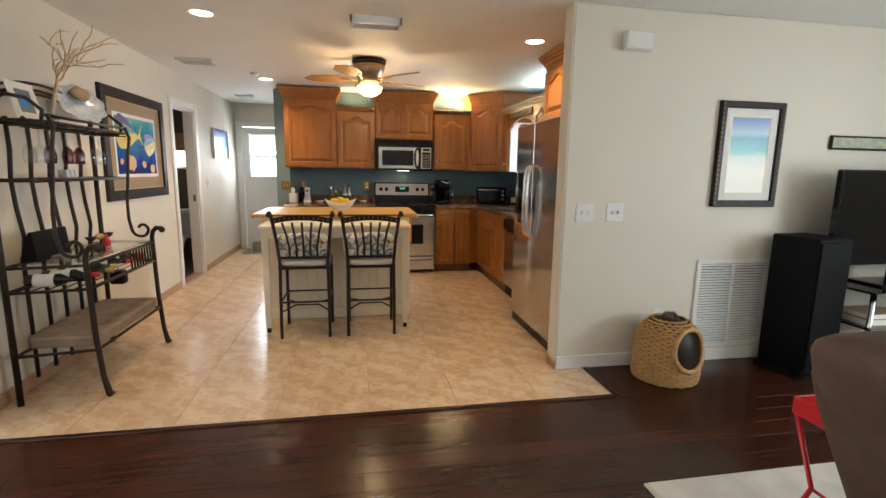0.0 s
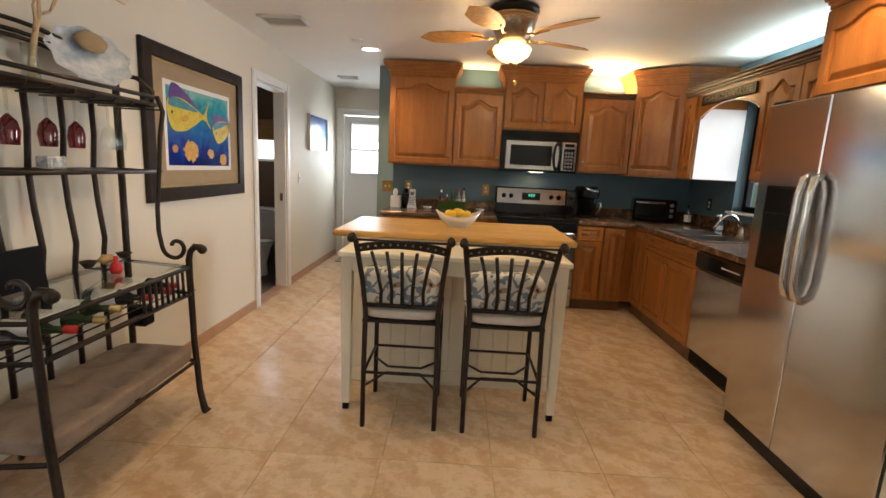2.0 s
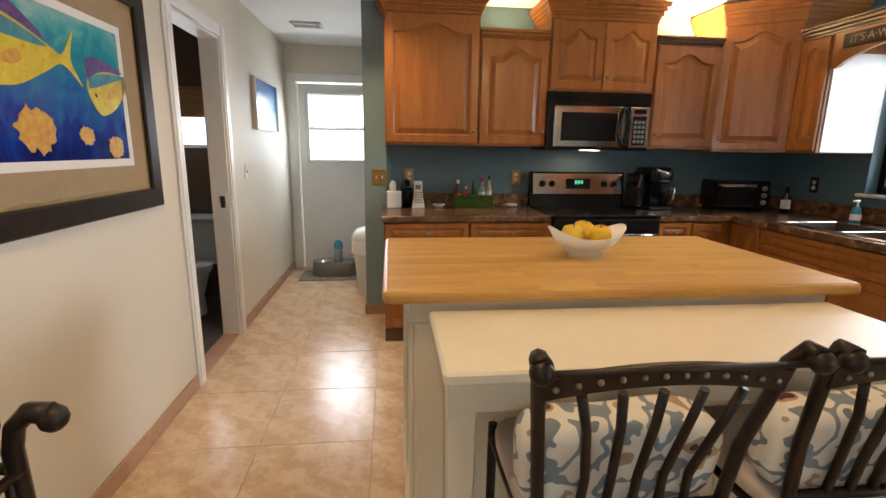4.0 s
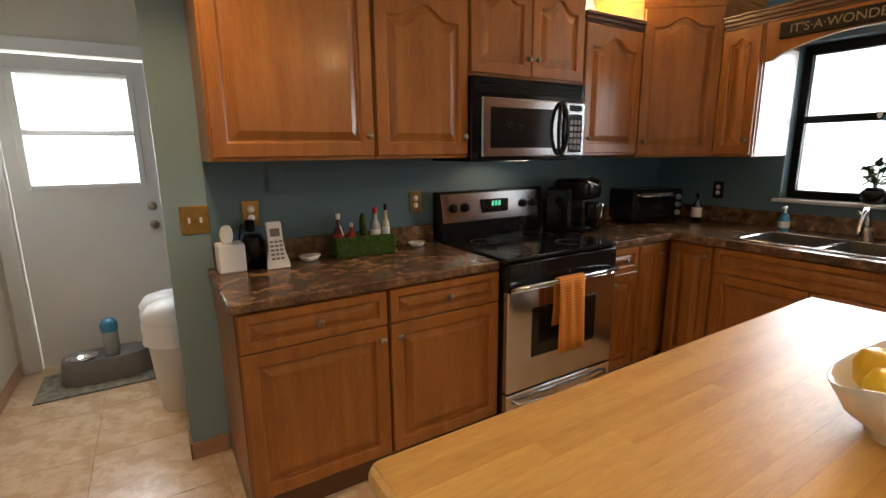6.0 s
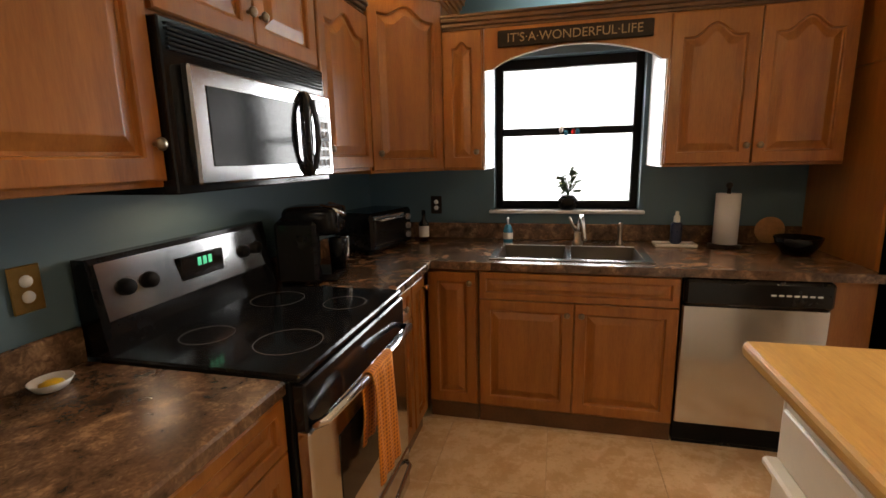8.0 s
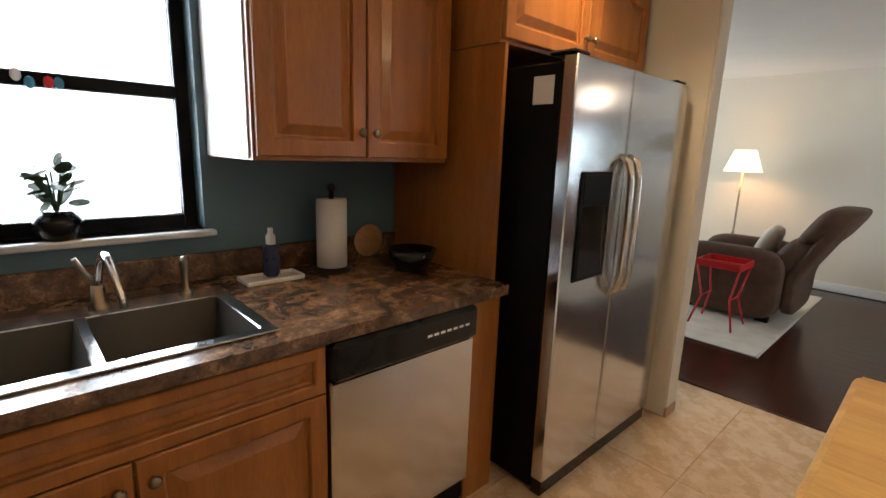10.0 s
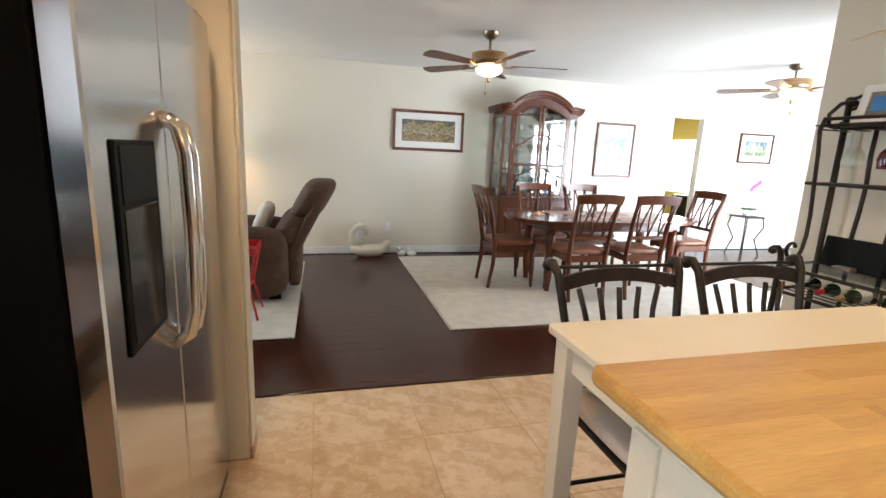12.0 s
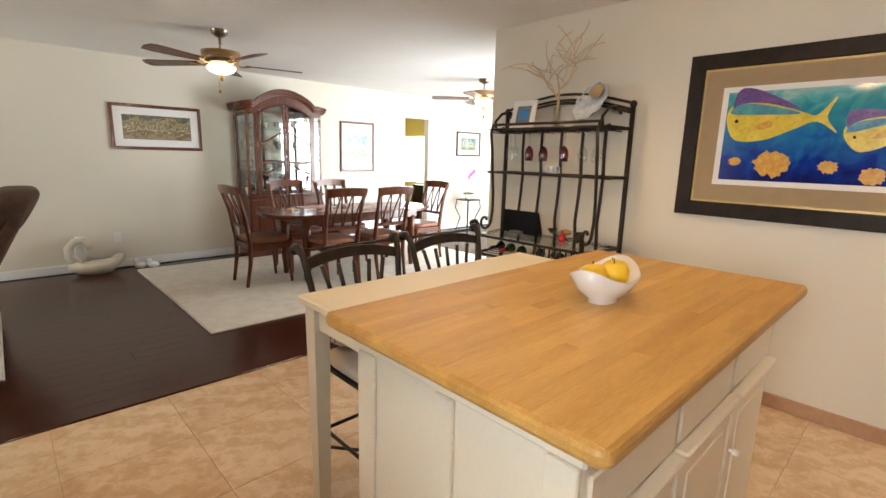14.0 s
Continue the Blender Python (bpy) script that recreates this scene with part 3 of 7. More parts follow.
def base_unit(m, w, drawers, doors, label, depth=0.60, h=0.77, false_front=False, knob_side=1):
    """Floor cabinet: m at the bottom middle of its front, above the toe kick."""
    cab = thing("base_cabinet", m, label, "cabinet", "kitchen base cabinets")
    if false_front:
        box("body", "wood", cab, -w / 2 + 0.001, w / 2 - 0.001, 0.001, depth, 0.10, 0.66, 0.002)
        box("front_rail", "wood", cab, -w / 2 + 0.001, w / 2 - 0.001, 0.001, 0.02, 0.661, 0.10 + h, 0.002)
    else:
        box("body", "wood", cab, -w / 2 + 0.001, w / 2 - 0.001, 0.001, depth, 0.10, 0.10 + h, 0.002)
    box("toe_kick", "wood_dark", cab, -w / 2 + 0.001, w / 2 - 0.001, 0.016, depth, 0.0, 0.099, 0.0)
    dh = 0.145 if drawers else 0.0
    if drawers:
        n = drawers if not false_front else 1
        for i in range(n):
            ww = (w - 0.008) / n
            d = part("drawer_front", door_mesh(ww - 0.006, 0.145, 0, 0.035), "wood", cab)
            d.location = (-w / 2 + 0.004 + ww * (i + 0.5), 0, 0.715)
            if not false_front:
                knob(d, 0, 0.072)
    for i in range(doors):
        ww = (w - 0.008) / doors
        side = (1 if i == 0 else -1) if doors == 2 else knob_side
        hang_door(cab, ww - 0.006, h - dh - 0.03, -w / 2 + 0.004 + ww * (i + 0.5), 0.115, 0, (side * (ww / 2 - 0.035), h - dh - 0.085))
    return cab


base_unit(pose(1.272, 7.395, 0), 0.588, 1, 1, "honey maple base cabinet with a drawer over a door")
base_unit(pose(1.861, 7.395, 0), 0.588, 1, 1, "honey maple base cabinet with a drawer over a door", knob_side=-1)
base_unit(pose(3.075, 7.395, 0), 0.27, 1, 1, "narrow honey maple base cabinet with a small drawer", knob_side=-1)
base_unit(pose(3.325, 7.395, 0), 0.225, 0, 1, "narrow honey maple corner base cabinet", depth=0.58)
base_unit(pose(3.545, 7.255, 0, 0, 0, -90), 0.275, 0, 1, "narrow honey maple corner base cabinet", depth=0.70)
base_unit(pose(3.545, 6.627, 0, 0, 0, -90), 0.976, 1, 2, "honey maple sink base with two doors", depth=0.70, false_front=True)
structure("cabinet_filler", bx(B(), 3.445, 4.26, 7.425, 7.98, 0.10, 0.865), "wood", "maple filler in the blind corner", "cabinet")
structure("dishwasher_filler", bx(B(), 3.55, 4.26, 5.358, 5.522, 0.0, 0.868), "wood", "maple strip beside the dishwasher", "cabinet")

# worktops with their back lips; the sink's hole is left free
wt = thing("worktop", pose(0, 0, 0), "brown mottled laminate worktop with a back lip", "countertop", "worktops")
part("slab", bx(B(), 0.962, 2.143, 7.36, 7.995, 0.872, 0.912, 0.006), "counter", wt)
part("back_lip", bx(B(), 0.992, 2.143, 7.972, 7.9955, 0.91, 1.012, 0.004), "counter", wt)
wt = thing("worktop", pose(0, 0, 0), "brown mottled laminate corner worktop round the sink", "countertop", "worktops")
SX0, SX1, SY0, SY1 = 3.605, 4.045, 6.27, 7.045
for a in ((2.945, 3.52, 7.36, 7.995), (3.51, 4.27, SY1, 7.995), (3.51, 4.27, 5.357, SY0), (3.51, SX0, SY0, SY1), (SX1, 4.27, SY0, SY1)):
    part("slab_section", bx(B(), *a, 0.872 if a[0] < 3 else 0.8722, 0.912 if a[0] < 3 else 0.9122, 0.004 if a[0] < 3 else 0.0), "counter", wt)
part("back_lip", bx(bx(B(), 2.93, 4.27, 7.972, 7.9955, 0.91, 1.012, 0.004), 4.248, 4.2715, 5.36, 7.97, 0.91, 1.012, 0.004), "counter", wt)


# far darker than the rim's steel: the bowls' inner shade is in the colour
M["shaded_steel"] = mk("dull_shaded_steel", (0.13, 0.115, 0.095), 0.55, 0.85, var=0.1, scale=12, fine=80, bump=0.02)


def sink():
    s = thing("kitchen_sink", pose(0, 0, 0.912), "stainless double bowl sink let into the worktop", "sink")
    bm = B()
    for y0, y1 in ((SY0 - 0.02, SY0 + 0.022), (6.642, 6.672), (SY1 - 0.022, SY1 + 0.02)):
        bx(bm, SX0 - 0.02, SX1 + 0.06, y0, y1, 0.001, 0.008, 0.003)
    for x0, x1 in ((SX0 - 0.02, SX0 + 0.022), (SX1 - 0.05, SX1 + 0.06)):
        bx(bm, x0, x1, SY0 - 0.02, SY1 + 0.02, 0.0012, 0.0083, 0.003)
    part("rim", bm, "steel", s)
    for y0, y1 in ((SY0 + 0.022, 6.642), (6.672, SY1 - 0.022)):
        bm = B()
        x0, x1, d = SX0 + 0.022, SX1 - 0.05, -0.17
        t = [(x0, y0), (x1, y0), (x1, y1), (x0, y1)]
        b = [(x0 + 0.025, y0 + 0.025), (x1 - 0.025, y0 + 0.025), (x1 - 0.025, y1 - 0.025), (x0 + 0.025, y1 - 0.025)]
        tv, bv = [bm.verts.new((x, y, 0.004)) for x, y in t], [bm.verts.new((x, y, d)) for x, y in b]
        for i in range(4):
            bm.faces.new([tv[i], tv[(i + 1) % 4], bv[(i + 1) % 4], bv[i]])
        bm.faces.new(bv)
        part("bowl", bm, "shaded_steel", s)
    part("drain", lathe(B(), [(0, -0.166), (0.035, -0.166), (0.04, -0.169)], 14, (3.80, 6.46, 0)), "chrome", s)
    return s


sink()
f = thing("faucet", pose(4.075, 6.60, 0.92), "brushed metal arched faucet with a lever", "faucet")
part("base", lathe(B(), [(0.03, 0), (0.03, 0.012), (0.02, 0.02), (0.018, 0.07), (0.0, 0.075)], 16), "nickel", f)
part("spout", tube(B(), [(-0.24 * (i / 12) + 0.0, -0.03 * i / 12, 0.06 + 0.12 * math.sin(math.pi * (i / 12) ** 0.85)) for i in range(12)] + [(-0.235, -0.03, 0.055)], 0.011, 10), "chrome", f)
part("lever", tube(B(), [(0.0, 0.0, 0.07), (-0.01, 0.03, 0.11), (-0.015, 0.05, 0.16)], [0.014, 0.010, 0.007], 8), "nickel", f)
sp = thing("sink_sprayer", pose(4.085, 6.36, 0.92), "small metal sink sprayer", "sprayer")
part("sprayer_body", lathe(B(), [(0.022, 0), (0.022, 0.01), (0.012, 0.02), (0.012, 0.08), (0.018, 0.10), (0.010, 0.125), (0, 0.128)], 12), "nickel", sp)


def range_cooker():
    r = thing("electric_range", pose(2.541, 7.34, 0), "stainless and black electric range with a glass top", "stove")
    box("body", "blackmat", r, -0.385, 0.385, 0.02, 0.645, 0.03, 0.90, 0.004)
    for x in (-0.36, 0.36):
        for y in (0.06, 0.6):
            part("foot", lathe(B(), [(0.015, 0), (0.015, 0.03), (0, 0.03)], 8, (x, y, 0)), "blackmat", r)
    box("cooktop", "black", r, -0.393, 0.393, -0.012, 0.60, 0.90, 0.922, 0.006)
    for x, y, q in ((-0.19, 0.14, 0.10), (0.19, 0.14, 0.08), (-0.19, 0.42, 0.08), (0.19, 0.42, 0.10)):
        part("burner_ring", lathe(B(), [(q, 0.9223), (q, 0.9226), (q - 0.002, 0.9226), (q - 0.002, 0.9223)], 32, (x, y, 0)), "grey", r)
    # back panel with its slanted steel face
    bm = B()
    plate(bm, [(0.56, 0.92), (0.645, 0.92), (0.645, 1.195), (0.60, 1.195)], 0.786, lambda u, v, d: (-0.393 + d, u, v))
    bp = part("back_panel", bm, "black", r)
    bm = B()
    plate(bm, [(0.566, 1.02), (0.592, 1.02), (0.620, 1.18), (0.592, 1.18)], 0.75, lambda u, v, d: (-0.375 + d, u - 0.001, v))
    part("control_face", bm, "steel", bp)
    for x in (-0.30, -0.22, 0.22, 0.30):
        part("dial", lathe_out(B(), [(0.026, 0), (0.024, 0.015), (0.020, 0.022), (0, 0.022)], (x, 0.579, 1.10), 16), "blackmat", bp)
    box("clock", "black", bp, -0.10, 0.10, 0.568, 0.58, 1.06, 1.14, 0.003)
    bm = B()
    for i, x in enumerate((-0.03, -0.005, 0.02)):
        bx(bm, x, x + 0.016, 0.5655, 0.567, 1.10, 1.128)
    part("clock_digits", bm, "led", bp)
    # oven door
    d = box("oven_door", "steel", r, -0.382, 0.382, -0.022, 0.018, 0.235, 0.76, 0.006)
    box("door_top", "black", r, -0.386, 0.386, -0.02, 0.018, 0.762, 0.895, 0.006)
    w = B()
    bx(w, -0.23, 0.23, -0.0245, -0.02, 0.40, 0.66, 0.012)
    part("oven_window", w, "black", d)
    bm = tube(B(), [(-0.365, -0.025, 0.775), (-0.35, -0.055, 0.785), (-0.15, -0.072, 0.79), (0.15, -0.072, 0.79), (0.35, -0.055, 0.785), (0.365, -0.025, 0.775)], 0.013, 10)
    part("handle", bm, "steel", d)
    dr = box("storage_drawer", "steel", r, -0.382, 0.382, -0.022, 0.018, 0.045, 0.225, 0.006)
    bm = tube(B(), [(-0.34, -0.022, 0.185), (-0.32, -0.045, 0.18), (0, -0.06, 0.165), (0.32, -0.045, 0.18), (0.34, -0.022, 0.185)], 0.009, 8)
    part("handle", bm, "steel", dr)
    return r


range_cooker()


def microwave():
    m = thing("microwave_oven", pose(2.54, 7.61, 1.368), "black and stainless microwave over the range", "microwave")
    box("body", "black", m, -0.39, 0.39, 0.0, 0.38, 0.0, 0.41, 0.004)
    bm = B()
    for i in range(6):
        bx(bm, -0.37, 0.37, -0.006, 0.002, 0.336 + i * 0.011, 0.342 + i * 0.011, 0.001)
    part("vent_grille", bm, "blackmat", m)
    d = box("oven_door", "steel", m, -0.345, 0.20, -0.03, -0.001, 0.02, 0.31, 0.006)
    box("door_window", "black", d, -0.295, 0.125, -0.0325, -0.029, 0.065, 0.265, 0.012)
    ring = [(0.178 + 0.034 * math.copysign(abs(math.cos(t)) ** 1.4, math.cos(t)), -0.034 - 0.024 * abs(math.cos(t)), 0.165 + 0.135 * math.sin(t)) for t in [k * math.pi / 16 for k in range(32)]]
    part("handle", tube(B(), ring, 0.011, 8, True), "black", d, "almond shaped black handle")
    c = box("control_panel", "steel", m, 0.222, 0.372, -0.03, -0.001, 0.02, 0.31, 0.006)
    k = box("keypad", "black", c, 0.245, 0.35, -0.0325, -0.029, 0.04, 0.245, 0.003)
    bm = B()
    for i in range(3):
        for j in range(5):
            bx(bm, 0.255 + i * 0.03, 0.277 + i * 0.03, -0.0335, -0.032, 0.055 + j * 0.034, 0.078 + j * 0.034)
    part("key", bm, "grey", c)
    box("display", "black", c, 0.250, 0.345, -0.0325, -0.029, 0.262, 0.293, 0.003)
    box("lamp_lens", "bulb", m, -0.07, 0.07, 0.10, 0.15, -0.003, 0.001, 0.0, "lit lamp lens")
    return m


microwave()


def dishwasher():
    d = thing("dishwasher", pose(3.532, 5.83, 0, 0, 0, -90), "stainless dishwasher with a black control strip", "dishwasher")
    box("tub", "blackmat", d, -0.305, 0.305, 0.022, 0.70, 0.02, 0.868, 0.003)
    box("front", "steel", d, -0.302, 0.302, -0.008, 0.02, 0.125, 0.735, 0.006)
    c = box("control_strip", "black", d, -0.303, 0.303, -0.03, 0.02, 0.74, 0.865, 0.014)
    bm = B()
    for i in range(7):
        bx(bm, 0.05 + i * 0.03, 0.07 + i * 0.03, -0.0315, -0.029, 0.80, 0.808)
    part("button", bm, "plastic", c)
    bx_ = B()
    part("toe_plate", bx(bx_, -0.30, 0.30, 0.03, 0.05, 0.0, 0.12), "black", d)
    return d


dishwasher()


def fridge():
    y0, y1 = 4.30, 5.275
    f = thing("fridge", pose(3.40, (y0 + y1) / 2, 0, 0, 0, -90), "stainless side-by-side fridge with black sides", "fridge")
    w = y1 - y0
    box("body", "blackmat", f, -w / 2 + 0.004, w / 2 - 0.004, 0.0, 0.80, 0.025, 1.745, 0.006)
    box("toe_grille", "black", f, -w / 2 + 0.01, w / 2 - 0.01, -0.05, -0.002, 0.005, 0.075, 0.002)
    s = -w / 2 + 0.415
    left = part("freezer_door", bx(B(), -w / 2, s - 0.003, -0.062, -0.004, 0.08, 1.765, 0.005), "steel", f)
    right = part("fridge_door", bx(B(), s + 0.003, w / 2, -0.062, -0.004, 0.08, 1.765, 0.005), "steel", f)
    for p, x in ((left, s - 0.034), (right, s + 0.034)):
        pts = [(x, -0.06, 0.84), (x, -0.098, 0.865), (x, -0.112, 0.93), (x, -0.116, 1.13), (x, -0.112, 1.33), (x, -0.098, 1.395), (x, -0.06, 1.42)]
        part("handle", tube(B(), pts, 0.017, 10), "chrome", p)
    disp = box("dispenser", "blackmat", left, -w / 2 + 0.085, s - 0.10, -0.068, -0.06, 0.93, 1.36, 0.006)
    box("dispenser_recess", "black", left, -w / 2 + 0.105, s - 0.118, -0.0705, -0.066, 0.945, 1.225, 0.003)
    box("dispenser_panel", "blackmat", left, -w / 2 + 0.105, s - 0.118, -0.0705, -0.066, 1.235, 1.35, 0.003)
    for x in (-w / 2 + 0.05, w / 2 - 0.05):
        box("hinge_cover", "black", f, x - 0.05, x + 0.05, -0.05, 0.06, 1.765, 1.782, 0.006)
    for x in (-0.38, 0.38):
        for y in (0.05, 0.7):
            part("foot", lathe(B(), [(0.02, 0), (0.02, 0.03), (0, 0.03)], 8, (x, y, 0)), "blackmat", f)
    mg = box("note", "paper", f, -w / 2 + 0.0015, -w / 2 + 0.0045, 0.03, 0.12, 1.60, 1.70, 0.0, "small cream note on the black side")
    return f


fridge()


# ---- island with its serving shelf ----
def island():
    t = thing("kitchen_island", pose(0, 0, 0), "cream painted kitchen island with an oak butcher block top", "kitchen island")
    x0, x1, y0, y1, z0, z1 = 1.0, 2.466, 5.44, 6.262, 0.936, 0.973
    core = B()
    edge = [(0.012, z0), (0.004, z0 + 0.003), (0.0, z0 + 0.012), (0.0, z1 - 0.012), (0.0035, z1 - 0.0045), (0.012, z1 - 0.0008)]
    rings = []
    for e, z in edge:
        ring = []
        for cx, cy, q in ((x1 - 0.03, y1 - 0.03, 0), (x0 + 0.03, y1 - 0.03, 1), (x0 + 0.03, y0 + 0.03, 2), (x1 - 0.03, y0 + 0.03, 3)):
            for k in range(7):
                t_ = math.pi / 2 * (q + k / 6)
                ring.append(core.verts.new((cx + (0.03 - e) * math.cos(t_), cy + (0.03 - e) * math.sin(t_), z)))
        rings.append(ring)
    for a, c in zip(rings, rings[1:]):
        for k in range(len(a)):
            core.faces.new([a[k], a[(k + 1) % len(a)], c[(k + 1) % len(a)], c[k]])
    core.faces.new(rings[0]), core.faces.new(rings[-1])
    slab = part("butcher_block", core, "block", t, "oiled butcher block of glued staves")
    rng = random.Random(4)
    n, m_ = 18, 0.0125
    for i in range(n):
        a, b = y0 + m_ + (y1 - y0 - 2 * m_) * i / n, y0 + m_ + (y1 - y0 - 2 * m_) * (i + 1) / n
        cuts = [x0 + m_] + sorted(rng.uniform(x0 + 0.2, x1 - 0.2) for _ in range(3)) + [x1 - m_]
        for c, d in zip(cuts, cuts[1:]):
            if d - c > 0.06:
                part("stave", bx(B(), c + 0.0001, d - 0.0001, a + 0.0001, b - 0.0001, z1 - 0.006, z1), "block", slab)
    bx0, bx1, by0, by1 = 1.09, 2.38, 5.50, 6.18
    box("body", "cream", t, bx0, bx1, by0, by1, 0.10, z0 - 0.001, 0.004)
    box("plinth", "cream", t, bx0 - 0.018, bx1 + 0.018, by0 - 0.018, by1 + 0.018, 0.0, 0.10, 0.008)
    box("top_rail", "cream", t, bx0 - 0.010, bx1 + 0.010, by0 - 0.01, by1 + 0.010, z0 - 0.07, z0 - 0.002, 0.006)
    # framed sides
    for x, s in ((bx0, -1), (bx1, 1)):
        bm = B()
        for a, b in ((by0, by0 + 0.07), (by1 - 0.07, by1), ((by0 + by1) / 2 - 0.03, (by0 + by1) / 2 + 0.03)):
            bx(bm, x, x + s * 0.014, a, b, 0.101, z0 - 0.071, 0.003)
        bx(bm, x, x + s * 0.0138, by0 + 0.07, by1 - 0.07, 0.101, 0.18, 0.003)
        part("side_frame", bm, "cream", t)
    for i in range(14):
        x = bx0 + 0.005 + i * 0.0915
        part("bead_board", bx(B(), x, x + 0.0885, by0 - 0.008, by0, 0.101, z0 - 0.071, 0.003), "cream", t)
    # back with drawers and doors
    for i in range(3):
        cx = bx0 + (bx1 - bx0) * (i + 0.5) / 3
        w = (bx1 - bx0) / 3 - 0.03
        d = part("drawer_front", bx(bx(B(), cx - w / 2, cx + w / 2, by1 + 0.001, by1 + 0.012, 0.72, 0.845, 0.004), cx - w / 2 - 0.012, cx + w / 2 + 0.012, by1 + 0.003, by1 + 0.04, 0.69, 0.712, 0.006), "cream", t)
        q = part("door", bx(bx(B(), cx - w / 2, cx + w / 2, by1 + 0.001, by1 + 0.018, 0.12, 0.68, 0.004), cx - w / 2 + 0.06, cx + w / 2 - 0.06, by1 + 0.018, by1 + 0.023, 0.18, 0.62, 0.004), "cream", t)
        for p, z, x in ((q, 0.50, cx + w / 2 - 0.035),):
            bm = B()
            ball(bm, (x, by1 + 0.036, z), 0.013, 6)
            tube(bm, [(x, by1 + 0.015, z), (x, by1 + 0.03, z)], 0.007, 6)
            part("knob", bm, "porcelain", p, "round white knob")
    # serving shelf on two legs
    box("shelf_top", "cream", t, 1.13, 2.358, 5.075, 5.455, 0.884, 0.914, 0.006, "cream painted serving shelf")
    box("shelf_apron", "cream", t, 1.18, 2.31, 5.115, 5.135, 0.80, 0.883, 0.003)
    for x in (1.142, 2.285):
        box("shelf_rail", "cream", t, x + 0.02, x + 0.04, 5.15, 5.49, 0.80, 0.883, 0.003)
        bm = B()
        plate(bm, [(0, 0), (0.06, 0), (0.06, 0.06), (0, 0.06)], 0.837, lambda u, v, d, x=x: (x + 0.03 + (u - 0.03) * (0.72 + 0.28 * d / 0.837), 5.135 + (v - 0.03) * (0.72 + 0.28 * d / 0.837), 0.045 + d))
        leg = part("leg", bm, "cream", t)
        part("castor", tube(B(), [(x + 0.015, 5.135, 0.024), (x + 0.045, 5.135, 0.024)], 0.024, 12), "blackmat", leg)
    return t


island()


def bar_stool(x, y, turn):
    s = thing("bar_stool", pose(x, y, 0, 0, 0, turn), "dark iron bar stool with a slatted back and pale seat", "stool", "stools at the island")
    w, d = 0.19, 0.19
    # back posts rise from the floor; local -y is the back
    for sx in (-1, 1):
        pts = [(sx * w, -d - 0.01, 0.0), (sx * w, -d, 0.3), (sx * (w - 0.005), -d, 0.62), (sx * (w + 0.01), -d - 0.02, 0.8), (sx * (w + 0.035), -d - 0.07, 1.0), (sx * (w + 0.045), -d - 0.095, 1.035), (sx * (w + 0.045), -d - 0.12, 1.03)]
        p = part("back_post", tube(B(), pts, [0.013] * 4 + [0.014, 0.016, 0.018], 8), "iron", s)
        part("finial", ball(B(), (sx * (w + 0.046), -d - 0.118, 1.022), 0.021, 6), "iron", p)
        part("front_leg", tube(B(), [(sx * w, d, 0), (sx * w, d, 0.62)], 0.013, 8), "iron", s)
        part("side_rail", tube(B(), [(sx * w, -d, 0.30), (sx * w, d, 0.30)], 0.008, 6), "iron", s)
    bm = B()
    ring = []
    for i in range(13):
        q = i / 6 - 1
        x, y, z = (w + 0.032) * q, -d - 0.066 - 0.016 * (1 - q * q), 0.945 + 0.03 * (1 - q * q)
        ring.append([bm.verts.new((x, y - 0.007, z)), bm.verts.new((x, y + 0.007, z)), bm.verts.new((x * 1.01, y - 0.004, z + 0.042)), bm.verts.new((x * 1.01, y - 0.016, z + 0.042))])
    for a, c in zip(ring, ring[1:]):
        for k in range(4):
            bm.faces.new([a[k], a[(k + 1) % 4], c[(k + 1) % 4], c[k]])
    bm.faces.new(ring[0]), bm.faces.new(ring[-1])
    tr = part("top_rail", bm, "iron", s)
    part("top_rod", tube(B(), [(-w - 0.046, -d - 0.112, 1.016), (w + 0.046, -d - 0.112, 1.016)], 0.006, 6), "iron", s)
    for i in range(12):
        q = -0.9 + 1.8 * i / 11
        part("bead", ball(B(), ((w + 0.03) * q, -d - 0.079 - 0.016 * (1 - q * q), 0.966 + 0.03 * (1 - q * q)), 0.006, 4), "nickel", tr)
    part("back_rail", tube(B(), [(-w, -d - 0.006, 0.668), (w, -d - 0.006, 0.668)], 0.012, 6), "iron", s)
    for i in range(5):
        q = -0.60 + 0.30 * i
        part("slat", tube(B(), [(w * q * 0.95, -d - 0.006, 0.668), (w * q * 0.92, -d - 0.018, 0.75), (w * q * 1.12, -d - 0.055, 0.88), (w * q * 1.30, -d - 0.070, 0.955)], 0.0095, 6), "iron", s)
    box("seat_frame", "iron", s, -w - 0.012, w + 0.012, -d - 0.005, d + 0.012, 0.572, 0.588, 0.004)
    part("seat", soft_box(B(), -w - 0.012, w + 0.012, -d - 0.004, d + 0.012, 0.588, 0.648, 8, 5), "seat_pad", s, "pale taupe seat pad")
    for yy in (-d, d):
        part("stretcher", tube(B(), [(-w, yy, 0.30), (w, yy, 0.30)], 0.008, 6), "iron", s)
    for sy in (-1, 1):
        part("curved_brace", tube(B(), [(-w, sy * d, 0.22), (-w / 2, sy * 0.04, 0.235), (w / 2, sy * 0.04, 0.235), (w, sy * d, 0.22)], 0.007, 6), "iron", s)
    return s


for x, t in ((1.49, 0), (2.02, 0)):
    bar_stool(x, 5.165, t)


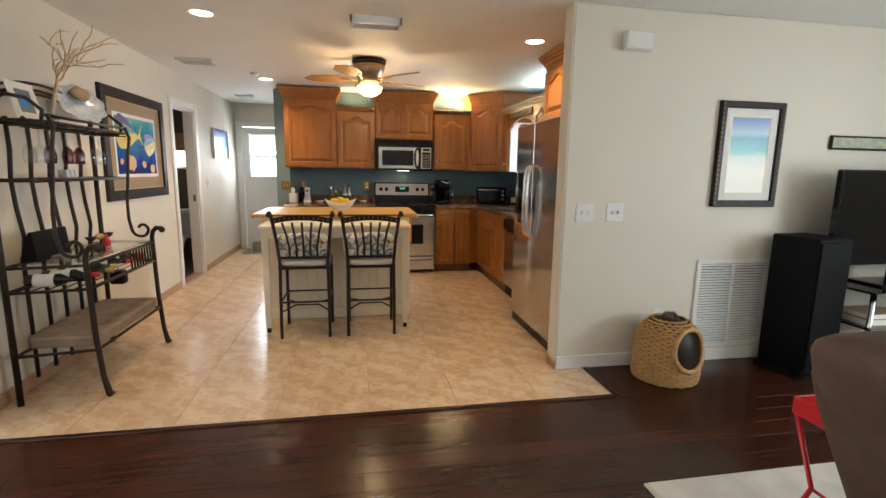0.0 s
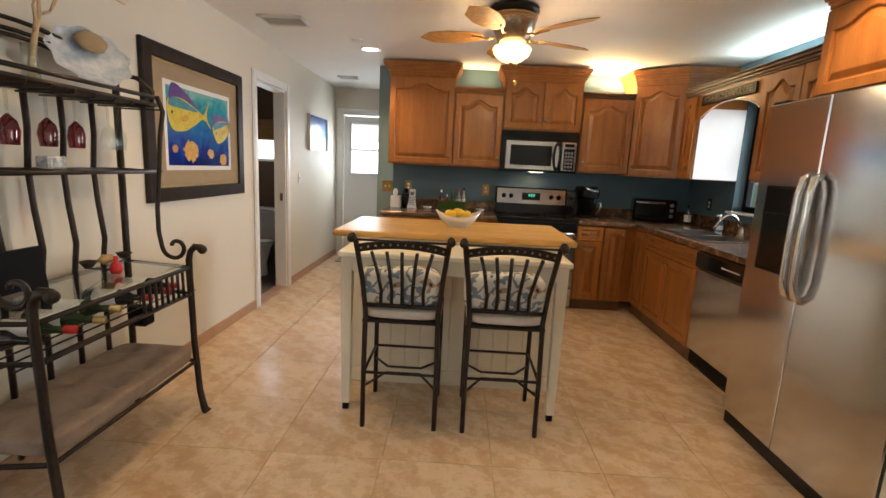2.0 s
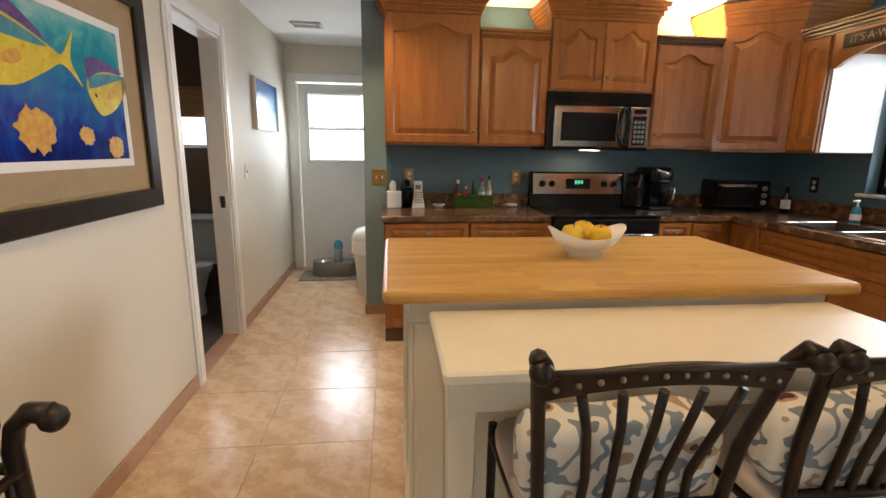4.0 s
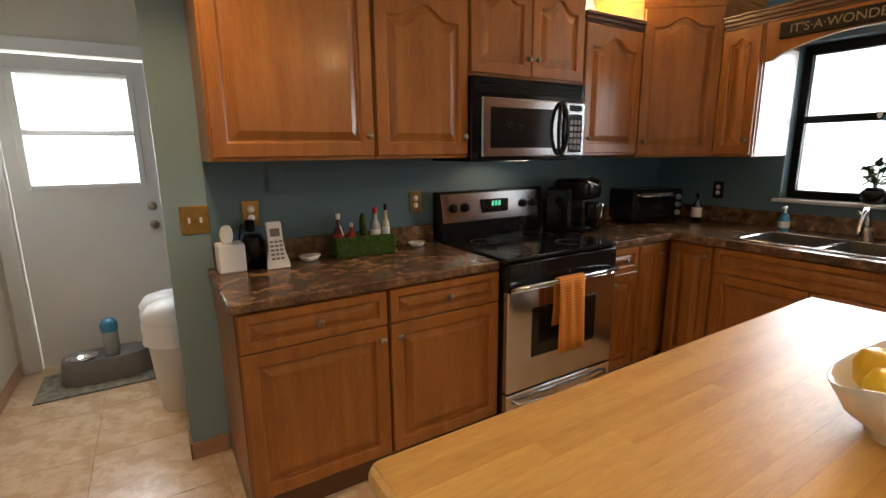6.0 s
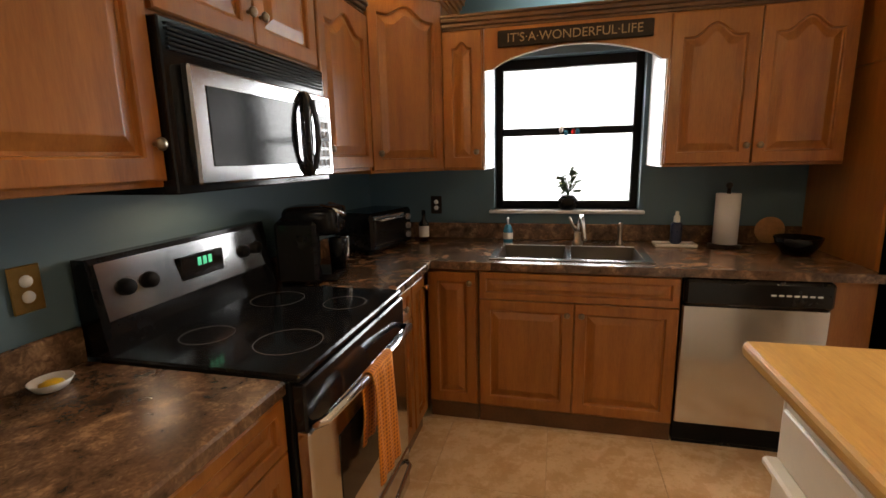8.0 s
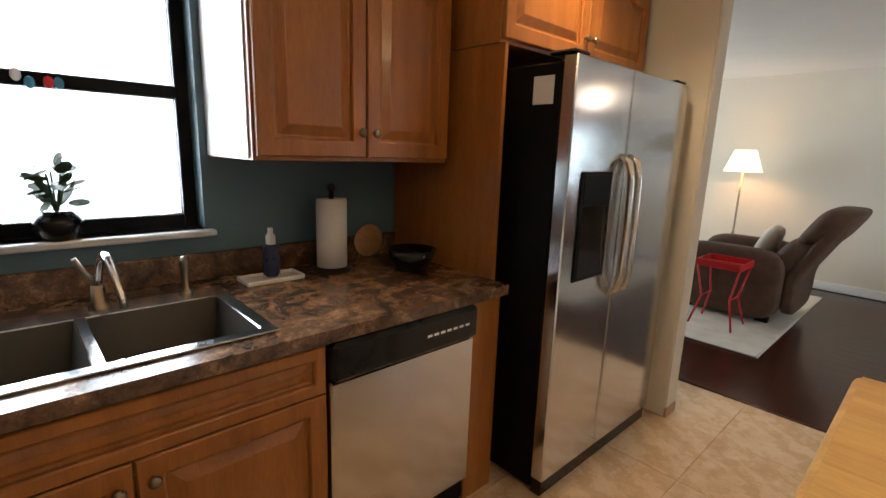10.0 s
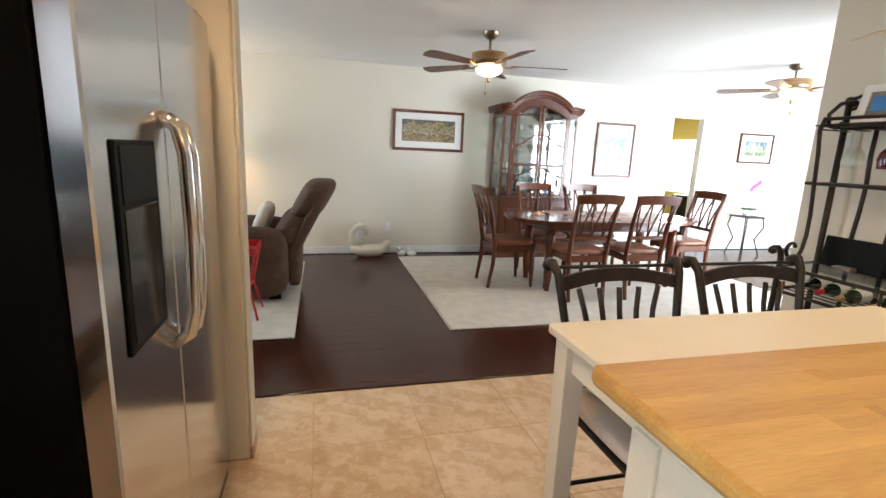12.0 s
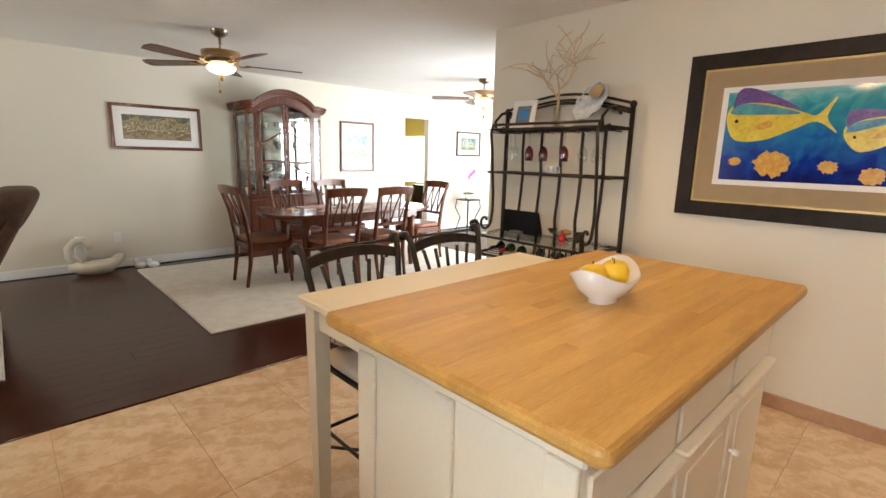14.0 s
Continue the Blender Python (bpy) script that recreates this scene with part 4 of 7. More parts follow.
def floral():
    m = mk("floral_cloth", two((0.06, 0.075, 0.085), (0.26, 0.29, 0.31)), 0.9, scale=30, fine=160, bump=0.3)
    n, l = m.node_tree.nodes, m.node_tree.links
    v = n.new("ShaderNodeTexNoise")
    v.inputs["Scale"].default_value = 10
    r = n.new("ShaderNodeValToRGB")
    r.color_ramp.interpolation = "CONSTANT"
    for p, c in ((0.0, (0.08, 0.03, 0.025)), (0.34, (0.40, 0.29, 0.17)), (0.39, (0.70, 0.66, 0.58)), (0.50, (0.20, 0.24, 0.27)), (0.56, (0.66, 0.63, 0.57)), (0.65, (0.16, 0.19, 0.21))):
        e = r.color_ramp.elements.new(p) if p not in (0.0,) else r.color_ramp.elements[0]
        e.position, e.color = p, (*c, 1)
    tc = n.new("ShaderNodeTexCoord")
    l.new(tc.outputs["Object"], v.inputs["Vector"])
    l.new(v.outputs[0], r.inputs[0])
    l.new(r.outputs[0], n["Principled BSDF"].inputs["Base Color"])
    return m


M["floral"] = floral()
for x in (1.47, 2.0):
    p = thing("cushion", pose(x, 4.995, 0.638, 8), "white and grey floral cushion leaning on the stool back", "cushion", "stool cushions")
    part("cover", soft_box(B(), -0.205, 0.205, -0.01, 0.10, 0.012, 0.215, 10, 5.0, 0.012), "floral", p)


# ---- doors, windows and trim ----
def run(name, x0, x1, y0, y1, z0, z1, material, label, b=0.004):
    return structure(name, bx(B(), x0, x1, y0, y1, z0, z1, b), material, label, "trim")


for y0, y1 in ((3.80, 6.824), (7.706, 9.60)):
    run("baseboard", WX, WX + 0.012, y0, y1, 0.0, 0.085, "terracotta", "tile baseboard along the kitchen wall")
run("baseboard", 0.806, 0.972, 7.982, 7.993, 0.0, 0.085, "terracotta", "tile baseboard round the wall end")
run("baseboard", 0.806, 0.818, 7.982, 8.13, 0.0, 0.085, "terracotta", "tile baseboard round the wall end")
run("baseboard", 3.275, 6.6, 4.076, 4.09, 0.0, 0.095, "white", "white baseboard of the living room")
run("baseboard", 3.262, 3.2755, 4.076, 4.21, 0.0, 0.06, "terracotta", "tile baseboard at the partition's end")
run("baseboard", -2.11, 6.6, -0.03, -0.016, 0.0, 0.095, "white", "white baseboard of the living room")
run("baseboard", -4.98, -3.1, -0.03, -0.016, 0.0, 0.095, "white", "white baseboard of the living room")
run("partition_edge_trim", 3.264, 3.2755, 4.089, 4.211, 0.061, CEIL, "wall", "beige corner edge of the partition")
run("floor_threshold", -0.19, 3.49, 3.630, 3.668, -0.004, 0.009, "plank", "dark wooden threshold between tile and planks", 0.006)
run("floor_threshold", 3.476, 3.514, 3.66, 4.076, -0.004, 0.009, "plank", "dark wooden threshold between tile and planks", 0.006)
# bathroom doorway
dw = thing("door_1", pose(WX, 7.265, 0, 0, 0, 90), "white painted door frame of the bathroom", "door frame")
for x0, x1 in ((-0.44, -0.355), (0.355, 0.44)):
    part("casing", bx(bx(B(), x0, x1, -0.016, 0.0, 0, 2.13, 0.004), x0 + 0.012, x1 - 0.012, -0.022, -0.015, 0, 2.12, 0.004), "white", dw)
part("casing", bx(B(), -0.355, 0.355, -0.016, 0.0, 2.055, 2.13, 0.004), "white", dw)
for x0, x1 in ((-0.358, -0.34), (0.34, 0.358)):
    part("jamb", bx(B(), x0, x1, 0.0, 0.12, 0, 2.055, 0.002), "white", dw)
part("jamb", bx(B(), -0.34, 0.34, 0.0, 0.12, 2.038, 2.055, 0.002), "white", dw)
part("strike_plate", bx(B(), 0.336, 0.341, 0.03, 0.06, 0.94, 1.02), "nickel", dw, "metal strike plate")
run("bathroom_threshold", WX - 0.12, WX + 0.005, 6.925, 7.605, -0.004, 0.012, "terracotta", "tile threshold of the bathroom", 0.004)
tl = thing("toilet", pose(-0.62, 8.10, 0, 0, 0, 180), "white toilet in the dim bathroom", "toilet")
part("bowl", lathe(B(), [(0.12, 0), (0.11, 0.15), (0.16, 0.33), (0.19, 0.38), (0.19, 0.40), (0.0, 0.40)], 20), "porcelain", tl)
part("seat", lathe(B(), [(0.0, 0.40), (0.195, 0.402), (0.2, 0.42), (0.0, 0.428)], 20), "porcelain", tl)
part("tank", bx(bx(B(), -0.22, 0.22, -0.42, -0.22, 0.36, 0.74, 0.02), -0.23, 0.23, -0.43, -0.21, 0.74, 0.775, 0.01), "porcelain", tl)
bw = thing("window_2", pose(-0.71, 8.60, 1.34), "bathroom window with a woven bamboo shade", "window")
part("window_frame", bx(bx(bx(bx(B(), -0.31, -0.28, 0.0, 0.05, 0, 0.5), 0.28, 0.31, 0.0, 0.05, 0, 0.5), -0.28, 0.28, 0.0, 0.05, 0, 0.03), -0.28, 0.28, 0, 0.05, 0.47, 0.5), "white", bw)
for i in range(10):
    part("shade_slat", tube(B(), [(-0.29, -0.012, 0.27 + i * 0.025), (0.29, -0.012, 0.27 + i * 0.025)], 0.013, 6), "cork", bw)
# hall door with a window in it
hd = thing("door_2", pose(0.44, 9.60, 0), "white back door with a window and a blind", "door")
bm = B()
for a in ((-0.40, -0.31, 0, 2.03), (0.31, 0.40, 0, 2.03), (-0.31, 0.31, 0, 1.22), (-0.31, 0.31, 1.93, 2.03)):
    bx(bm, a[0], a[1], 0.012, 0.055, a[2] + 0.008, a[3])
leaf = part("door_leaf", bm, "white", hd)
bm = B()
for a in ((-0.33, -0.29, 1.20, 1.95), (0.29, 0.33, 1.20, 1.95), (-0.29, 0.29, 1.20, 1.235), (-0.29, 0.29, 1.915, 1.95), (-0.29, 0.29, 1.545, 1.585)):
    bx(bm, a[0], a[1], -0.002, 0.012, a[2], a[3], 0.005)
part("window_frame", bm, "white", leaf)
g = part("pane", bx(B(), -0.30, 0.30, 0.03, 0.034, 1.22, 1.93), "pane", leaf)
g.visible_shadow = False
for x0, x1, z0, z1 in ((-0.50, -0.412, 0, 2.13), (0.412, 0.50, 0, 2.13), (-0.412, 0.412, 2.045, 2.13)):
    part("casing", bx(B(), x0, x1, -0.016, 0.0, z0, z1, 0.004), "white", hd)
for z in (0.93, 1.06):
    part("knob", lathe_out(B(), [(0.03, 0), (0.03, 0.008), (0.012, 0.012), (0.012, 0.03), (0.026, 0.04), (0.022, 0.06), (0, 0.062)], (0.345, 0.012, z), 14), "nickel", leaf)


def blind_cloth():
    m = mk("blind_cloth", (0.85, 0.85, 0.83), 0.8, var=0.03)
    n, l = m.node_tree.nodes, m.node_tree.links
    tr, mx = n.new("ShaderNodeBsdfTranslucent"), n.new("ShaderNodeMixShader")
    tr.inputs[0].default_value, mx.inputs[0].default_value = (0.9, 0.9, 0.88, 1), 0.75
    l.new(n["Principled BSDF"].outputs[0], mx.inputs[1])
    l.new(tr.outputs[0], mx.inputs[2])
    l.new(mx.outputs[0], n["Material Output"].inputs[0])
    return m


bl = thing("blind", pose(0.44, 9.585, 1.56), "white pleated blind on the back door", "blind")
part("fabric", bx(B(), -0.27, 0.27, -0.006, 0.003, 0.03, 0.36, 0.003), blind_cloth(), bl)
# sink window
kw = thing("window_1", pose(4.36, 6.68, WZ0, 0, 0, -90), "dark framed sash window over the sink", "window")
W, H = (WY1 - WY0) / 2, WZ1 - WZ0
bm = B()
for a in ((-W, -W + 0.045, 0, H), (W - 0.045, W, 0, H), (-W + 0.045, W - 0.045, 0, 0.05), (-W + 0.045, W - 0.045, H - 0.06, H), (-W + 0.045, W - 0.045, 0.47, 0.515)):
    bx(bm, a[0], a[1], 0.0, 0.05, a[2], a[3], 0.004)
part("window_frame", bm, "blackmat", kw)
for z0, z1 in ((0.05, 0.47), (0.515, H - 0.06)):
    g = part("pane", bx(B(), -W + 0.045, W - 0.045, 0.022, 0.026, z0, z1), "pane", kw)
    g.visible_shadow = False
part("window_sill", bx(B(), -W - 0.03, W + 0.03, -0.13, 0.0, -0.022, 0.0, 0.005), mk("marble_sill", (0.62, 0.60, 0.57), 0.3, var=0.15, scale=9), kw)
for i, (x, z, c) in enumerate(((-0.03, 0.50, "white"), (0.0, 0.48, "aqua"), (0.045, 0.485, "red"), (0.07, 0.485, "aqua"))):
    part("suncatcher", ball(B(), (x, -0.012, z), 0.014, 5, (1, 0.4, 1.4)), c if c != "aqua" else "aqua", kw)
pt = thing("potted_plant", pose(4.29, 6.66, WZ0), "leafy plant in a round dark glass pot on the sill", "plant")
part("pot", lathe(B(), [(0.0, 0.0), (0.04, 0.0), (0.062, 0.03), (0.066, 0.06), (0.045, 0.095), (0.04, 0.092), (0.0, 0.085)], 18), "black", pt)
rng = random.Random(7)
for i in range(34):
    a, r, z = rng.uniform(0, 6.28), rng.uniform(0.01, 0.075), rng.uniform(0.11, 0.24)
    bm = B()
    s = rng.uniform(0.018, 0.03)
    plate(bm, [(s * 1.3 * math.cos(t) + s, s * 0.7 * math.sin(t)) for t in [k * math.pi / 4 for k in range(8)]], 0.0015, lambda u, v, d: (u, v, d + 0.25 * u * (1 if i % 2 else -0.4)))
    lf = part("leaf", bm, "leaf", pt)
    lf.matrix_local = pose(r * math.cos(a), r * math.sin(a) * 0.7, z, rng.uniform(-40, 40), rng.uniform(-50, 30), math.degrees(a))
bm = B()
for i in range(7):
    a = i * 0.9
    tube(bm, [(0, 0, 0.08), (0.02 * math.cos(a), 0.02 * math.sin(a), 0.15), (0.05 * math.cos(a), 0.04 * math.sin(a), 0.21)], 0.003, 5)
part("stem", bm, "leaf", pt)
# living room openings out of view: a window known by reflection, a door added for daylight
lw = thing("window_3", pose(6.66, 1.6, 0.75, 0, 0, -90), "living room window with white slatted blinds", "window")
part("window_frame", bx(bx(bx(bx(B(), -0.9, -0.86, 0, 0.05, 0, 1.35), 0.86, 0.9, 0, 0.05, 0, 1.35), -0.86, 0.86, 0, 0.05, 0, 0.04), -0.86, 0.86, 0, 0.05, 1.31, 1.35), "white", lw)
structure("backdrop_living", bx(B(), 7.6, 7.65, -0.6, 3.8, 0.2, 2.8), glow("sunlit_garden", (0.55, 0.70, 0.42), 0.7), "bright greenery outside the living room window", "backdrop")
sd = thing("door_3", pose(-2.9, 3.86, 0), "unseen white framed sliding glass door added for daylight", "door")
part("door_frame", bx(bx(bx(bx(B(), -1.25, -1.19, 0, 0.05, 0, 2.1), 1.19, 1.25, 0, 0.05, 0, 2.1), -0.03, 0.03, 0, 0.05, 0, 2.1), -1.19, 1.19, 0, 0.0498, 2.04, 2.1), "white", sd)
# doorway to the yellow room
d4 = thing("door_4", pose(-2.42, -0.03, 0, 0, 0, 180), "white trimmed opening to the yellow room", "door frame")
part("casing", bx(B(), -0.31, -0.22, -0.014, 0.0, 0, 2.12, 0.004), "white", d4)
part("casing", bx(B(), 0.53, 0.68, -0.03, 0.0, 0, 2.12, 0.004), "white", d4)
part("casing", bx(B(), -0.22, 0.53, -0.014, 0.0, 2.04, 2.12, 0.004), "white", d4)
part("jamb", bx(B(), 0.335, 0.53, 0.0, 0.12, 0, 2.04, 0.003), "white", d4)
run("far_room_window_glow", -4.6, -4.57, -3.35, -1.7, 0.75, 1.85, glow("window_glare", (1, 1, 0.98), 2.5), "overexposed window of the next room")
sh = thing("shelf_unit", pose(-3.3, -0.72, 0), "dark shelf unit with three woven baskets", "shelf")
for z in (0.0, 0.27, 0.54, 0.80):
    part("shelf", bx(B(), -0.2, 0.2, -0.17, 0.17, z, z + 0.02), "espresso", sh)
for x in (-0.2, 0.18):
    part("side", bx(B(), x, x + 0.02, -0.17, 0.17, 0.02, 0.80), "espresso", sh)
for i in range(3):
    bk = thing("basket", pose(-3.3, -0.72, 0.021 + i * 0.27), "woven tan storage basket on a shelf", "basket", "baskets on the shelf")
    part("weave", bx(B(), -0.17, 0.17, -0.15, 0.16, 0, 0.19, 0.02), "wicker", bk)


# ---- ceiling fixtures ----
def downlight(x, y):
    d = thing("recessed_light", pose(x, y, CEIL), "white recessed ceiling light, lit", "ceiling light", "recessed lights")
    part("trim_ring", lathe(B(), [(0.095, 0.0), (0.098, -0.006), (0.085, -0.009), (0.070, -0.002)], 28), "white", d)
    part("lens", lathe(B(), [(0, -0.003), (0.072, -0.003), (0.072, 0.0)], 28), "bulb", d)


for x, y in ((0.877, 4.853), (3.358, 5.0), (0.852, 7.277)):
    downlight(x, y)


def vent(x, y, w, d, n, label, drop=0.02):
    v = thing("ceiling_vent", pose(x, y, CEIL), label, "vent", "ceiling vents")
    part("frame", bx(bx(bx(bx(B(), -w / 2, w / 2, -d / 2, -d / 2 + 0.02, -drop, 0, 0.004), -w / 2, w / 2, d / 2 - 0.02, d / 2, -drop, 0, 0.004), -w / 2, -w / 2 + 0.02, -d / 2, d / 2, -drop, 0, 0.004), w / 2 - 0.02, w / 2, -d / 2, d / 2, -drop, 0, 0.004), "plastic", v)
    part("backing", bx(B(), -w / 2 + 0.01, w / 2 - 0.01, -d / 2 + 0.01, d / 2 - 0.01, -0.004, -0.001), "grey", v)
    for i in range(n):
        y_ = -d / 2 + 0.02 + (d - 0.04) * (i + 0.5) / n
        s = part("slat", bx(B(), -w / 2 + 0.02, w / 2 - 0.02, -0.006, 0.006, -0.0015, 0.0015), "plastic", v)
        s.matrix_local = pose(0, y_, -drop + 0.006, 35)


vent(0.35, 6.455, 0.34, 0.24, 8, "white slatted ceiling vent in the kitchen")
vent(2.065, 4.73, 0.36, 0.16, 5, "white box vent under the ceiling", 0.05)
vent(0.30, 8.75, 0.26, 0.16, 5, "small white ceiling vent in the hall")
sm = thing("smoke_alarm", pose(0.80, 6.95, CEIL), "small round white smoke alarm", "smoke alarm")
part("cover", lathe(B(), [(0.05, 0), (0.05, -0.015), (0.035, -0.025), (0, -0.026)], 18), "plastic", sm)


def fan(x, y, label, drop, blade_mat, turn, hugger):
    f = thing("ceiling_fan", pose(x, y, CEIL, 0, 0, turn), label, "ceiling fan", "ceiling fans")
    z = -drop
    if hugger:
        part("canopy", lathe(B(), [(0.09, 0), (0.16, -0.01), (0.165, -0.035), (0.13, -0.05), (0, -0.05)], 24), "espresso", f)
    else:
        part("canopy", lathe(B(), [(0.075, 0), (0.07, -0.035), (0.03, -0.06), (0, -0.06)], 20), "nickel", f)
        part("rod", tube(B(), [(0, 0, -0.05), (0, 0, z + 0.08)], 0.012, 8), "nickel", f)
    part("motor", lathe(B(), [(0.04, z + 0.10), (0.13, z + 0.085), (0.155, z + 0.04), (0.15, z), (0.10, z - 0.025), (0.06, z - 0.05), (0, z - 0.05)] if not hugger else [(0.11, -0.04), (0.15, -0.06), (0.14, -0.12), (0.10, z - 0.01), (0.05, z - 0.03), (0, z - 0.03)], 24), "nickel", f, "bronze motor housing with woven bands")
    bands = B()
    for k in range(5):
        q = (z + 0.02 + k * 0.014) if not hugger else (-0.065 - k * 0.014)
        rr = 0.154 if not hugger else 0.150 - k * 0.004
        tube(bands, [(rr * math.cos(t), rr * math.sin(t), q) for t in [i * 2 * math.pi / 24 for i in range(24)]], 0.005, 5, True)
    part("band", bands, "wicker", f)
    for i in range(5):
        a = 72 * i
        bm = B()
        if hugger:
            o = [(0.20, 0.03), (0.28, 0.065), (0.42, 0.085), (0.55, 0.07), (0.63, 0.0), (0.55, -0.07), (0.42, -0.085), (0.28, -0.065), (0.20, -0.03)]
        else:
            o = [(0.20, 0.045), (0.62, 0.068), (0.69, 0.058), (0.71, 0.0), (0.69, -0.058), (0.62, -0.068), (0.20, -0.045)]
        plate(bm, o, 0.007, lambda u, v, d: (u, v, d))
        b = part("blade", bm, blade_mat, f)
        b.matrix_local = pose(0, 0, z - 0.02 if not hugger else z + 0.03, 0, 0, a) @ pose(0, 0, 0, 11)
        b2 = part("blade_arm", tube(B(), [(0.12, 0, 0), (0.17, 0, -0.012), (0.24, 0.02, -0.002), (0.27, 0.03, -0.002)], 0.008, 6), "brass", b)
    zz = z - 0.045 if not hugger else z - 0.035
    part("light_bowl", lathe(B(), [(0.12, zz), (0.125, zz - 0.012), (0.112, zz - 0.05), (0.065, zz - 0.085), (0.012, zz - 0.095), (0, zz - 0.095)] if hugger else [(0.115, zz), (0.12, zz - 0.01), (0.10, zz - 0.04), (0.05, zz - 0.06), (0.012, zz - 0.066), (0, zz - 0.066)], 24), "frost" if hugger else "frost2", f, "lit frosted glass bowl")
    part("finial", lathe(B(), [(0.012, zz - (0.093 if hugger else 0.064)), (0.016, zz - 0.106), (0.006, zz - 0.12), (0, zz - 0.122)], 10), "brass", f)
    ch = B()
    tube(ch, [(0.05, 0.02, zz - 0.02), (0.05, 0.02, zz - 0.20)], 0.0015, 4)
    ball(ch, (0.05, 0.02, zz - 0.215), 0.012, 5, (1, 1, 1.6))
    part("pull_chain", ch, "brass", f)
    return f


fan(2.045, 5.98, "bronze and wicker ceiling fan with leaf blades, lit", 0.215, "wicker", 26, True)
fan(1.50, 2.0, "bronze ceiling fan with cherry blades, lit", 0.26, "cherry", 24, False)
fan(-1.85, 2.1, "bronze ceiling fan with cherry blades over the entry", 0.235, "cherry", 25, False)
fan(-2.6, -1.9, "dark ceiling fan in the yellow room", 0.235, "espresso", 10, False)


# ---- pictures ----
def ring_board(x, z, w, y0, y1, b=0.0):
    """A flat rectangular ring, one closed skin, of half sizes x and z and width w; b rounds its front edges."""
    bm = B()
    loops = []
    for e, y in ((0, y1), (0, y0 + b), (b, y0), (w - b, y0), (w, y0 + b), (w, y1)):
        loops.append([bm.verts.new((sx * (x - e), y, sz * (z - e))) for sx, sz in ((-1, -1), (1, -1), (1, 1), (-1, 1))])
    for i, a in enumerate(loops):
        c = loops[(i + 1) % len(loops)]
        for k in range(4):
            bm.faces.new([a[k], a[(k + 1) % 4], c[(k + 1) % 4], c[k]])
    bmesh.ops.remove_doubles(bm, verts=bm.verts, dist=1e-6)
    return bm


def picture(m, w, h, label, fw, frame_mat, rings, image, d=0.03, name="framed_picture"):
    """A frame of width fw; rings are (width, material) mats from the outside in; then the image."""
    p = thing(name, m, label, "picture")
    x, z = w / 2, h / 2
    part("frame", ring_board(x, z, fw, -d, 0, 0.006), frame_mat, p)
    x, z, y = x - fw, z - fw, -d * 0.45
    for rw, rm in rings:
        part("mat_board", ring_board(x, z, rw, y, y + 0.004), rm, p)
        x, z, y = x - rw, z - rw, y + 0.0015
    im = part("image", bx(B(), -x, x, y, y + 0.003, -z, z), image, p)
    return p, im, x, z, y


def scenic(name, stops, h, wob=0.15, scale=6.0, rough=0.25):
    """A printed picture: colours run from the bottom to the top, broken by noise."""
    m = mk(name, (0.5, 0.5, 0.5), rough, bump=0, rvar=0.02)
    n, l = m.node_tree.nodes, m.node_tree.links
    tc, sp, no = n.new("ShaderNodeTexCoord"), n.new("ShaderNodeSeparateXYZ"), n.new("ShaderNodeTexNoise")
    no.inputs["Scale"].default_value, no.inputs["Detail"].default_value, no.inputs["Distortion"].default_value = scale, 6, 1.0
    l.new(tc.outputs["Object"], sp.inputs[0])
    l.new(tc.outputs["Object"], no.inputs["Vector"])
    a = n.new("ShaderNodeMapRange")
    a.inputs["From Min"].default_value, a.inputs["From Max"].default_value = -h / 2, h / 2
    l.new(sp.outputs["Z"], a.inputs["Value"])
    b = n.new("ShaderNodeMath")
    b.operation, b.inputs[1].default_value = "MULTIPLY_ADD", wob
    l.new(no.outputs[0], b.inputs[0])
    l.new(a.outputs[0], b.inputs[2])
    c = n.new("ShaderNodeMath")
    c.operation, c.inputs[1].default_value = "SUBTRACT", wob / 2
    l.new(b.outputs[0], c.inputs[0])
    r = n.new("ShaderNodeValToRGB")
    while len(r.color_ramp.elements) < len(stops):
        r.color_ramp.elements.new(0.5)
    for e, (q, col) in zip(r.color_ramp.elements, stops):
        e.position, e.color = q, (*col, 1)
    l.new(c.outputs[0], r.inputs[0])
    l.new(r.outputs[0], n["Principled BSDF"].inputs["Base Color"])
    return m


sea = scenic("reef_print", [(0.0, (0.01, 0.015, 0.12)), (0.25, (0.01, 0.04, 0.30)), (0.5, (0.02, 0.16, 0.42)), (0.72, (0.03, 0.30, 0.36)), (0.85, (0.10, 0.42, 0.45)), (1.0, (0.35, 0.55, 0.55))], 0.56, 0.75, 9, 0.08)
p, im, ix, iz, iy = picture(pose(WX + 0.002, 5.988, 1.545, 0, 0, 90), 1.215, 0.935, "large dark framed print of yellow fish in blue sea", 0.085, "espresso", ((0.012, "gold"), (0.095, "mat_tan"), (0.03, "paper")), sea)
yel = mk("fish_yellow", two((0.55, 0.36, 0.01), (0.85, 0.72, 0.10)), 0.3, scale=16, fine=60, bump=0)
teal2 = mk("fish_teal", two((0.02, 0.10, 0.30), (0.10, 0.45, 0.40)), 0.3, scale=18, bump=0)
orange = mk("weed_orange", two((0.55, 0.20, 0.02), (0.75, 0.50, 0.08)), 0.4, scale=40, bump=0)


def smooth(o, k=5):
    """A closed outline rounded through its corners."""
    out_, n_ = [], len(o)
    for i in range(n_):
        p0, p1, p2, p3 = (Vector(o[(i + j) % n_]) for j in (-1, 0, 1, 2))
        for q in range(k):
            t = q / k
            out_.append(0.5 * (2 * p1 + (p2 - p0) * t + (2 * p0 - 5 * p1 + 4 * p2 - p3) * t * t + (3 * p1 - p0 - 3 * p2 + p3) * t ** 3))
    return [(v.x, v.y) for v in out_]


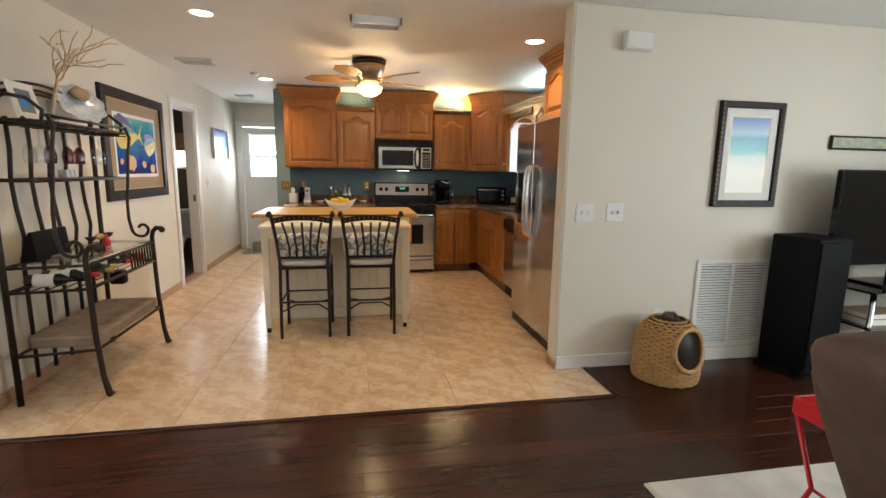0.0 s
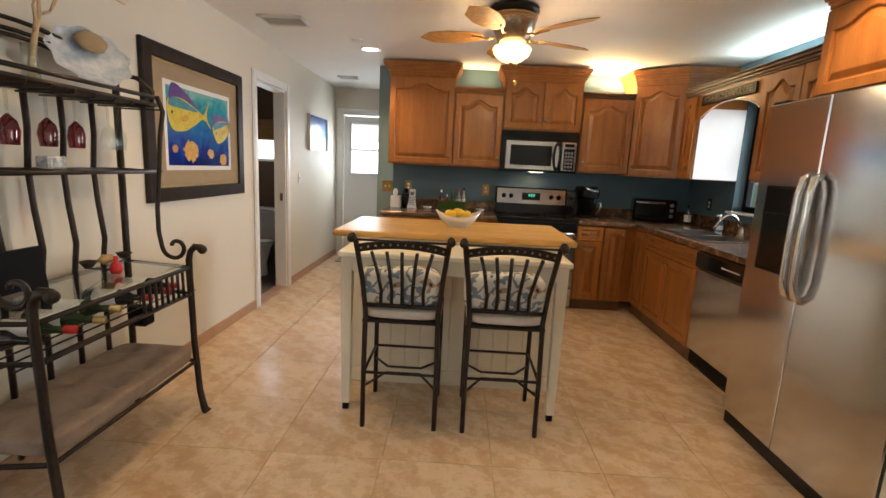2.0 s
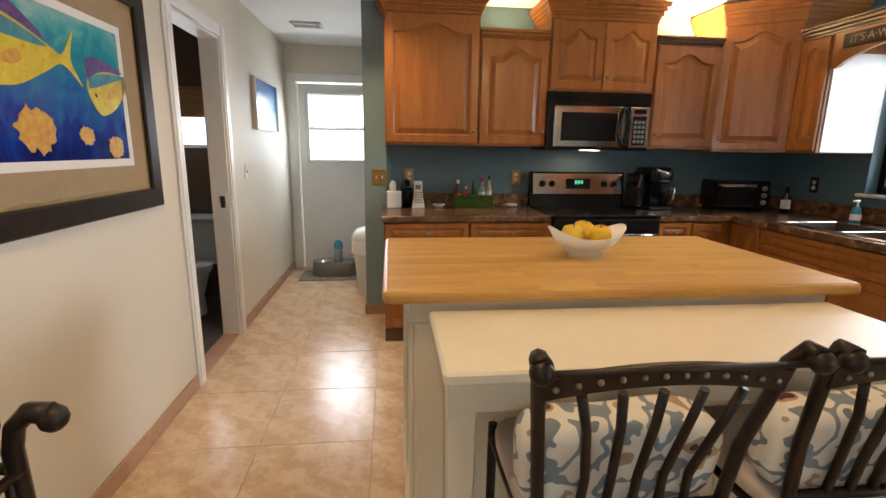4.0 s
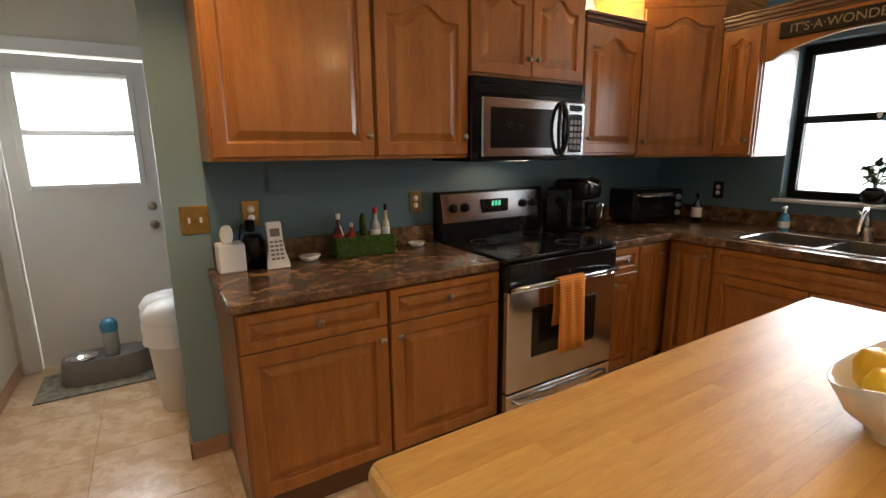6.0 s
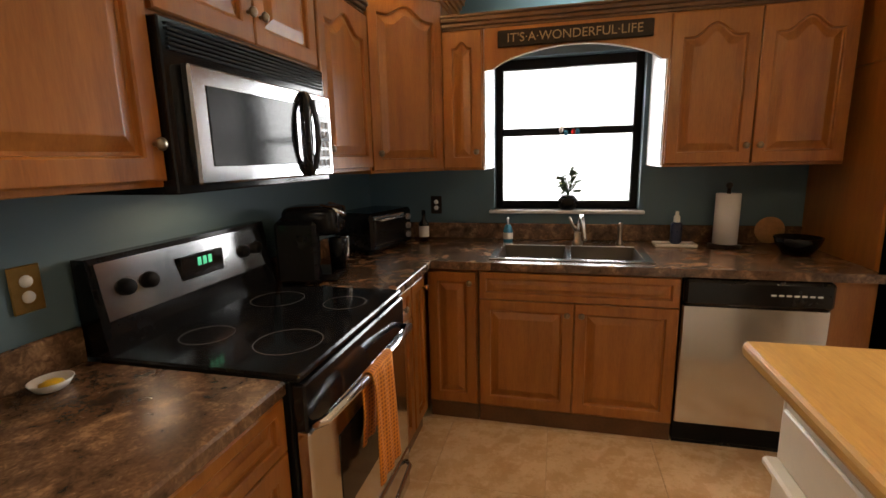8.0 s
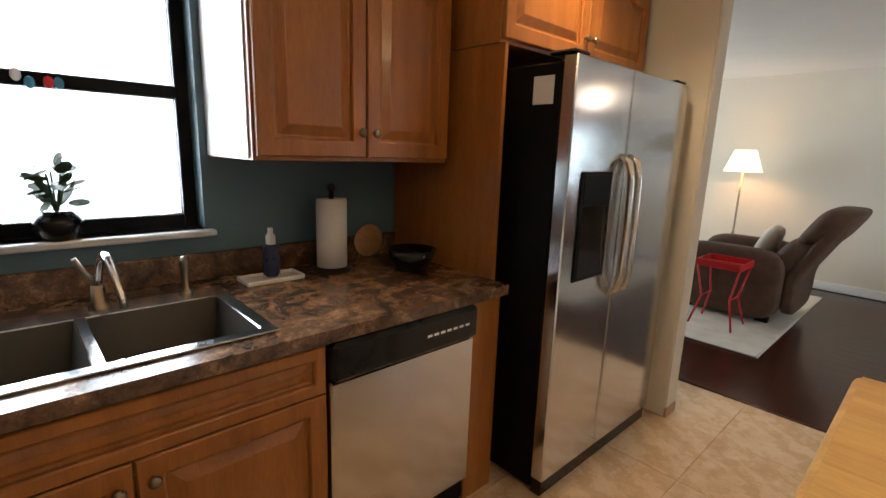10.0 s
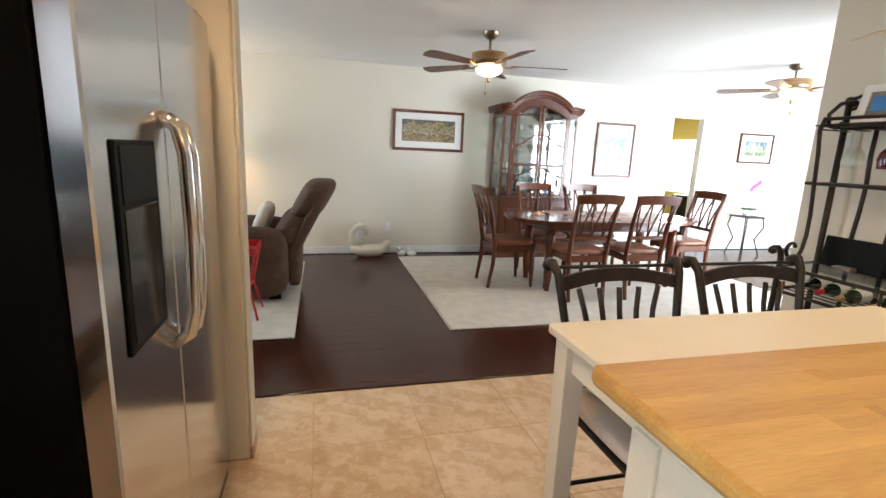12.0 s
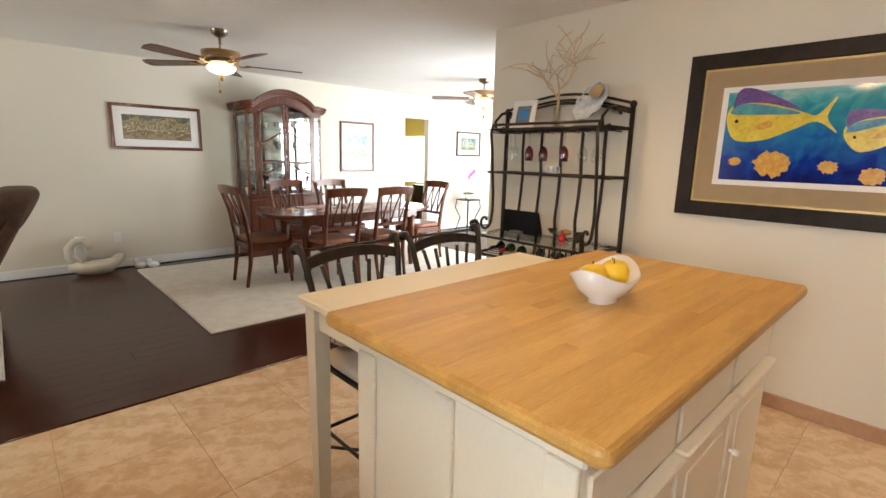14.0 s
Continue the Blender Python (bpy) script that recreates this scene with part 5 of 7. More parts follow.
def fish(x, z, s, flip, tilt):
    o = smooth([(-0.5, 0.0), (-0.5, 0.16), (-0.36, 0.24), (-0.05, 0.19), (0.3, 0.07), (0.44, 0.03), (0.62, 0.17), (0.53, 0.0), (0.62, -0.15), (0.43, -0.03), (0.2, -0.08), (-0.1, -0.15), (-0.4, -0.13)])
    for name, pts, mat, e in (("painted_fish", o, yel, 0.0012), ("painted_fin", smooth([(-0.44, 0.17), (-0.36, 0.36), (-0.12, 0.32), (0.28, 0.10), (-0.05, 0.19), (-0.3, 0.22)]), purple_ink, 0.0016), ("painted_back", smooth([(-0.46, 0.14), (-0.34, 0.22), (-0.05, 0.17), (0.28, 0.06), (-0.1, 0.09)]), teal2, 0.0018), ("painted_eye", [(-0.40 + 0.02 * math.cos(t), 0.06 + 0.02 * math.sin(t)) for t in [k * 0.785 for k in range(8)]], "espresso", 0.0020), ("painted_side_fin", smooth([(-0.22, -0.02), (-0.05, 0.03), (0.0, -0.02), (-0.1, -0.05)]), orange, 0.0018)):
        f = part(name, plate(B(), [(u * s * flip, v * s * 1.3) for u, v in pts], e, lambda u, v, d: (u, -d, v)), mat, im)
        f.matrix_local = pose(x, iy - 0.0003, z, 0, tilt, 0)


purple_ink = mk("fin_purple", two((0.06, 0.03, 0.20), (0.20, 0.10, 0.30)), 0.3, scale=18, bump=0)
fish(-0.15, 0.07, 0.44, 1, -6)
fish(0.33, 0.02, 0.32, 1, -24)
for x, z, s in ((-0.13, -0.15, 0.085), (-0.31, -0.14, 0.03), (0.12, -0.16, 0.04), (0.30, -0.20, 0.05)):
    o = [(s * (1 + 0.30 * noise.noise((9 * x, 2 * math.cos(t), 2 * math.sin(t))) + 0.10 * math.sin(11 * t)) * math.cos(t), s * 0.8 * (1 + 0.34 * noise.noise((9 * x, 3 * math.cos(t), 3 * math.sin(t))) + 0.10 * math.cos(13 * t)) * math.sin(t)) for t in [k * 2 * math.pi / 44 for k in range(44)]]
    f = part("painted_weed", plate(B(), o, 0.0012, lambda u, v, d: (u, -d, v)), orange, im)
    f.matrix_local = pose(x, iy - 0.0003, z)

beach = scenic("beach_print", [(0.0, (0.70, 0.66, 0.58)), (0.30, (0.78, 0.74, 0.66)), (0.48, (0.55, 0.66, 0.60)), (0.55, (0.10, 0.48, 0.50)), (0.72, (0.03, 0.30, 0.44)), (0.78, (0.30, 0.48, 0.62)), (1.0, (0.05, 0.16, 0.45))], 0.52, 0.05, 9)
p, im, *_ = picture(pose(4.62, 4.088, 1.51), 0.51, 0.72, "dark beaded frame with a beach print", 0.045, "espresso", ((0.055, "paper"), (0.004, "gold")), beach)
bm = B()
for k in range(22):
    for x in (-0.242, 0.242):
        bx(bm, x - 0.006, x + 0.006, -0.034, -0.029, -0.34 + k * 0.032, -0.322 + k * 0.032)
tagged(part("bead", bm, "wood_dark", p), kind="stuff")
small = scenic("sky_print", [(0.0, (0.75, 0.76, 0.72)), (0.35, (0.40, 0.62, 0.66)), (0.5, (0.05, 0.32, 0.50)), (0.75, (0.06, 0.22, 0.55)), (1.0, (0.04, 0.12, 0.40))], 0.42, 0.06)
picture(pose(WX + 0.002, 8.70, 1.708, 0, 0, 90), 0.74, 0.42, "unframed canvas of sea and sky", 0.004, "paper", (), small, 0.03)
patch = scenic("village_print", [(0.0, (0.30, 0.24, 0.14)), (0.3, (0.16, 0.09, 0.04)), (0.45, (0.55, 0.48, 0.32)), (0.55, (0.06, 0.08, 0.05)), (0.7, (0.40, 0.30, 0.14)), (1.0, (0.08, 0.10, 0.08))], 0.25, 1.6, 16)
picture(pose(1.581, -0.028, 1.636, 0, 0, 180), 0.955, 0.515, "wide cherry framed print with a white mat", 0.035, "cherry", ((0.085, "paper"), (0.004, "espresso")), patch)
birds = scenic("fern_print", [(0.0, (0.30, 0.36, 0.34)), (0.35, (0.16, 0.22, 0.10)), (0.5, (0.50, 0.50, 0.42)), (0.7, (0.10, 0.20, 0.24)), (1.0, (0.46, 0.48, 0.44))], 0.5, 1.2, 9)
picture(pose(-1.225, -0.028, 1.505, 0, 0, 180), 0.63, 0.775, "upright cherry framed print with a white mat", 0.03, "cherry", ((0.10, "paper"),), birds)
picture(pose(-3.80, -0.028, 1.64, 0, 0, 180), 0.66, 0.46, "small cherry framed print, pale in the light", 0.025, "cherry", ((0.09, "paper"),), birds)
sg = thing("wall_sign", pose(5.59, 4.088, 1.615), "long narrow framed sign with a floral scroll", "sign")
part("frame", bx(B(), -0.30, 0.30, -0.02, 0, -0.05, 0.05, 0.006), "espresso", sg)
part("panel", bx(B(), -0.285, 0.285, -0.0225, -0.018, -0.036, 0.036), mk("scroll_panel", two((0.25, 0.30, 0.20), (0.62, 0.60, 0.48)), 0.6, scale=30, fine=90), sg)


# ---- plates, switches, grilles on the walls ----
def wall_plate(m, w, h, label, material, kind, cat):
    p = thing("switch_plate" if kind != "outlet" else "outlet_plate", m, label, cat)
    part("plate", bx(B(), -w / 2, w / 2, -0.006, 0, -h / 2, h / 2, 0.003), material, p)
    n = max(1, round(w / 0.07)) if kind == "switch" else 1
    for i in range(n):
        x = (i - (n - 1) / 2) * 0.046
        if kind == "switch":
            part("toggle", bx(B(), x - 0.005, x + 0.005, -0.016, -0.005, -0.012, 0.012, 0.002), material if material != "brass" else "plastic", p)
        elif kind == "outlet":
            for z in (-0.02, 0.02):
                part("socket", lathe_out(B(), [(0.016, 0), (0.015, 0.003), (0, 0.003)], (x, -0.006, z), 12), "plastic", p)
    return p


wall_plate(pose(0.935, 7.990, 1.135), 0.115, 0.125, "brass double switch plate", "brass", "switch", "switch")
wall_plate(pose(1.295, 7.999, 1.30), 0.08, 0.12, "teal painted blank wall plate", "teal", "blank", "switch")
wall_plate(pose(1.17, 7.999, 1.145), 0.075, 0.12, "brass outlet plate with a plug", "brass", "outlet", "outlet")
wall_plate(pose(2.04, 7.999, 1.145), 0.075, 0.12, "aged brass outlet plate over the worktop", "brass", "outlet", "outlet")
wall_plate(pose(4.273, 7.52, 1.13, 0, 0, -90), 0.075, 0.12, "dark outlet plate by the toaster", "espresso", "outlet", "outlet")
wall_plate(pose(WX + 0.001, 8.02, 1.17, 0, 0, 90), 0.07, 0.115, "white switch plate beside the bathroom", "plastic", "switch", "switch")
wall_plate(pose(3.425, 4.089, 1.105), 0.13, 0.125, "white triple switch plate", "plastic", "switch", "switch")
wall_plate(pose(3.645, 4.089, 1.107), 0.125, 0.125, "white triple switch plate", "plastic", "switch", "switch")
wall_plate(pose(4.05, 4.089, 0.36), 0.075, 0.12, "white wall outlet near the floor", "plastic", "outlet", "outlet")
wall_plate(pose(2.10, -0.029, 0.36, 0, 0, 180), 0.075, 0.12, "white wall outlet near the floor", "plastic", "outlet", "outlet")
ch = thing("door_chime", pose(3.70, 4.088, 2.205), "white plastic door chime box", "door chime")
part("case", bx(B(), -0.095, 0.095, -0.06, 0, -0.055, 0.055, 0.008), "plastic", ch)
gr = thing("air_grille", pose(4.615, 4.089, 0.435), "white slatted return air grille", "vent")
part("frame", bx(bx(bx(bx(B(), -0.30, 0.30, -0.014, 0, 0.30, 0.33, 0.004), -0.30, 0.30, -0.014, 0, -0.33, -0.30, 0.004), -0.30, -0.265, -0.014, 0, -0.30, 0.30, 0.004), 0.265, 0.30, -0.014, 0, -0.30, 0.30, 0.004), "plastic", gr)
part("backing", bx(B(), -0.27, 0.27, -0.003, -0.001, -0.31, 0.31), "grey", gr)
part("mullion", bx(B(), -0.008, 0.008, -0.0145, -0.003, -0.30, 0.30), "plastic", gr)
sl = bx(B(), -0.268, 0.268, -0.009, 0.009, -0.0012, 0.0012)
first = None
for i in range(30):
    if first is None:
        first = s = part("slat", sl, "plastic", gr)
    else:
        s = new("slat", first.data)
        s.parent = gr
    s.matrix_local = pose(0, -0.009, -0.29 + i * 0.02, 35)


# ---- baker's rack ----
RX, RY = -0.045, -0.06
def bakers_rack():
    y0, y1 = 4.04, 5.075
    r = thing("bakers_rack", pose(0.02 + RX, 0, 0), "dark iron baker's rack with glass shelf and padded base", "rack")
    for y in (y0, y1):
        s = -1 if y == y0 else 1
        p = part("back_post", tube(B(), [(0.03, y, 0), (0.03, y, 1.74)], 0.017, 8), "iron", r)
        part("finial", ball(B(), (0.03, y, 1.755), 0.024, 6), "iron", p)
        yf = y - s * 0.07
        leg = tube(B(), [(0.47, yf, 0.0), (0.455, yf, 0.02), (0.435, yf, 0.12), (0.415, yf, 0.40), (0.405, yf, 0.84), (0.415, yf, 0.885), (0.44, yf, 0.91), (0.475, yf, 0.905)], [0.024, 0.019] + [0.016] * 4 + [0.018, 0.020], 8)
        p = part("front_leg", leg, "iron", r)
        part("finial", ball(B(), (0.477, yf, 0.897), 0.024, 6), "iron", p)
        # bars that fall from the top shelf and roll up into a scroll on the glass shelf
        yb, y = y, y - s * 0.08
        c, q = Vector((0.345, y, 0.905)), 0.070
        roll = [c + Vector((math.cos(t), 0, math.sin(t))) * (q - 0.0085 * (t - math.pi)) for t in [math.pi + k * 0.35 for k in range(18)]]
        pts = [(0.29, y, 1.64), (0.315, y, 1.57), (0.295, y, 1.45), (0.28, y, 1.28), (0.262, y, 1.10), (0.262, y, 0.98)] + roll
        part("scroll_bar", tube(B(), pts, 0.011, 7), "iron", r)
        pts = [(0.03, y, 1.70), (0.10, y, 1.74), (0.20, y, 1.72), (0.27, y, 1.66), (0.26, y, 1.60), (0.20, y, 1.59), (0.17, y, 1.62)]
        part("side_curl", tube(B(), pts, 0.011, 7), "iron", r)
        for z in (0.29, 0.66, 0.80, 1.28, 1.60):
            e, ye = (0.415, yf) if z < 1 else ((0.24, y) if z < 1.4 else (0.28, y))
            part("side_bar", tube(B(), [(0.03, yb, z), (e, ye, z)], 0.010, 6), "iron", r)
    for z, x in ((0.29, 0.42), (0.66, 0.41), (0.80, 0.41), (1.28, 0.24), (1.60, 0.28), (1.635, 0.28), (0.29, 0.03), (0.66, 0.03), (0.80, 0.03), (1.28, 0.03), (1.60, 0.03)):
        part("cross_bar", tube(B(), [(x, y0 + (0.07 if x > 0.1 and z != 1.28 else 0), z), (x, y1 - (0.07 if x > 0.1 and z != 1.28 else 0), z)], 0.010, 6), "iron", r)
    for i in range(5):
        y = y0 + (y1 - y0) * (i + 1) / 6
        part("back_bar", tube(B(), [(0.03, y, 0.10), (0.03, y, 0.80), (0.05, y, 0.95), (0.03, y, 1.12), (0.02, y, 1.28), (0.035, y, 1.45), (0.03, y, 1.63)], 0.012, 6), "iron", r)
    for dz in (0.0, 0.035, 0.10):
        part("top_arch", tube(B(), [(0.03, y0 + (y1 - y0) * i / 14, 1.70 + dz * 0.6 + 0.09 * math.sin(math.pi * i / 14)) for i in range(15)], 0.010, 6), "iron", r)
    for i in range(9):
        x = 0.05 + 0.025 * i
        part("shelf_wire", tube(B(), [(x, y0, 1.605), (x, y1, 1.605)], 0.004, 5), "iron", r)
    for i in range(10):
        y = y0 + 0.05 + (y1 - y0 - 0.1) * i / 9
        part("hanger_wire", tube(B(), [(0.05, y, 1.58), (0.28, y, 1.58), (0.29, y, 1.595)], 0.004, 5), "iron", r)
    for i in range(9):
        y = y0 + 0.60 + 0.34 * i / 8
        part("wine_gallery_bar", tube(B(), [(0.412, y, 0.66), (0.408, y, 0.80)], 0.007, 6), "iron", r)
    for z in (0.64,):
        for i in range(6):
            x = 0.06 + 0.066 * i
            part("wine_wire", tube(B(), [(x, y0, z + 0.02), (x, y1, z + 0.02)], 0.004, 5), "iron", r)
    part("glass_shelf", bx(B(), 0.045, 0.395, y0 + 0.07, y1 - 0.07, 0.811, 0.819, 0.002), "glass", r, "clear glass shelf")
    return r


bakers_rack()
cu = thing("bench_cushion", pose(0.225 + RX, 4.63 + RY, 0.30), "tufted taupe suede cushion on the rack's base", "cushion")
bm = soft_box(B(), -0.185, 0.215, -0.45, 0.45, 0.0, 0.075, 22, 9)
for v in bm.verts:
    if v.co.z > 0.05:
        for i in range(2):
            for j in range(5):
                q = math.hypot(v.co.x + 0.085 - 0.20 * i, v.co.y + 0.36 - 0.18 * j)
                v.co.z -= 0.034 * math.exp(-(q / 0.045) ** 2)
part("pad", bm, "suede", cu)
for i in range(2):
    for j in range(5):
        part("button", ball(B(), (-0.085 + 0.20 * i, -0.36 + 0.18 * j, 0.045), 0.012, 5, (1, 1, 0.5)), "suede", cu)


def stem_glass(y, x, mat, i):
    g = thing("wine_glass", pose(x + RX, y + RY, 1.575, 180), "stemmed glass hanging upside down from the rack", "glass", "hanging glasses")
    part("foot", lathe(B(), [(0, 0.0), (0.034, 0.001), (0.034, 0.003), (0.006, 0.008), (0.005, 0.09)], 16), "glass", g)
    part("cup", lathe(B(), [(0.005, 0.09), (0.026, 0.115), (0.034, 0.15), (0.028, 0.20)], 16), mat, g)


for i, (y, mat) in enumerate(((4.24, "glass"), (4.30, "glass"), (4.42, "purple"), (4.56, "purple"), (4.72, "purple"), (4.88, "glass"), (4.97, "glass"))):
    stem_glass(y, 0.17 + 0.02 * (i % 2), mat, i)

pf = thing("photo_frame", pose(0.15 + RX, 4.32 + RY, 1.615, -14, 0, 90), "white and silver tabletop photo frame", "photo frame")
part("frame", bx(bx(bx(bx(B(), -0.11, 0.11, -0.012, 0, 0, 0.04, 0.003), -0.11, 0.11, -0.012, 0, 0.17, 0.21, 0.003), -0.11, -0.065, -0.012, 0, 0.04, 0.17, 0.003), 0.065, 0.11, -0.012, 0, 0.04, 0.17, 0.003), "white", pf)
part("mat_board", bx(B(), -0.066, 0.066, -0.006, -0.003, 0.039, 0.171), "grey", pf)
part("photo", bx(B(), -0.045, 0.045, -0.0085, -0.005, 0.065, 0.145), small, pf)
vs = thing("glass_vase", pose(0.11 + RX, 4.60 + RY, 1.612), "small clear glass vase with a dried branch", "vase")
part("vessel", lathe(B(), [(0, 0), (0.03, 0.0), (0.033, 0.02), (0.026, 0.09), (0.028, 0.15), (0.026, 0.15), (0.023, 0.09), (0.029, 0.02), (0, 0.006)], 16), "glass", vs)
rng = random.Random(11)
bm = B()


def twig(p, d, r, k):
    q = p.copy()
    pts, rs = [p.copy()], [r]
    steps = 4
    for i in range(steps):
        d = (d + 0.42 * Vector((rng.uniform(-0.5, 0.7) * 0.6, rng.uniform(-1.2, 1.2), rng.uniform(-0.9, 0.6)))).normalized()
        q = q + d * (0.098 if k == 0 else 0.052) * rng.uniform(0.7, 1.2)
        pts.append(q.copy()), rs.append(r * (1 - 0.16 * (i + 1)))
        if k < 3 and (k > 0 or i > 0):
            for _ in range(1):
                side = Vector((rng.uniform(-0.2, 0.3), rng.choice((-1, 1)) * rng.uniform(0.5, 1.0), rng.uniform(0.1, 0.8)))
                if rng.random() < (0.9 if k < 2 else 0.55):
                    twig(q.copy(), (d * 0.6 + side).normalized(), rs[-1] * 0.72, k + 1)
    tube(bm, pts, [max(q_, 0.0032) for q_ in rs], 5)


twig(Vector((0, 0, 0.01)), Vector((0.05, -0.03, 1)), 0.016, 0)
tagged(part("branch", bm, "branch", vs, "bare pinkish dried branch"), "bare pinkish dried branch", kind="stuff")
pl = thing("shell_platter", pose(0.150 + RX, 4.87 + RY, 1.613, 0, -26, -24), "scalloped blue and white shell platter", "platter")
bm = B()
rings = []
for r_, h_ in ((0.0, 0.0), (0.055, 0.006), (0.098, 0.016), (0.132, 0.03), (0.150, 0.045)):
    rings.append([bm.verts.new((0.02 + h_, (r_ * (1 + 0.06 * math.sin(9 * t) * r_ / 0.145)) * math.cos(t) * 1.1, 0.155 + r_ * (1 + 0.06 * math.sin(9 * t) * r_ / 0.145) * math.sin(t) * 0.9)) for t in [k * 2 * math.pi / 36 for k in range(36)]] if r_ else [bm.verts.new((0.02, 0, 0.155))])
for a, c in zip(rings, rings[1:]):
    for k in range(36):
        q = [a[k % len(a)], c[k], c[(k + 1) % 36]] + ([a[(k + 1) % 36]] if len(a) > 1 else [])
        bm.faces.new(q).smooth = True
dish = part("dish", bm, mk("shell_glaze", two((0.26, 0.34, 0.46), (0.66, 0.67, 0.68)), 0.15, scale=10, fine=40, bump=0), pl)
part("shell_bowl", ball(B(), (0.065, 0.02, 0.225), 0.06, 8, (0.45, 1.1, 0.8), 0.2), "mat_tan", pl, "brown edged small shell")
mini = thing("trinket_box", pose(0.14 + RX, 4.62 + RY, 1.289), "tiny blue and white china box", "trinket box")
part("box", bx(B(), -0.03, 0.03, -0.045, 0.045, 0, 0.05, 0.006), mk("blue_china", two((0.10, 0.16, 0.24), (0.80, 0.80, 0.78)), 0.2, scale=30), mini)
sk = thing("speaker_dock", pose(0.17 + RX, 4.36 + RY, 0.818, 0, 0, 90), "black tabletop music dock leaning back", "speaker")
bm = B()
plate(bm, [(0, 0), (0.09, 0), (0.09, 0.02), (0.035, 0.17), (0.02, 0.17)], 0.32, lambda u, v, d: (-0.16 + d, u, v))
part("body", bm, "blackmat", sk)
part("stand", bx(B(), -0.05, 0.05, -0.06, 0.0, 0, 0.018, 0.005), "grey", sk)
gl = thing("votive_tree", pose(0.20 + RX, 4.80 + RY, 0.818), "small iron candle holder with leaves", "candle holder")
part("holder", tube(tube(B(), [(0, -0.13, 0.05), (0, 0, 0.015), (0, 0.13, 0.05)], 0.004, 6), [(0, -0.03, 0.0), (0, 0, 0.015), (0, 0.03, 0.0)], 0.004, 6), "iron", gl)
for y in (-0.11, 0.11):
    part("cup", lathe(B(), [(0, 0.05), (0.018, 0.05), (0.035, 0.075), (0.033, 0.076), (0.016, 0.053), (0, 0.053)], 14, (0, y, 0)), "iron", gl)
part("leaf", ball(B(), (0.0, 0.0, 0.065), 0.035, 6, (0.8, 1.3, 0.55), 0.5), "gold", gl, "gilded leaf ornament")
rb = thing("red_bottle", pose(0.24 + RX, 4.80 + RY, 0.818), "small round red glass bottle", "bottle")
part("glass", lathe(B(), [(0, 0), (0.022, 0), (0.028, 0.022), (0.020, 0.045), (0.009, 0.055), (0.009, 0.08), (0, 0.08)], 14), "red", rb)


def bottle(x, y, z, mat, cap, label, h=0.29, r=0.037, lying=True, parent_m=None, lab="paper", grp="wine bottles on the rack"):
    m = parent_m or (pose(x, y, z + r, 0, 90, 8) if lying else pose(x, y, z))
    b = thing("bottle", m, label, "bottle", grp)
    part("glass", lathe(B(), [(0, 0), (r, 0.004), (r, 0.58 * h), (r * 0.4, 0.72 * h), (r * 0.38, 0.92 * h), (0, 0.92 * h)], 16), mat, b)
    part("cap", lathe(B(), [(r * 0.42, 0.86 * h), (r * 0.42, h), (0, h)], 12), cap, b)
    part("label", lathe(B(), [(r + 0.0008, 0.15 * h), (r + 0.0008, 0.5 * h)], 16), lab, b)
    return b


M["green_glass"] = mk("dark_green_glass", (0.015, 0.03, 0.008), 0.06, var=0.2, bump=0, coat=0.5)
M["dark_glass"] = mk("black_bottle_glass", (0.010, 0.008, 0.010), 0.06, bump=0, coat=0.5)
for i, (y, mat, cap) in enumerate(((4.22, "dark_glass", "blackmat"), (4.34, "green_glass", "red"), (4.46, "green_glass", "gold"), (4.60, "green_glass", "gold"), (4.78, "dark_glass", "red"), (4.90, "dark_glass", "red"), (5.01, "dark_glass", "red"))):
    bottle(0.08 + RX + 0.02 * (i % 3), y + RY, 0.667, mat, cap, "wine bottle lying in the rack, neck outward")
cg = thing("cork_cage", pose(0.20 + RX, 5.0 + RY, 0.50), "small black box hung under the wine shelf", "box")
part("box", bx(B(), -0.05, 0.05, -0.04, 0.04, 0, 0.10, 0.012), "blackmat", cg)
part("hook", tube(B(), [(0, 0, 0.09), (0, 0, 0.155)], 0.004, 5), "iron", cg)


# ---- things on the worktops and the island ----
bo = thing("fruit_bowl", pose(1.75, 5.87, 0.973, 0, 0, 8), "white porcelain boat bowl on the island", "bowl")
bm = B()
rings = []
for s, z in ((0.44, 0.0), (0.46, 0.012), (0.76, 0.034), (1.0, 0.075), (0.97, 0.076), (0.69, 0.045), (0.36, 0.014), (0.0, 0.012)):
    rings.append([bm.verts.new((0.155 * s * math.cos(t), 0.095 * s * math.sin(t), z * (1 + 0.55 * (s if z > 0.03 else 0) * abs(math.cos(t)) ** 3))) for t in [k * 2 * math.pi / 32 for k in range(32)]])
for a, c in zip(rings, rings[1:]):
    for k in range(32):
        bm.faces.new([a[k], a[(k + 1) % 32], c[(k + 1) % 32], c[k]]).smooth = True
part("dish", bm, "porcelain", bo)
for i, (x, y, z, a) in enumerate(((-0.055, 0.0, 0.078, 20), (0.05, -0.01, 0.078, -30), (0.0, 0.03, 0.088, 60))):
    ap = thing("apple", pose(1.75 + x, 5.87 + y, 0.973 + z, 12, 0, a), "shiny yellow apple in the bowl", "fruit", "apples in the bowl")
    part("flesh", lathe(B(), [(0, -0.030), (0.018, -0.037), (0.034, -0.024), (0.041, 0.004), (0.036, 0.026), (0.018, 0.036), (0.006, 0.029), (0, 0.026)], 20), "lemon", ap)
    part("stalk", tube(B(), [(0, 0, 0.026), (0.002, 0.001, 0.046)], 0.0018, 5), "wood_dark", ap)
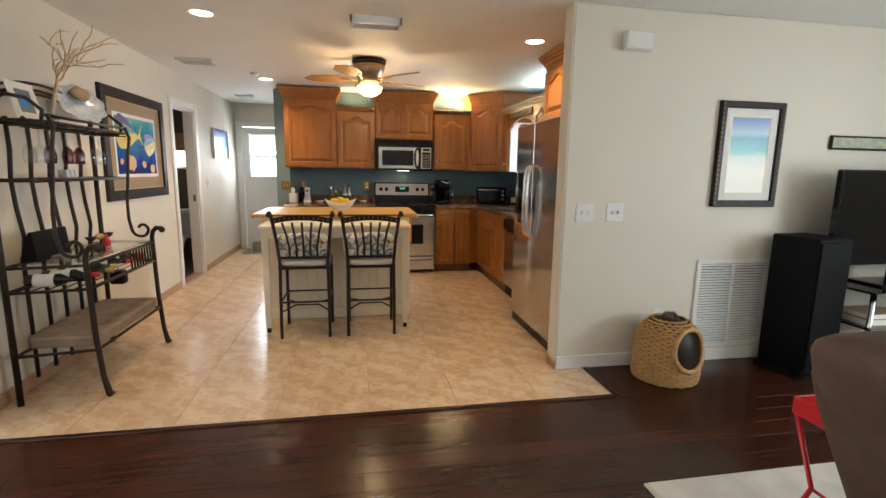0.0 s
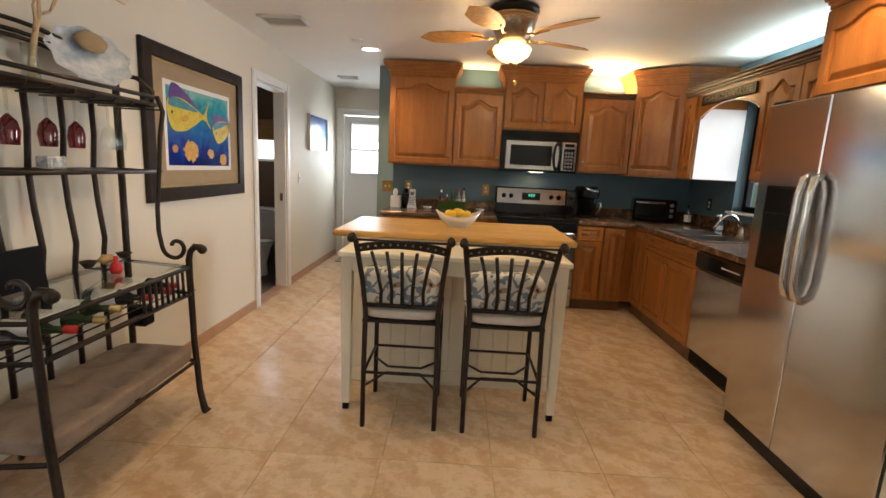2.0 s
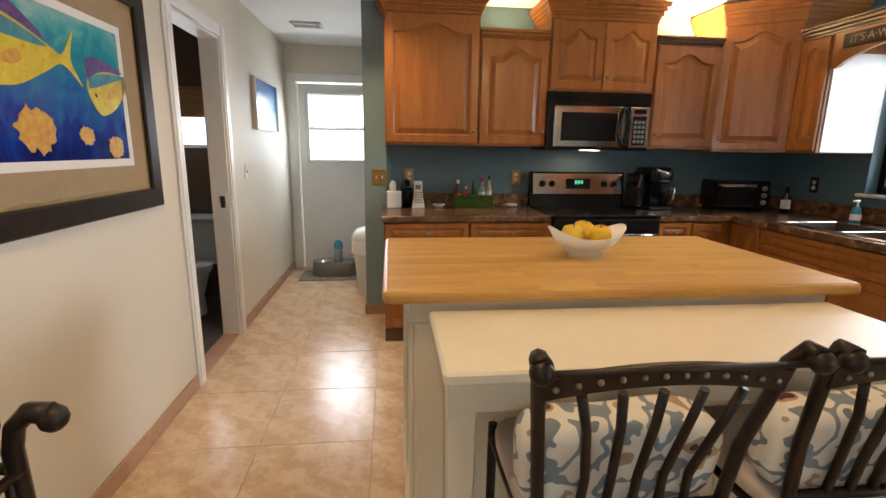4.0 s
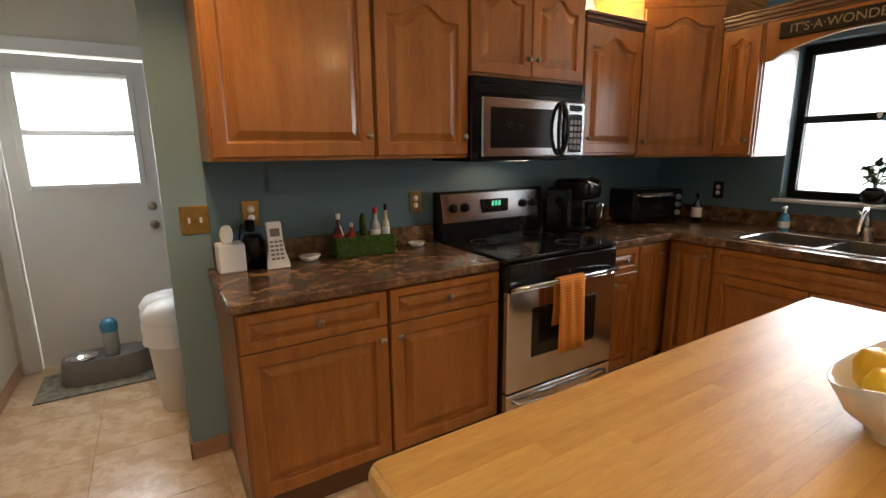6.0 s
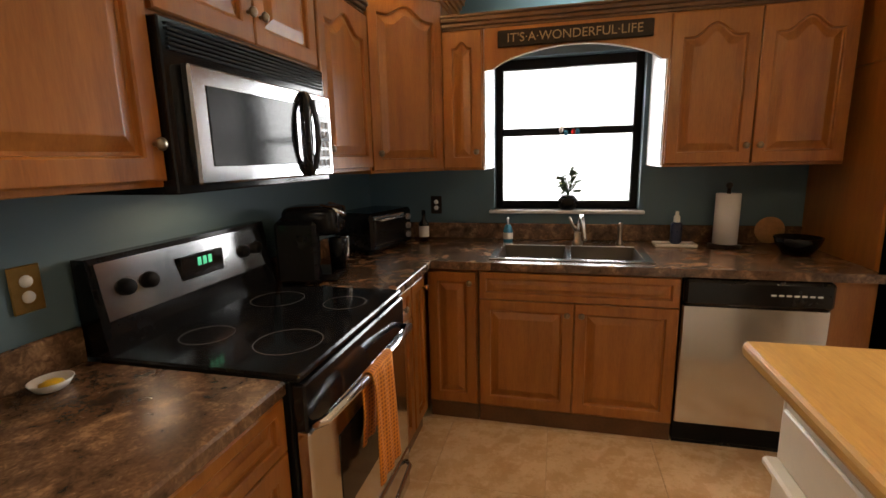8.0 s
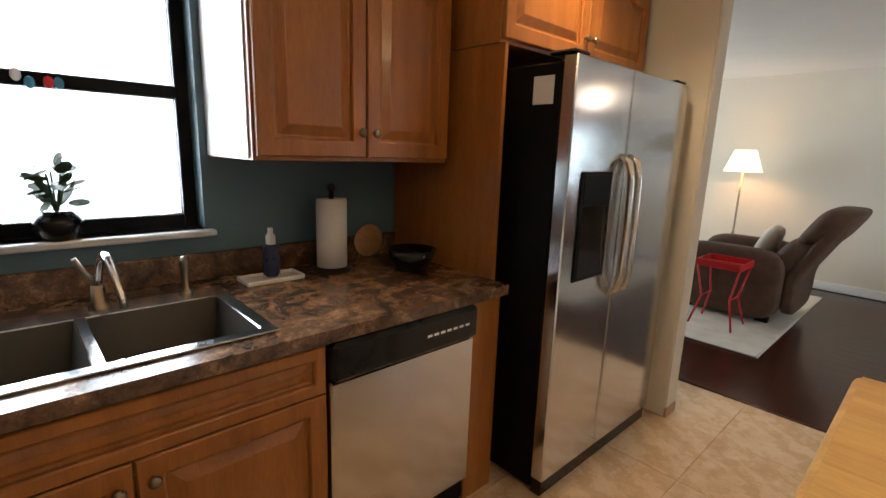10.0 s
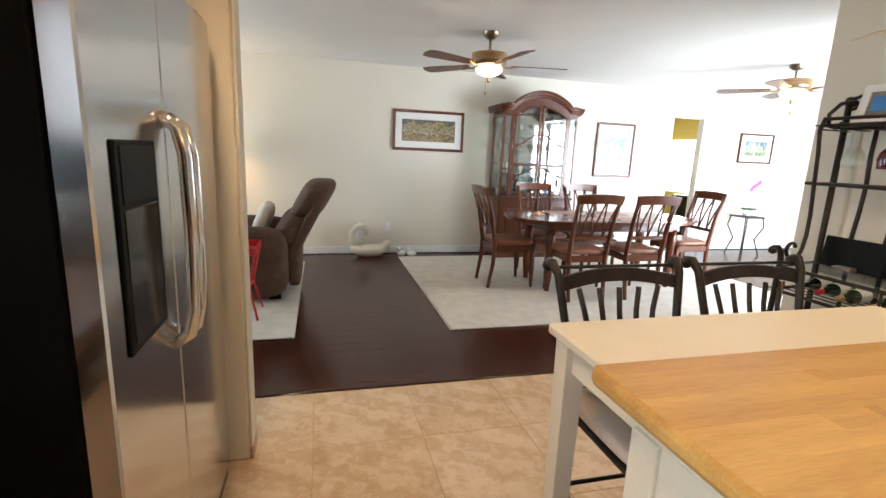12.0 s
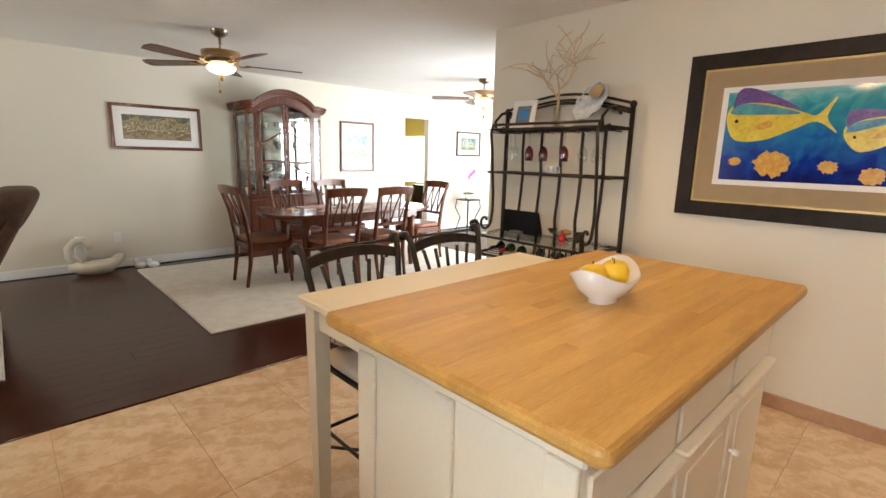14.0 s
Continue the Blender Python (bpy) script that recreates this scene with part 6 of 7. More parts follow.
tb = thing("tissue_box", pose(1.05, 7.88, 0.912), "white tissue box with a tissue pulled up", "tissue box")
part("box", bx(B(), -0.055, 0.055, -0.055, 0.055, 0, 0.125, 0.006), "paper", tb)
part("tissue", soft_box(B(), -0.035, 0.02, -0.012, 0.012, 0.122, 0.20, 6, 2.5, 0.012), "paper", tb)
ph = thing("cordless_phone", pose(1.235, 7.85, 0.912), "silver cordless phone standing on a black base", "phone")
part("base", bx(B(), -0.055, 0.055, -0.04, 0.075, 0, 0.05, 0.012), "black", ph)
bm = B()
rows = [[bm.verts.new((x * q, y + 0.26 * z, z)) for x, y in ((-0.5, -0.055), (0.5, -0.055), (0.5, -0.027), (-0.5, -0.027))] for z, q in ((0.004, 0.098), (0.03, 0.095), (0.08, 0.070), (0.13, 0.062), (0.195, 0.064), (0.205, 0.056))]
for a, c in zip(rows, rows[1:]):
    for k in range(4):
        bm.faces.new([a[k], a[(k + 1) % 4], c[(k + 1) % 4], c[k]])
bm.faces.new(rows[0]), bm.faces.new(rows[-1])
hs = part("handset", bm, "plastic", ph)
sc = part("screen", bx(B(), -0.021, 0.021, -0.002, 0.002, -0.018, 0.018, 0.001), "grey", hs)
sc.matrix_local = pose(0, -0.055 + 0.26 * 0.16, 0.16, -14.6)
bm = B()
for i in range(3):
    for j in range(5):
        bx(bm, -0.027 + i * 0.020, -0.013 + i * 0.020, -0.002, 0.002, -0.045 + j * 0.019, -0.036 + j * 0.019)
ky = part("key", bm, "grey", hs)
ky.matrix_local = pose(0, -0.055 + 0.26 * 0.085, 0.085, -14.6)
ad = thing("black_canister", pose(1.155, 7.915, 0.912), "black round charger behind the phone", "charger")
part("body", lathe(B(), [(0, 0), (0.05, 0), (0.05, 0.12), (0.035, 0.15), (0, 0.15)], 18), "black", ad)
cd = thing("power_cord", pose(0, 0, 0), "black power cord up to the outlet", "cord")
part("cable", tube(B(), [(1.12, 7.965, 0.93), (1.105, 7.985, 1.03), (1.12, 7.988, 1.10), (1.152, 7.985, 1.09)], 0.004, 5), "blackmat", cd)
part("plug", bx(B(), 1.135, 1.175, 7.955, 7.992, 1.065, 1.12, 0.006), "blackmat", cd)


def saucer(x, y, label, food=None, a=0.055, b=0.04):
    s = thing("dish", pose(x, y, 0.912, 0, 0, 12), label, "dish")
    bm = B()
    rr = []
    for q, z in ((0.5, 0), (0.75, 0.006), (1.0, 0.026), (0.94, 0.026), (0.7, 0.011), (0.0, 0.009)):
        rr.append([bm.verts.new((a * q * math.cos(t), b * q * math.sin(t), z)) for t in [k * 2 * math.pi / 20 for k in range(20)]])
    for p_, c in zip(rr, rr[1:]):
        for k in range(20):
            bm.faces.new([p_[k], p_[(k + 1) % 20], c[(k + 1) % 20], c[k]]).smooth = True
    part("bowl", bm, "porcelain", s)
    if food:
        part("contents", ball(B(), (0, 0, 0.014), 0.026, 6, (1.2, 0.9, 0.35), 0.3), food, s)


saucer(1.40, 7.89, "small white saucer with a spice", "cork")
saucer(1.99, 7.90, "small white dish with something yellow", "lemon", 0.05, 0.045)
gb = thing("moss_box", pose(1.675, 7.885, 0.912, 0, 0, -4), "mossy green planter box holding bottles", "planter box")
bm = B()
for a in ((-0.155, 0.155, -0.055, -0.04), (-0.155, 0.155, 0.04, 0.055)):
    bx(bm, a[0], a[1], a[2], a[3], 0, 0.10, 0.006)
for x in (-0.155, 0.14):
    bx(bm, x, x + 0.015, -0.04, 0.04, 0, 0.10, 0.006)
bx(bm, -0.14, 0.14, -0.04, 0.04, 0, 0.012)
part("box", bm, "moss", gb)
rng = random.Random(3)
bm = B()
for i in range(520):
    f_ = rng.random()
    x, z = rng.uniform(-0.155, 0.155), rng.uniform(0.004, 0.102)
    y = -0.056 if f_ < 0.7 else rng.uniform(-0.056, 0.056)
    if f_ >= 0.85:
        x = rng.choice((-0.156, 0.156))
    elif f_ >= 0.7:
        z = 0.10
        y = rng.choice((-0.048, 0.048))
    s = rng.uniform(0.003, 0.007)
    v = [bm.verts.new((x + rng.uniform(-s, s), y + rng.uniform(-s, s * 0.3), z + rng.uniform(-s, s))) for _ in range(4)]
    for q in ((0, 1, 2), (0, 1, 3), (0, 2, 3), (1, 2, 3)):
        bm.faces.new([v[k] for k in q])
tagged(part("tuft", bm, "moss", gb), kind="stuff")
part("handle", tube(B(), [(0, -0.03, 0.10), (0, -0.02, 0.17), (0, 0, 0.20), (0, 0.02, 0.17), (0, 0.03, 0.10)], 0.012, 7), "moss", gb)
M["sauce"] = mk("red_brown_sauce", (0.10, 0.012, 0.008), 0.1, bump=0, coat=0.4)
M["hot"] = mk("hot_sauce", (0.45, 0.03, 0.012), 0.12, bump=0, coat=0.4)
M["oil"] = mk("pale_oil", (0.55, 0.50, 0.30), 0.08, bump=0, coat=0.5)
M["clear"] = mk("clear_bottle", (0.36, 0.38, 0.36), 0.06, bump=0, coat=0.5)
for x, h, r, mat, cap, lab in ((-0.125, 0.20, 0.026, "sauce", "paper", "red"), (-0.06, 0.15, 0.022, "hot", "paper", "paper"), (0.005, 0.18, 0.020, "green_glass", "blackmat", "moss"), (0.065, 0.22, 0.027, "clear", "red", "paper"), (0.122, 0.235, 0.020, "oil", "blackmat", "paper")):
    bottle(0, 0, 0, mat, cap, "condiment bottle standing in the mossy box", h, r, False, pose(1.675 + x, 7.885 - x * 0.07, 0.926), lab, "condiment bottles")
tw = thing("towel", pose(2.514, 7.268, 0), "orange checked towel hung over the oven handle", "towel")
bm = B()
cols = 12
vv = []
prof = [(0.03, 0.55), (0.022, 0.66), (0.020, 0.78), (0.0125, 0.806), (-0.002, 0.811), (-0.016, 0.804), (-0.022, 0.76), (-0.026, 0.64), (-0.028, 0.50), (-0.030, 0.42)]
for i, (y, z) in enumerate(prof):
    vv.append([bm.verts.new((-0.09 + 0.18 * k / cols, y + 0.005 * math.sin(k * 1.3 + z * 6) * (1 if z < 0.77 else 0.1) + 0.002, z)) for k in range(cols + 1)])
for a, c in zip(vv, vv[1:]):
    for k in range(cols):
        bm.faces.new([a[k], a[k + 1], c[k + 1], c[k]]).smooth = True
cloth = mk("checked_cloth", (0.62, 0.22, 0.03), 0.9, var=0.15, scale=40, fine=220, bump=0.4)
n, l = cloth.node_tree.nodes, cloth.node_tree.links
tc = n.new("ShaderNodeTexCoord")
cks = []
for axis, s_ in (("X", 22), ("Z", 22)):
    w_ = n.new("ShaderNodeTexWave")
    w_.bands_direction, w_.inputs["Scale"].default_value = axis, s_
    l.new(tc.outputs["Object"], w_.inputs["Vector"])
    cks.append(w_)
mx = n.new("ShaderNodeMath")
mx.operation = "MULTIPLY"
l.new(cks[0].outputs["Fac"], mx.inputs[0])
l.new(cks[1].outputs["Fac"], mx.inputs[1])
rp = n.new("ShaderNodeValToRGB")
rp.color_ramp.elements[0].color, rp.color_ramp.elements[1].color = (0.74, 0.26, 0.03, 1), (0.22, 0.06, 0.014, 1)
l.new(mx.outputs[0], rp.inputs[0])
l.new(rp.outputs[0], n["Principled BSDF"].inputs["Base Color"])
o = part("cloth", bm, cloth, tw)
sol = o.modifiers.new("thickness", "SOLIDIFY")
sol.thickness = 0.003
cm = thing("coffee_maker", pose(3.10, 7.80, 0.912, 0, 0, 12), "black single-serve coffee maker with a silver band", "coffee maker")
part("base", bx(B(), -0.10, 0.12, -0.13, 0.13, 0, 0.035, 0.012), "black", cm)
part("tower", bx(B(), -0.10, 0.12, 0.0, 0.13, 0.03, 0.29, 0.02), "black", cm)
hd_ = part("brew_head", soft_box(B(), -0.09, 0.11, -0.14, 0.12, 0.20, 0.335, 10, 5), "black", cm)
part("silver_band", tube(B(), [(-0.055, -0.06, 0.332), (-0.055, -0.13, 0.312), (0.01, -0.148, 0.29), (0.075, -0.13, 0.312), (0.075, -0.06, 0.332)], 0.012, 8), "chrome", hd_)
part("tank", bx(B(), -0.155, -0.102, -0.06, 0.12, 0.01, 0.28, 0.015), "black", cm)
mg = thing("travel_mug", pose(3.16, 7.71, 0.948, 0, 0, 12), "black travel mug with a steel handle", "mug")
part("body", lathe(B(), [(0, 0), (0.035, 0), (0.042, 0.12), (0.042, 0.145), (0, 0.15)], 18), "black", mg)
part("handle", tube(B(), [(0.042, -0.02, 0.13), (0.075, -0.03, 0.135), (0.07, -0.03, 0.06), (0.05, -0.02, 0.02)], 0.008, 7), "chrome", mg)
to = thing("toaster_oven", pose(3.83, 7.80, 0.912, 0, 0, -14), "black toaster oven with a glass door", "toaster oven")
part("body", bx(B(), -0.21, 0.21, -0.14, 0.14, 0.015, 0.235, 0.015), "black", to)
part("glass_door", bx(B(), -0.195, 0.10, -0.152, -0.139, 0.05, 0.20, 0.006), "black", to)
part("door_trim", bx(B(), -0.195, 0.10, -0.156, -0.139, 0.195, 0.212, 0.004), "chrome", to)
part("handle", tube(B(), [(-0.17, -0.15, 0.19), (-0.17, -0.18, 0.195), (0.08, -0.18, 0.195), (0.08, -0.15, 0.19)], 0.006, 6), "chrome", to)
for z in (0.07, 0.125, 0.18):
    part("dial", lathe_out(B(), [(0.02, 0), (0.018, 0.014), (0, 0.014)], (0.16, -0.14, z), 12), "grey", to)
for x in (-0.18, 0.18):
    for y in (-0.1, 0.1):
        part("foot", lathe(B(), [(0.012, 0), (0.012, 0.016), (0, 0.016)], 8, (x, y, 0)), "blackmat", to)
bottle(0, 0, 0, "dark_glass", "blackmat", "dark bottle with a white label beside the toaster oven", 0.20, 0.032, False, pose(4.09, 7.56, 0.913), "paper", "worktop bottles")
so = thing("soap_bottle", pose(4.125, 7.02, 0.913), "clear blue soap bottle with a white pump", "soap dispenser")
part("bottle", lathe(B(), [(0, 0), (0.028, 0.003), (0.03, 0.07), (0.022, 0.10), (0.012, 0.11), (0, 0.112)], 16), "aqua", so)
part("label", lathe(B(), [(0.0305, 0.02), (0.0308, 0.06)], 16), "paper", so)
part("pump", tube(tube(B(), [(0, 0, 0.108), (0, 0, 0.15)], 0.006, 8), [(0.01, 0, 0.148), (-0.035, 0, 0.145)], 0.007, 8), "plastic", so)
ty = thing("soap_tray", pose(4.10, 6.06, 0.913, 0, 0, 90), "small white tray beside the sink", "tray")
part("tray", bx(bx(bx(bx(bx(B(), -0.11, 0.11, -0.055, 0.055, 0, 0.006, 0.002), -0.11, 0.11, -0.057, -0.05, 0.004, 0.018, 0.003), -0.11, 0.11, 0.05, 0.057, 0.004, 0.018, 0.003), -0.112, -0.104, -0.055, 0.055, 0.004, 0.0182, 0.003), 0.104, 0.112, -0.055, 0.055, 0.004, 0.0182, 0.003), "porcelain", ty)
lo = thing("lotion_bottle", pose(4.12, 6.05, 0.920), "dark blue lotion bottle with a white cap", "bottle")
part("bottle", bx(B(), -0.02, 0.02, -0.03, 0.03, 0, 0.13, 0.012), mk("navy_plastic", (0.02, 0.03, 0.08), 0.3, bump=0), lo)
part("cap", lathe(B(), [(0.018, 0.128), (0.018, 0.16), (0.01, 0.17), (0.01, 0.19), (0, 0.19)], 12), "plastic", lo)
pr = thing("paper_towel_roll", pose(4.10, 5.80, 0.913), "white paper towel roll on a dark stand", "paper towels")
part("base", lathe(B(), [(0, 0), (0.085, 0), (0.085, 0.012), (0.02, 0.018), (0, 0.018)], 24), "iron", pr)
part("roll", lathe(B(), [(0.02, 0.02), (0.062, 0.02), (0.062, 0.30), (0.02, 0.30)], 28), "paper", pr)
part("spindle", tube(B(), [(0, 0, 0.015), (0, 0, 0.335)], 0.010, 8), "iron", pr)
part("spindle_knob", ball(B(), (0, 0, 0.345), 0.018, 6), "iron", pr)
rd = thing("round_board", pose(4.228, 5.53, 0.991, 0, 90, 0), "round tan cork board leaning on the wall", "trivet")
part("disc", lathe(B(), [(0, 0), (0.075, 0), (0.078, 0.006), (0.075, 0.014), (0, 0.014)], 28), "cork", rd)
bb = thing("glass_bowl", pose(3.92, 5.52, 0.913), "dark glass bowl with a rim", "bowl")
part("bowl", lathe(B(), [(0, 0), (0.06, 0), (0.095, 0.05), (0.108, 0.092), (0.102, 0.092), (0.088, 0.05), (0, 0.012)], 24), "black", bb)
sp_ = thing("sponge", pose(3.80, 6.44, 0.745), "red sponge in the sink", "sponge")
part("foam", soft_box(B(), -0.05, 0.05, -0.035, 0.035, 0.0, 0.03, 6, 5), "red", sp_)
# hall things
pfd = thing("pet_feeder", pose(0.42, 9.28, 0.012), "grey oval pet feeder with a water bottle", "pet feeder")
bm = B()
rr = []
for q, z in ((1.0, 0), (0.97, 0.03), (0.90, 0.145), (0.84, 0.15), (0.80, 0.10), (0.0, 0.10)):
    rr.append([bm.verts.new((max(-0.12, min(0.12, 0.3 * math.cos(t))) + 0.13 * q * math.cos(t), 0.13 * q * math.sin(t), z)) for t in [k * 2 * math.pi / 32 for k in range(32)]])
for a, c in zip(rr, rr[1:]):
    for k in range(32):
        bm.faces.new([a[k], a[(k + 1) % 32], c[(k + 1) % 32], c[k]]).smooth = True
part("tray", bm, "grey", pfd)
part("water_bottle", lathe(B(), [(0, 0.11), (0.04, 0.11), (0.045, 0.16), (0.045, 0.27), (0.03, 0.29), (0, 0.29)], 16, (0.03, 0.03, 0)), "clear", pfd)
part("bottle_cap", lathe(B(), [(0.048, 0.28), (0.05, 0.33), (0.03, 0.36), (0, 0.36)], 16, (0.03, 0.03, 0)), "aqua", pfd)
part("food_bowl", lathe(B(), [(0.085, 0.15), (0.075, 0.155), (0.06, 0.12), (0, 0.115)], 20, (-0.13, 0, 0)), "chrome", pfd)
mt = thing("floor_mat", pose(0.42, 9.26, 0), "patterned mat under the pet feeder", "mat")
part("mat", bx(B(), -0.36, 0.34, -0.22, 0.20, 0.001, 0.011, 0.003), mk("leafy_mat", two((0.05, 0.06, 0.045), (0.40, 0.36, 0.28)), 0.9, scale=22, fine=90, bump=0.3), mt)
for i, (x, y, s) in enumerate(((0.83, 8.62, 1.0), (0.80, 9.02, 0.92))):
    bn = thing("trash_bin", pose(x, y, 0), "white plastic trash bin with a liner", "trash bin", "trash bins")
    part("body", lathe(B(), [(0, 0), (0.125 * s, 0), (0.165 * s, 0.50 * s), (0.17 * s, 0.52 * s), (0.16 * s, 0.52 * s), (0.12 * s, 0.03), (0, 0.02)], 24), "plastic", bn)
    part("lid", lathe(B(), [(0.172 * s, 0.52 * s), (0.175 * s, 0.55 * s), (0.14 * s, 0.60 * s), (0.06 * s, 0.625 * s), (0, 0.63 * s)], 24), "plastic", bn)
    part("liner", lathe(B(), [(0.170 * s, 0.515 * s), (0.178 * s, 0.48 * s), (0.172 * s, 0.44 * s), (0.180 * s, 0.40 * s)], 18), "paper", bn)


# ---- living and dining room ----
def rug(x0, x1, y0, y1, label):
    r = thing("rug", pose((x0 + x1) / 2, (y0 + y1) / 2, 0), label, "rug", "rugs")
    a, b = (x1 - x0) / 2, (y1 - y0) / 2
    part("woven_surface", bx(B(), -a, a, -b, b, 0.001, 0.014, 0.005), "rug", r)
    for x in (-a - 0.012, a + 0.0005):
        part("binding", bx(B(), x, x + 0.0115, -b, b, 0.001, 0.011, 0.003), "rug", r)


rug(-1.85, 1.98, 0.27, 2.856, "cream woven rug under the dining table")
rug(3.17, 5.9, 0.45, 2.85, "cream woven rug under the recliner")


def dining_chair(m, label):
    c = thing("dining_chair", m, label, "chair", "chairs round the dining table")
    for sx in (-1, 1):
        pts = [(sx * 0.185, -0.05, 0.0), (sx * 0.19, -0.01, 0.25), (sx * 0.195, 0.0, 0.45), (sx * 0.20, -0.05, 0.75), (sx * 0.21, -0.125, 1.0)]
        part("back_leg", tube(B(), pts, [0.018, 0.022, 0.025, 0.022, 0.02], 8), "cherry", c)
        part("front_leg", tube(B(), [(sx * 0.205, 0.425, 0.0), (sx * 0.20, 0.41, 0.2), (sx * 0.205, 0.41, 0.44)], [0.016, 0.020, 0.026], 8), "cherry", c)
        part("side_apron", bx(B(), sx * 0.20 - 0.012, sx * 0.20 + 0.012, 0.02, 0.40, 0.38, 0.445, 0.004), "cherry", c)
    part("front_apron", bx(B(), -0.19, 0.19, 0.40, 0.42, 0.38, 0.445, 0.004), "cherry", c)
    part("back_apron", bx(B(), -0.17, 0.17, -0.012, 0.012, 0.38, 0.445, 0.004), "cherry", c)
    part("seat", soft_box(B(), -0.225, 0.225, -0.005, 0.44, 0.445, 0.505, 8, 5), "seat_leather", c, "brown leather seat pad")
    bm = B()
    n = 10
    top = []
    for i in range(n + 1):
        q = 2 * i / n - 1
        z1, y = 1.04 - 0.012 * q * q, -0.14 + 0.02 * q * q
        top.append([bm.verts.new((0.228 * q, y - 0.012, z1 - 0.085)), bm.verts.new((0.235 * q, y - 0.03, z1)), bm.verts.new((0.235 * q, y, z1 + 0.004)), bm.verts.new((0.228 * q, y + 0.012, z1 - 0.085))])
    for a, b in zip(top, top[1:]):
        for k in range(4):
            bm.faces.new([a[k], a[(k + 1) % 4], b[(k + 1) % 4], b[k]])
    bm.faces.new(top[0]), bm.faces.new(top[-1])
    part("crest_rail", bm, "cherry", c)
    part("lower_rail", bx(B(), -0.19, 0.19, -0.035, -0.01, 0.60, 0.635, 0.004), "cherry", c)
    for i in range(6):
        q = -1 + 2 * i / 5
        e = 0.055 if i % 2 else -0.055
        a, b = Vector((0.15 * q - e * 0.5, -0.025, 0.63)), Vector((0.165 * q + e * 0.5, -0.128, 0.965))
        part("slat", tube(B(), [a, a.lerp(b, 0.5) + Vector((0, 0.012, 0)), b], 0.009, 6), "cherry", c)
    return c


M["seat_leather"] = mk("seat_leather", two((0.16, 0.055, 0.025), (0.28, 0.11, 0.05)), 0.4, scale=9, fine=120, bump=0.1)
ch0 = dining_chair(pose(1.25, 1.60, 0.015, 0, 0, 90), "cherry dining chair with lattice back at the table's end")
copy_thing(ch0, pose(-1.27, 1.70, 0.015, 0, 0, -90))
for x in (0.50, -0.12):
    o = copy_thing(ch0, pose(x, 2.30, 0.015, 0, 0, 180))
    o["label"] = "cherry dining chair with lattice back, drawn up to the table"
    o = copy_thing(ch0, pose(x - 0.04, 1.06, 0.015, 0, 0, 0))
    o["label"] = "cherry dining chair with lattice back before the china cabinet"

dt = thing("dining_table", pose(0.0, 1.70, 0.015), "oval cherry dining table with a gloss finish", "table")
o = [(math.copysign(abs(math.cos(t)) ** 0.62, math.cos(t)) * 1.08, math.copysign(abs(math.sin(t)) ** 0.62, math.sin(t)) * 0.47) for t in [k * 2 * math.pi / 48 for k in range(48)]]
bm = plate(B(), o, 0.022, lambda u, v, d: (u, v, 0.722 + d))
plate(bm, [(u * 0.98, v * 0.965) for u, v in o], 0.02, lambda u, v, d: (u, v, 0.703 + d))
part("tabletop", bm, "cherry", dt)
part("apron", bx(B(), -0.78, 0.78, -0.30, 0.30, 0.62, 0.705, 0.006), "cherry", dt)
for x in (-0.72, 0.72):
    for y in (-0.26, 0.26):
        part("leg", lathe(B(), [(0.026, 0), (0.03, 0.05), (0.045, 0.2), (0.036, 0.32), (0.05, 0.5), (0.05, 0.64), (0, 0.64)], 14, (x, y, 0)), "cherry", dt)
M["placemat"] = mk("placemat_weave", two((0.35, 0.06, 0.05), (0.70, 0.60, 0.50)), 0.85, scale=18, fine=140, bump=0.4)
st = thing("starfish", pose(0.72, 1.62, 0.759), "pale dried starfish on the dining table", "starfish")
o = [((0.085 if k % 2 == 0 else 0.032) * math.cos(k * math.pi / 5), (0.085 if k % 2 == 0 else 0.032) * math.sin(k * math.pi / 5)) for k in range(10)]
bm = B()
a = [bm.verts.new((u, v, 0.0)) for u, v in o]
c = [bm.verts.new((u * 0.9, v * 0.9, 0.012)) for u, v in o]
t_ = bm.verts.new((0, 0, 0.034))
bm.faces.new(a)
for i in range(10):
    j = (i + 1) % 10
    bm.faces.new([a[i], a[j], c[j], c[i]])
    bm.faces.new([c[i], c[j], t_])
part("body", bm, "branch", st)
for x, y, r_ in ((0.30, 1.95, 0), (-0.20, 1.95, 0), (0.30, 1.42, 0), (-0.25, 1.42, 0)):
    pm = thing("placemat", pose(x, y, 0.7595), "red and cream woven placemat", "placemat", "placemats on the table")
    part("weave", bx(B(), -0.2, 0.2, -0.14, 0.14, 0, 0.003, 0.001), "placemat", pm)


